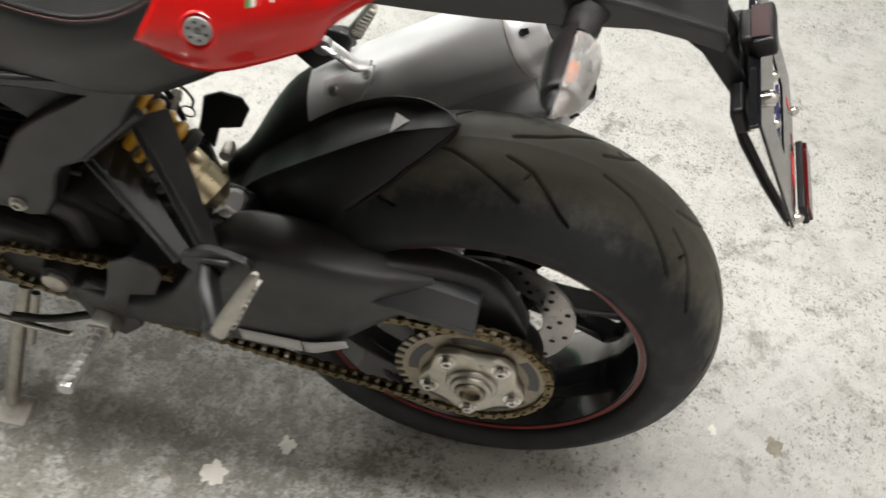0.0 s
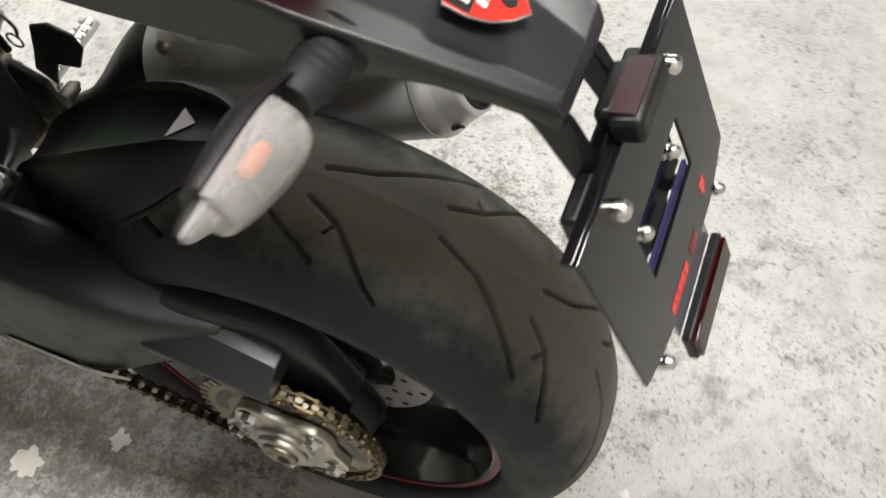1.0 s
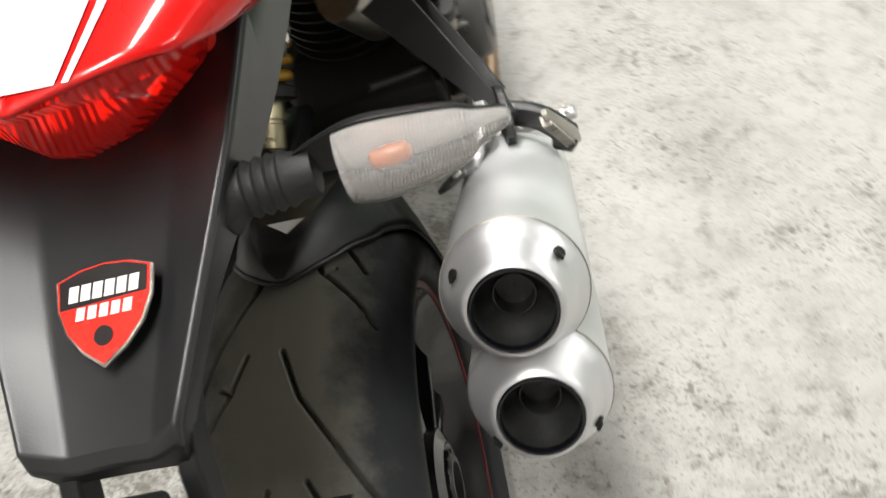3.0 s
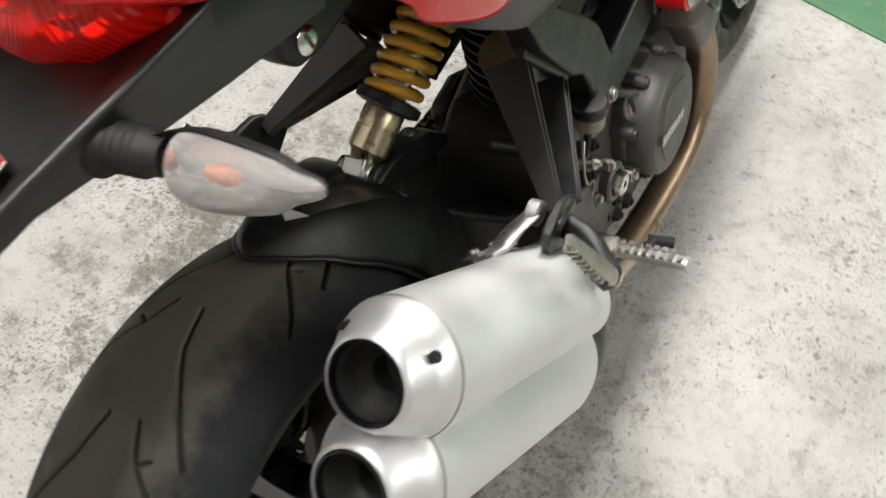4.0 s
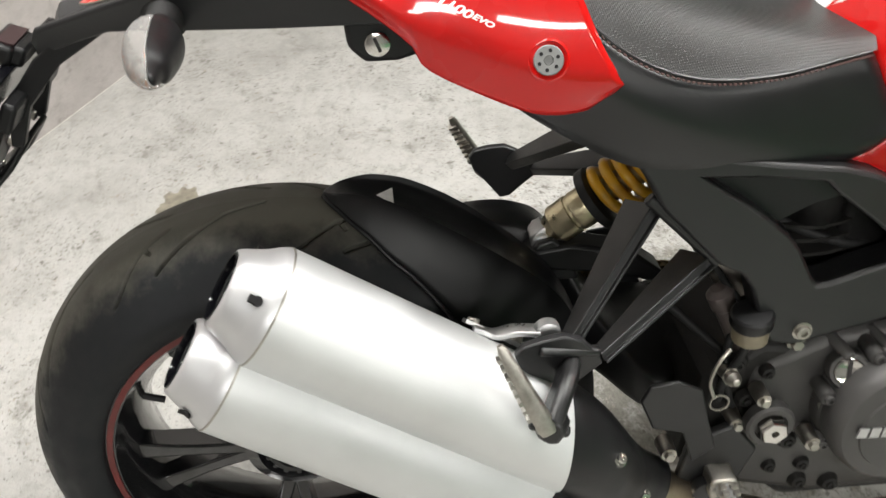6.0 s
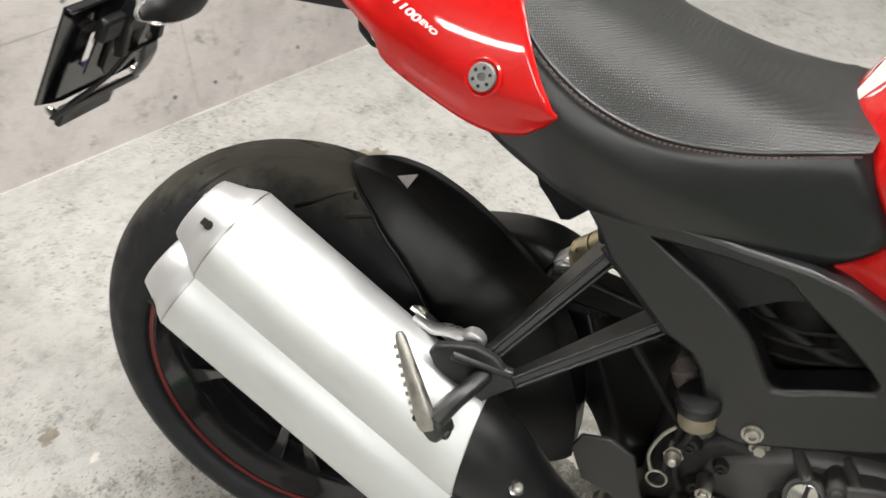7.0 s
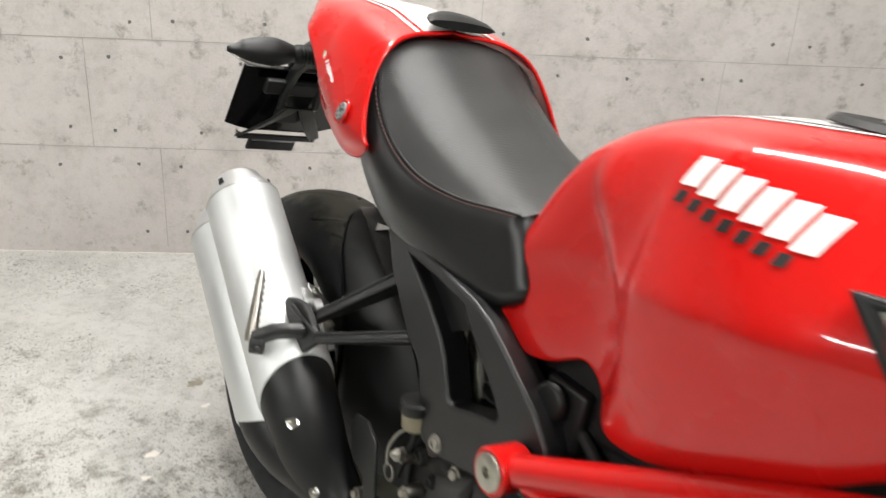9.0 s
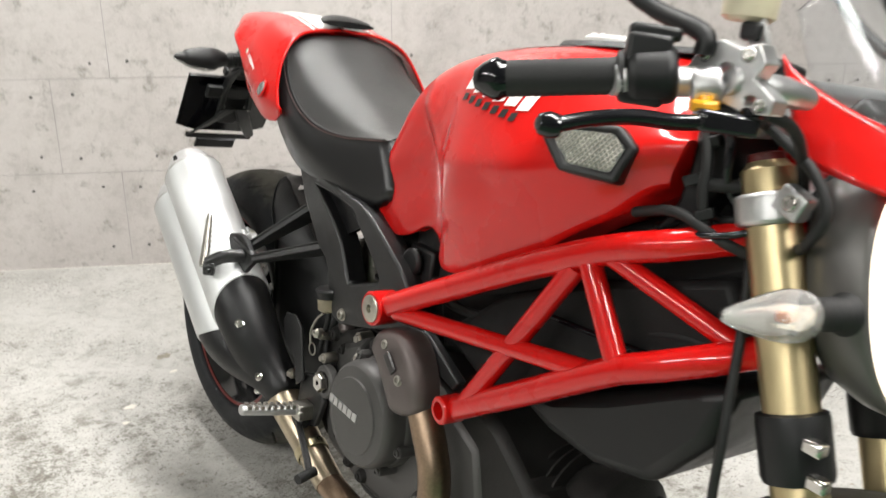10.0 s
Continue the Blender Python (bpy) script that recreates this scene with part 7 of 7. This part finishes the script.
# the spot left of the motorcycle mixes real dirt with its painted shade
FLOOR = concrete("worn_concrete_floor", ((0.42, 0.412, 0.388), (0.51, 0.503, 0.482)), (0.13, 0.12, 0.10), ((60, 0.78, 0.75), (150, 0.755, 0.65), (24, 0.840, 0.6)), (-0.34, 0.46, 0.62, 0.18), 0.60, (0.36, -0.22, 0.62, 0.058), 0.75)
WALL = concrete("fair_faced_concrete", ((0.46, 0.428, 0.41), (0.56, 0.528, 0.512)), (0.20, 0.185, 0.175), ((22, 0.905, 0.6), (60, 0.885, 0.5)), (0.0, 0.0, 1.0, 0.0), 0.42)
GREEN = concrete("green_floor_paint", ((0.06, 0.16, 0.08), (0.08, 0.21, 0.10)), (0.2, 0.2, 0.18), ((60, 0.82, 0.8), (24, 0.86, 0.6)), (0.0, 0.0, 1.0, 0.0), 0.5)
PLAIN = material("painted_concrete", (0.34, 0.33, 0.32), 0.8, 0, 0.12, 60, 0.1, 1.2)
FIXTURE = material("white_enamel", (0.7, 0.7, 0.68), 0.5, 0, 0.05)
STAIN = material("oil_stain", (0.22, 0.20, 0.155), 0.5, 0, 0.45, 60, 0.1, 45)
CHIP = material("pale_paint_chip", (0.66, 0.63, 0.57), 0.6, 0, 0.12, 200, 0.1, 40)


def setting(name, geo, mat, label, category, bevel=0.0):
    ob = part(name, geo, mat, None, label, bevel=bevel)
    return tagged(ob, label, category, kind="structure")


def room_block(x0, x1, y0, y1, z0, z1):
    return block(((x0 + x1) / 2, (y0 + y1) / 2, (z0 + z1) / 2), (x1 - x0, y1 - y0, z1 - z0))


floor = setting("floor", room_block(-9, 9, -9, 11, -0.2, 0), FLOOR, "pitted pale concrete floor with stains and some painted-in shade", "floor")
# wall behind the tail, at an angle to the motorcycle
WP = Vector((-0.538, -1.042, 0))
WD = Vector((-0.8808, 0.4735, 0)).normalized()
WN = Vector((WD.y, -WD.x, 0))
WN = WN if WN.y > 0 else -WN


def on_wall(a, z, out=0.0):
    return WP + WD * a + WN * out + Vector((0, 0, z))


wall = setting("wall_north", sheet_on([(-7, 0), (7, 0), (7, CEILING), (-7, CEILING)], on_wall(0, 0, -0.2), WD, (0, 0, 1), 0.2 if WD.cross(Vector((0, 0, 1))).dot(WN) > 0 else -0.2), WALL, "bare fair-faced concrete wall with formwork seams", "wall")
SEAM_DARK = material("formwork_seam", (0.34, 0.32, 0.31), 0.85, 0, 0.2, 120, 0.2, 8)
HOLE = material("tie_hole", (0.13, 0.125, 0.12), 0.9, 0, 0.2)
# boards 0.31 m high in broken bond, nailed near every corner
BOARD = 0.314
for row in range(9):
    z0, z1 = 0.022 + BOARD * row, min(CEILING, 0.022 + BOARD * (row + 1))
    if row:
        part("formwork_seam", sheet_on([(-4, -0.001), (5, -0.001), (5, 0.001), (-4, 0.001)], on_wall(0, z0, 0.0005), WD, (0, 0, 1), 0.0004), SEAM_DARK, wall)
    for k in range(-4, 5):
        a = (-0.447, -0.636, -0.447, -0.287)[row % 4] + 0.92 * k
        part("formwork_seam", sheet_on([(-0.0012, 0.0), (0.0012, 0.0), (0.0012, z1 - z0 - 0.003), (-0.0012, z1 - z0 - 0.003)], on_wall(a, z0, 0.0004), WD, (0, 0, 1), 0.0004), SEAM_DARK, wall)
        for da, z in ((-0.06, z0 + 0.052), (0.06, z0 + 0.052), (-0.06, z1 - 0.054), (0.06, z1 - 0.054), (0.31, z0 + 0.054), (0.43, z1 - 0.052), (-0.29, z1 - 0.06)):
            if z > CEILING - 0.05:
                continue
            c = on_wall(a + da + random.uniform(-0.007, 0.007), z + random.uniform(-0.006, 0.006), 0.0006)
            ring = [(0.0058 * math.cos(t) * random.uniform(0.7, 1.2), 0.0058 * math.sin(t) * random.uniform(0.7, 1.2)) for t in np.arange(9) * 2 * math.pi / 9]
            part("tie_hole", sheet_on(ring, c, WD, (0, 0, 1), 0.0006), HOLE, wall)
# ragged mortar along the foot of the wall
rows = []
for a in np.linspace(-3.2, 4.0, 160):
    w = 0.001 + 0.006 * noise.noise((a * 7, 0, 0)) ** 2 + 0.014 * max(0, noise.noise((a * 2.3, 4, 0)) - 0.2)
    h = 0.0008 + 0.003 * noise.noise((a * 9, 3, 1)) ** 2
    rows.append([on_wall(a, -0.001, w), on_wall(a, h, w * 0.6), on_wall(a, h * 1.8, -0.001)])
setting("mortar_edge", grid(rows), CHIP, "ragged pale mortar along the foot of the wall", "trim")
setting("wall_east", room_block(5.6, 5.8, -6, 9, 0, CEILING), PLAIN, "plain concrete side wall", "wall")
setting("wall_south", room_block(-6, 5.6, 7.5, 7.7, 0, CEILING), PLAIN, "plain concrete far wall", "wall")
setting("wall_west", room_block(-6.2, -6, -2, 7.7, 0, CEILING), PLAIN, "plain concrete wall", "wall")
setting("ceiling", room_block(-9, 9, -9, 11, CEILING, CEILING + 0.2), PLAIN, "plain grey concrete ceiling", "ceiling")
GA, GB = Vector((0.25, 1.703, 0)), Vector((0.93, -0.37, 0)).normalized()
green = setting("painted_floor_area", sheet_on([(-6, 0), (5.5, 0), (5.5, 5), (-6, 5)], GA + Vector((0, 0, 0.0015)), GB, (0.37, 0.93, 0), 0.0015), GREEN, "green painted floor beyond a straight edge", "floor")

for lamp_x, lamp_y in LAMPS:
    fixture = tagged(part("ceiling_light", block((lamp_x, lamp_y, CEILING - 0.04), (0.36, 1.35, 0.08)), FIXTURE, None, bevel=0.006), "long white fluorescent ceiling light, switched on", "ceiling light", "ceiling lights")
    part("diffuser", block((lamp_x, lamp_y, CEILING - 0.088), (0.30, 1.25, 0.012)), LAMP_GLOW, fixture)


def blot(c, r, mat, name, label, category, seed, thick=0.0006, long=1.0, turn=0.0):
    """A thin ragged patch lying on the floor."""
    ring = []
    for k in np.arange(72) * 2 * math.pi / 72:
        c0, s0 = math.cos(k), math.sin(k)
        q = r * (0.8 + 0.40 * noise.noise((c0 * 1.3 + seed, s0 * 1.3, seed * 1.7)) + 0.34 * noise.noise((c0 * 2.6 + seed, s0 * 2.6, seed)) + 0.10 * noise.noise((c0 * 8, s0 * 8 + seed, seed)))
        a, b = q * c0 * long, q * s0
        ring.append((a * math.cos(turn) - b * math.sin(turn), a * math.sin(turn) + b * math.cos(turn)))
    ob = part(name, sheet_on(ring, (c[0], c[1], 0.0004), (1, 0, 0), (0, 1, 0), thick), mat, None, label)
    return tagged(ob, label, category)
for c, r, seed, long in (((-0.173, 0.267), 0.016, 1.0, 1.2), ((-0.245, 0.356), 0.024, 2.2, 1.1), ((0.18, -0.279), 0.012, 3.1, 1.3), ((0.211, -0.211), 0.009, 4.4, 1.4), ((0.028, -0.399), 0.008, 5.2, 1.5), ((-0.45, -0.33), 0.012, 6.1, 1.4), ((-0.40, -0.37), 0.010, 7.3, 1.2)):
    blot(c, r, CHIP, "paint_chip", "pale paint chip stuck to the concrete floor", "paint chip", seed, long=long)
for c, r, seed, long in (((-0.902, -0.326), 0.055, 8.3, 1.3), ((-0.86, -0.22), 0.03, 9.4, 1.2), ((0.02, -0.50), 0.018, 11.5, 1.3)):
    blot(c, r, STAIN, "oil_stain", "dark oil stain soaked into the floor", "oil stain", seed, 0.0004, long)
